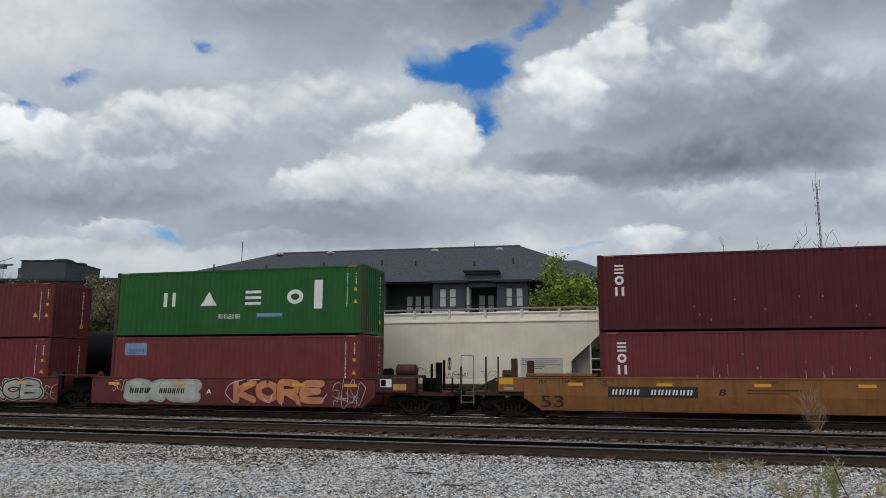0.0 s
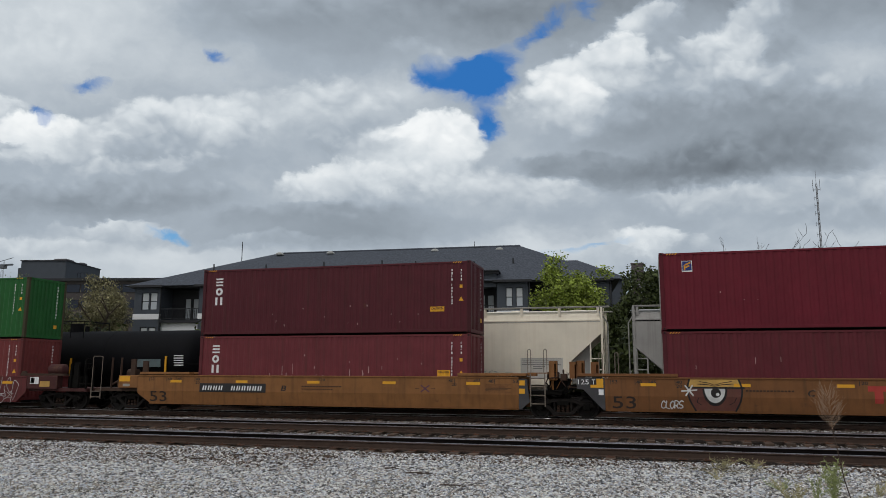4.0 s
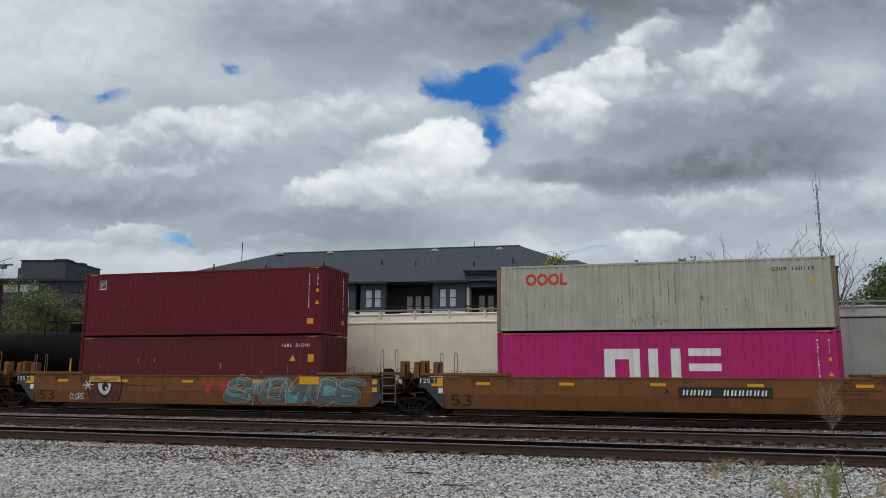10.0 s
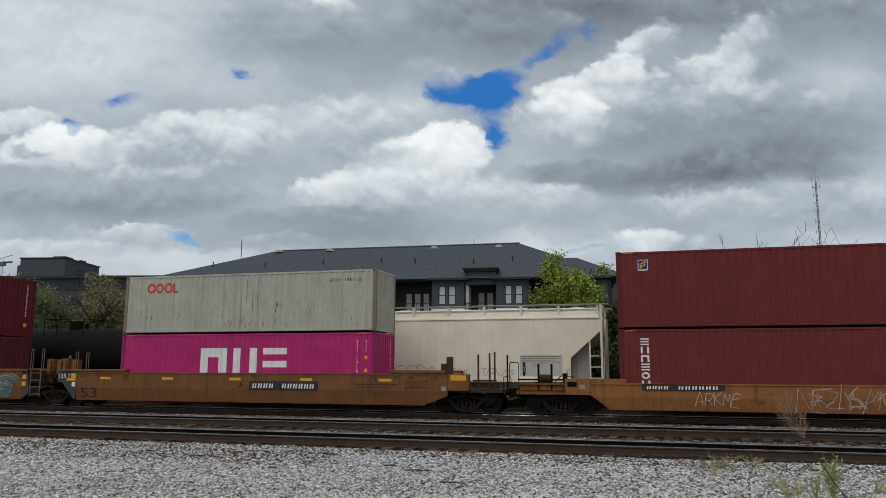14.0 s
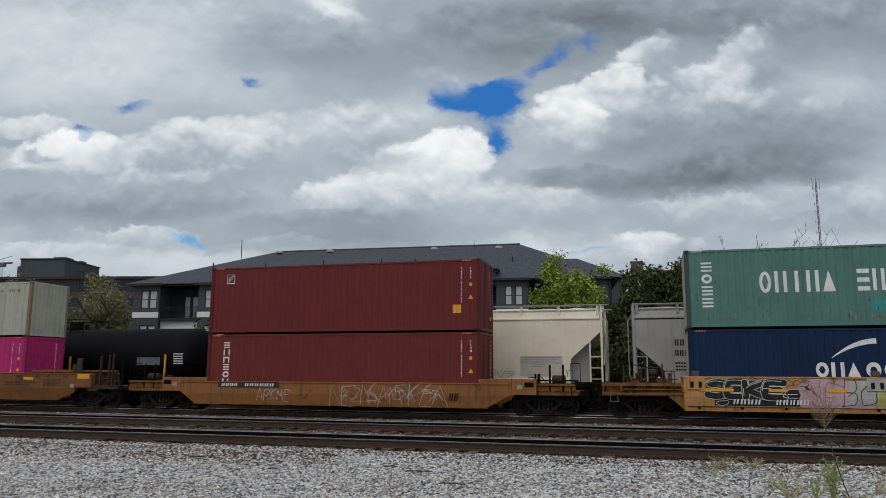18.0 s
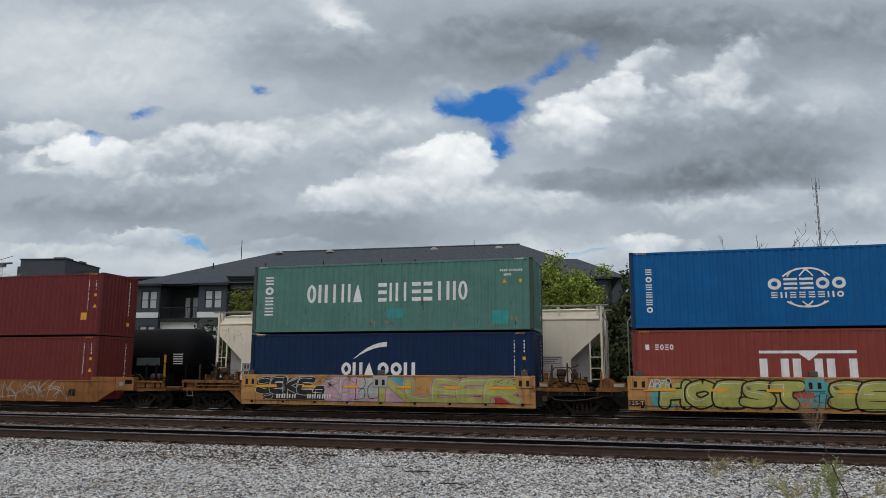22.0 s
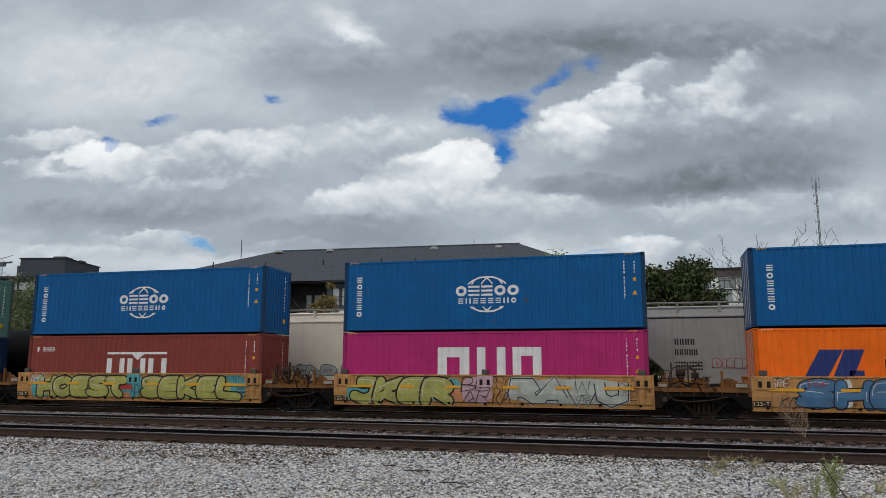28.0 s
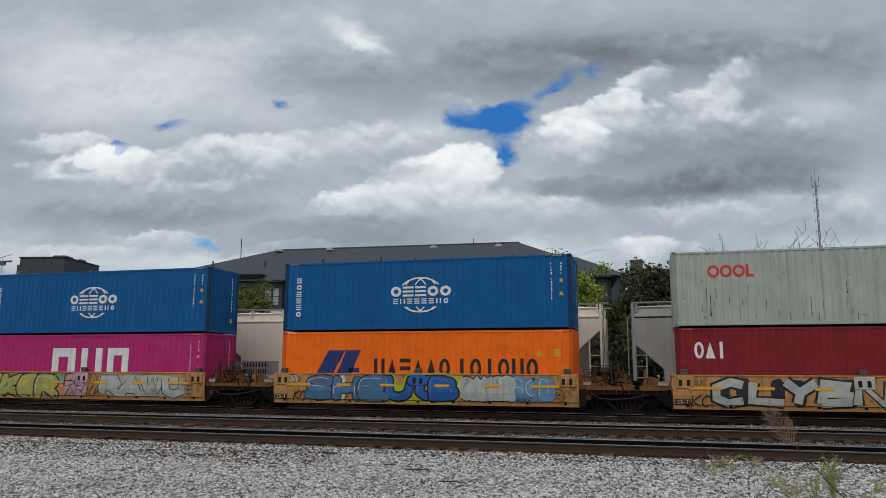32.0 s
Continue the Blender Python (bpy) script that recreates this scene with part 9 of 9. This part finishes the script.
def bare_tree():
    rng = random.Random(8)
    t = thing("bare_tree", pose(9.25, 58, ground_z(58)), "leafless multi-stemmed tree with long fine twigs", "tree")

    def grow(s, p, d, n, ln, r, depth, up):
        for i in range(n):
            q = p + d * ln * rng.uniform(0.8, 1.15)
            r2 = max(0.014, r * (0.93 if depth == 3 else 0.84))
            s.tube(p, q, r, r2, seg=4)
            p, r = q, r2
            k = 0.10 if depth == 3 else 0.24
            d = (d + Vector((rng.uniform(-k, k), rng.uniform(-0.12, 0.12), rng.uniform(-0.05, 0.08) + up))).normalized()
            if depth and i >= (7 if depth == 3 else 1) and rng.random() < (0.9 if depth == 3 else 0.5):
                way = rng.choice((-1, 1)) * rng.uniform(0.5, 1.2)
                dd = (d + Vector((way, rng.uniform(-0.5, 0.5), rng.uniform(-0.1, 0.35)))).normalized()
                grow(s, p, dd, rng.randint(4, 7) if depth == 3 else rng.randint(2, 4), ln * (0.62 if depth == 3 else 0.66), max(0.016, r * 0.6), depth - 1, 0.09)

    for k in range(17):
        a = -0.43 + 0.90 * k / 16 + rng.uniform(-0.05, 0.05)
        p = Vector((a * 0.9 + rng.uniform(-0.2, 0.2), rng.uniform(-0.4, 0.4), 0.0))
        d = Vector((math.sin(a) * 1.08, rng.uniform(-0.25, 0.25), math.cos(a))).normalized()
        s = Shape()
        grow(s, p, d, 15, rng.uniform(0.58, 0.67) * (1.04 - abs(a) * 0.15), 0.09, 3, 0.0)
        part("stem", s, M_TWIG, t)


bare_tree()

# ---- weeds by the track ----
M_DRY = mat("dry_stem", (152, 127, 106), 0.9, var=0.2, scale=8, bump=0)
M_DRYDARK = mat("dark_stem", (70, 58, 50), 0.9, var=0.2, scale=8, bump=0)
M_WEED = mat("weed_leaf", (148, 158, 104), 0.7, var=0.2, scale=8, island=0.3, bump=0)
M_STRAW = mat("dead_straw", (112, 106, 88), 0.95, var=0.25, scale=6, bump=0)
M_GRASS = mat("dry_grass", (166, 160, 122), 0.9, var=0.2, scale=8, island=0.3, bump=0)


def tall_weed():
    rng = random.Random(3)
    t = thing("dry_weed", pose(2.98, 13.2, -0.33), "tall dry weed with a feathery brown plume", "weed")
    stem = [Vector((-0.09, 0, -0.02)), Vector((-0.21, 0, 0.41)), Vector((-0.28, 0, 0.79)), Vector((-0.35, 0, 1.14))]
    part("stem", Shape().pipe(stem, 0.008, 5), M_DRYDARK, t)
    s = Shape()
    top = Vector((-0.44, 0.0, 1.82))
    spine = [stem[3], stem[3].lerp(top, 0.35) + Vector((0.02, 0, 0)), stem[3].lerp(top, 0.7) + Vector((0.03, 0, 0)), top]
    s.pipe(spine, 0.004, 4)
    for i in range(34):
        q = (i / 33) ** 1.2 * 0.78
        p = stem[3].lerp(top, q)
        side = (-1 if i % 2 else 1) * rng.uniform(0.3, 1.05)
        d = Vector((side, rng.uniform(-0.7, 0.7), 1.0)).normalized()
        ln = rng.uniform(0.34, 0.52) * (1.0 - q * 0.75)
        bend = Vector((-side * 0.35, 0, 0.35))
        m1 = p + d * ln * 0.5
        e = m1 + (d + bend).normalized() * ln * 0.5
        s.tube(p, m1, 0.0034, 0.0026, seg=3)
        s.tube(m1, e, 0.0026, 0.0014, seg=3)
        for j in range(6):
            k = rng.uniform(0.2, 1.0)
            b = p.lerp(m1, k * 2) if k < 0.5 else m1.lerp(e, k * 2 - 1)
            w = (d + Vector((rng.uniform(-0.8, 0.8), rng.uniform(-0.8, 0.8), rng.uniform(0.0, 0.6)))).normalized()
            s.tube(b, b + w * rng.uniform(0.05, 0.15), 0.0022, 0.0012, seg=3)
    part("plume", s, M_DRY, t, "feathery brown plume")
    return t


weed = tall_weed()


def leafy_weed(x, y, h, n, seed, m, label, spread=0.22, leaves=12, leaf=1.0):
    """Thin shoots from one root, each with side twigs and narrow leaves."""
    rng = random.Random(seed)
    t = thing("weed", pose(x, y, ground_z(y) - 0.02), label, "weed")
    for k in range(n):
        a = rng.uniform(0, 6.28)
        top = Vector((math.cos(a) * spread * rng.uniform(0.2, 1), math.sin(a) * spread * rng.uniform(0.2, 1), h * rng.uniform(0.5, 1.0)))
        mid = top * 0.5 + Vector((top.x * -0.12, top.y * -0.12, h * 0.05))
        s = Shape().pipe([(0, 0, 0), mid, top], 0.0042, 4)
        for i in range(leaves):
            q = rng.uniform(0.15, 1.0)
            p = mid * (q * 2) if q < 0.5 else mid.lerp(top, q * 2 - 1)
            if i % 4 == 0:
                e = p + Vector((rng.uniform(-1, 1), rng.uniform(-1, 1), rng.uniform(0.4, 1.2))).normalized() * rng.uniform(0.05, 0.14)
                s.tube(p, e, 0.003, 0.0015, seg=3)
                p = e
            d = Vector((rng.uniform(-1, 1), rng.uniform(-1, 1), rng.uniform(0.0, 1.1))).normalized() * rng.uniform(0.025, 0.065) * leaf
            w = d.cross(Vector((rng.uniform(-1, 1), rng.uniform(-1, 1), 0.3))).normalized() * 0.008 * leaf
            s.poly([p, p + d * 0.5 + w, p + d, p + d * 0.5 - w])
        part("shoot", s, m, t)
    return t


leafy_weed(2.66, 13.35, 0.80, 10, 1, M_WEED, "green leafy weed growing out of the gravel", 0.26, 48, 1.25)
leafy_weed(2.40, 13.3, 0.46, 6, 2, M_WEED, "low green weed in the gravel", 0.18, 26)
leafy_weed(2.0, 13.1, 0.38, 8, 9, M_GRASS, "sparse yellow-green weed in the gravel", 0.32, 20)
leafy_weed(2.2, 13.6, 0.28, 8, 3, M_GRASS, "low dry grass tuft in the gravel", 0.35, 14)
leafy_weed(1.3, 16.6, 0.28, 8, 5, M_GRASS, "dry yellowish grass tuft beside the track", 0.5, 24)
leafy_weed(1.9, 16.7, 0.24, 7, 7, M_GRASS, "dry yellowish grass tuft beside the track", 0.5, 24)
leafy_weed(1.1, 15.4, 0.18, 6, 13, M_GRASS, "dry yellowish grass tuft beside the track", 0.6, 14)
leafy_weed(2.05, 14.4, 0.20, 8, 6, M_WEED, "low green weed in the gravel", 0.35, 16)
leafy_weed(3.1, 13.0, 0.24, 6, 8, M_GRASS, "low dry grass tuft in the gravel", 0.3, 14)
leafy_weed(3.5, 14.2, 0.30, 8, 14, M_GRASS, "low dry grass tuft in the gravel", 0.3, 14)


def dead_grass(x, y, rx, ry, n, seed, label):
    """Dry blades lying nearly flat over the stones."""
    rng = random.Random(seed)
    s = Shape()
    for i in range(n):
        px, py = rng.gauss(0, rx * 0.5), rng.gauss(0, ry * 0.5)
        d = Vector((rng.choice((-1, 1)) * rng.uniform(0.5, 1), rng.uniform(-0.5, 0.5), rng.uniform(0.0, 0.3))).normalized() * rng.uniform(0.10, 0.32)
        p = Vector((px, py, 0.06 + rng.uniform(0, 0.05)))
        w = Vector((-d.y, d.x, 0.4 * d.length)).normalized() * 0.006
        s.poly([p - w, p + d * 0.6 - w + Vector((0, 0, 0.02)), p + d, p + d * 0.6 + w + Vector((0, 0, 0.02)), p + w])
    t = thing("dry_grass", pose(x, y, ground_z(y)), label, "grass")
    part("blade", s, M_STRAW, t)["kind"] = "stuff"


for k, (x, y, rx, ry, n) in enumerate(((-9.9, 10.6, 2.2, 0.4, 130), (-8.6, 11.4, 1.6, 0.2, 60), (-4.2, 12.1, 1.0, 0.2, 50), (1.3, 15.9, 1.0, 0.5, 120))):
    dead_grass(x, y, rx, ry, n, 30 + k, "dead brownish grass lying on the gravel")
for i, (x, y, ln, a) in enumerate(((-9.9, 15.2, 0.36, 8), (-9.36, 15.95, 0.26, 20), (-4.5, 14.4, 0.5, -3), (-4.35, 14.4, 0.3, 22), (-3.45, 13.15, 0.55, -14), (-11.5, 15.65, 0.22, 8), (-5.2, 14.9, 0.3, 2), (-7.4, 14.0, 0.2, 15))):
    w = thing("driftwood_stick", pose(x, y, ground_z(y) + 0.055, 0, 0, a), "dark weathered stick lying on the gravel", "stick", "sticks on the gravel")
    part("stick", Shape().tube((-ln / 2, 0, 0), (ln * 0.1, 0.02, 0.015), 0.014, 0.012, seg=5).tube((ln * 0.1, 0.02, 0.015), (ln / 2, 0.0, 0.0), 0.012, 0.006, seg=5), M_DRYDARK, w)


# ---- what moves ----
def motions():
    for ob, s, z in TRAIN:
        walk(ob, [(t, pose(s - travelled(t), TRACK_Y, z)) for t in range(0, 33, 2)])
    for ob, x, r in WHEELS:
        walk(ob, [(k * 4 / 30, pose(x, 0, r) @ Matrix.Rotation(-travelled(k * 4 / 30) / r, 4, "Y")) for k in range(0, 241)])
    # the tall weed leans in the wind
    lean = ((0, 24), (1, 15), (2, 14), (3, 14), (4.5, 15), (5.5, 14), (6, 16), (7.5, 15), (9, 17), (10.5, 13), (12, 12), (13, 13), (13.5, 27), (14, 36), (14.5, 35), (15.5, 29), (16.5, 33), (17, 17), (18, 19), (19, 6),
            (20, 16), (20.5, 26), (21, 32), (22, 25), (23, 24), (24, 10), (25, 26), (25.5, 17), (26.5, 28), (27.5, 41), (28, 35), (29, 35), (29.5, 38), (30, 53), (30.5, 49), (31, 47), (31.5, 59), (32, 45))
    walk(weed, [(t, pose(2.98, 13.2, -0.33, 0, 17 - a, 0)) for t, a in lean])
    walk(sky_sheet, [(t, pose(EYE.x - 0.0006 * CLOUD_H * (t - 16.5), EYE.y + 0.0172 * CLOUD_H * (t - 16.5), EYE.z)) for t in (0, 32)])


motions()
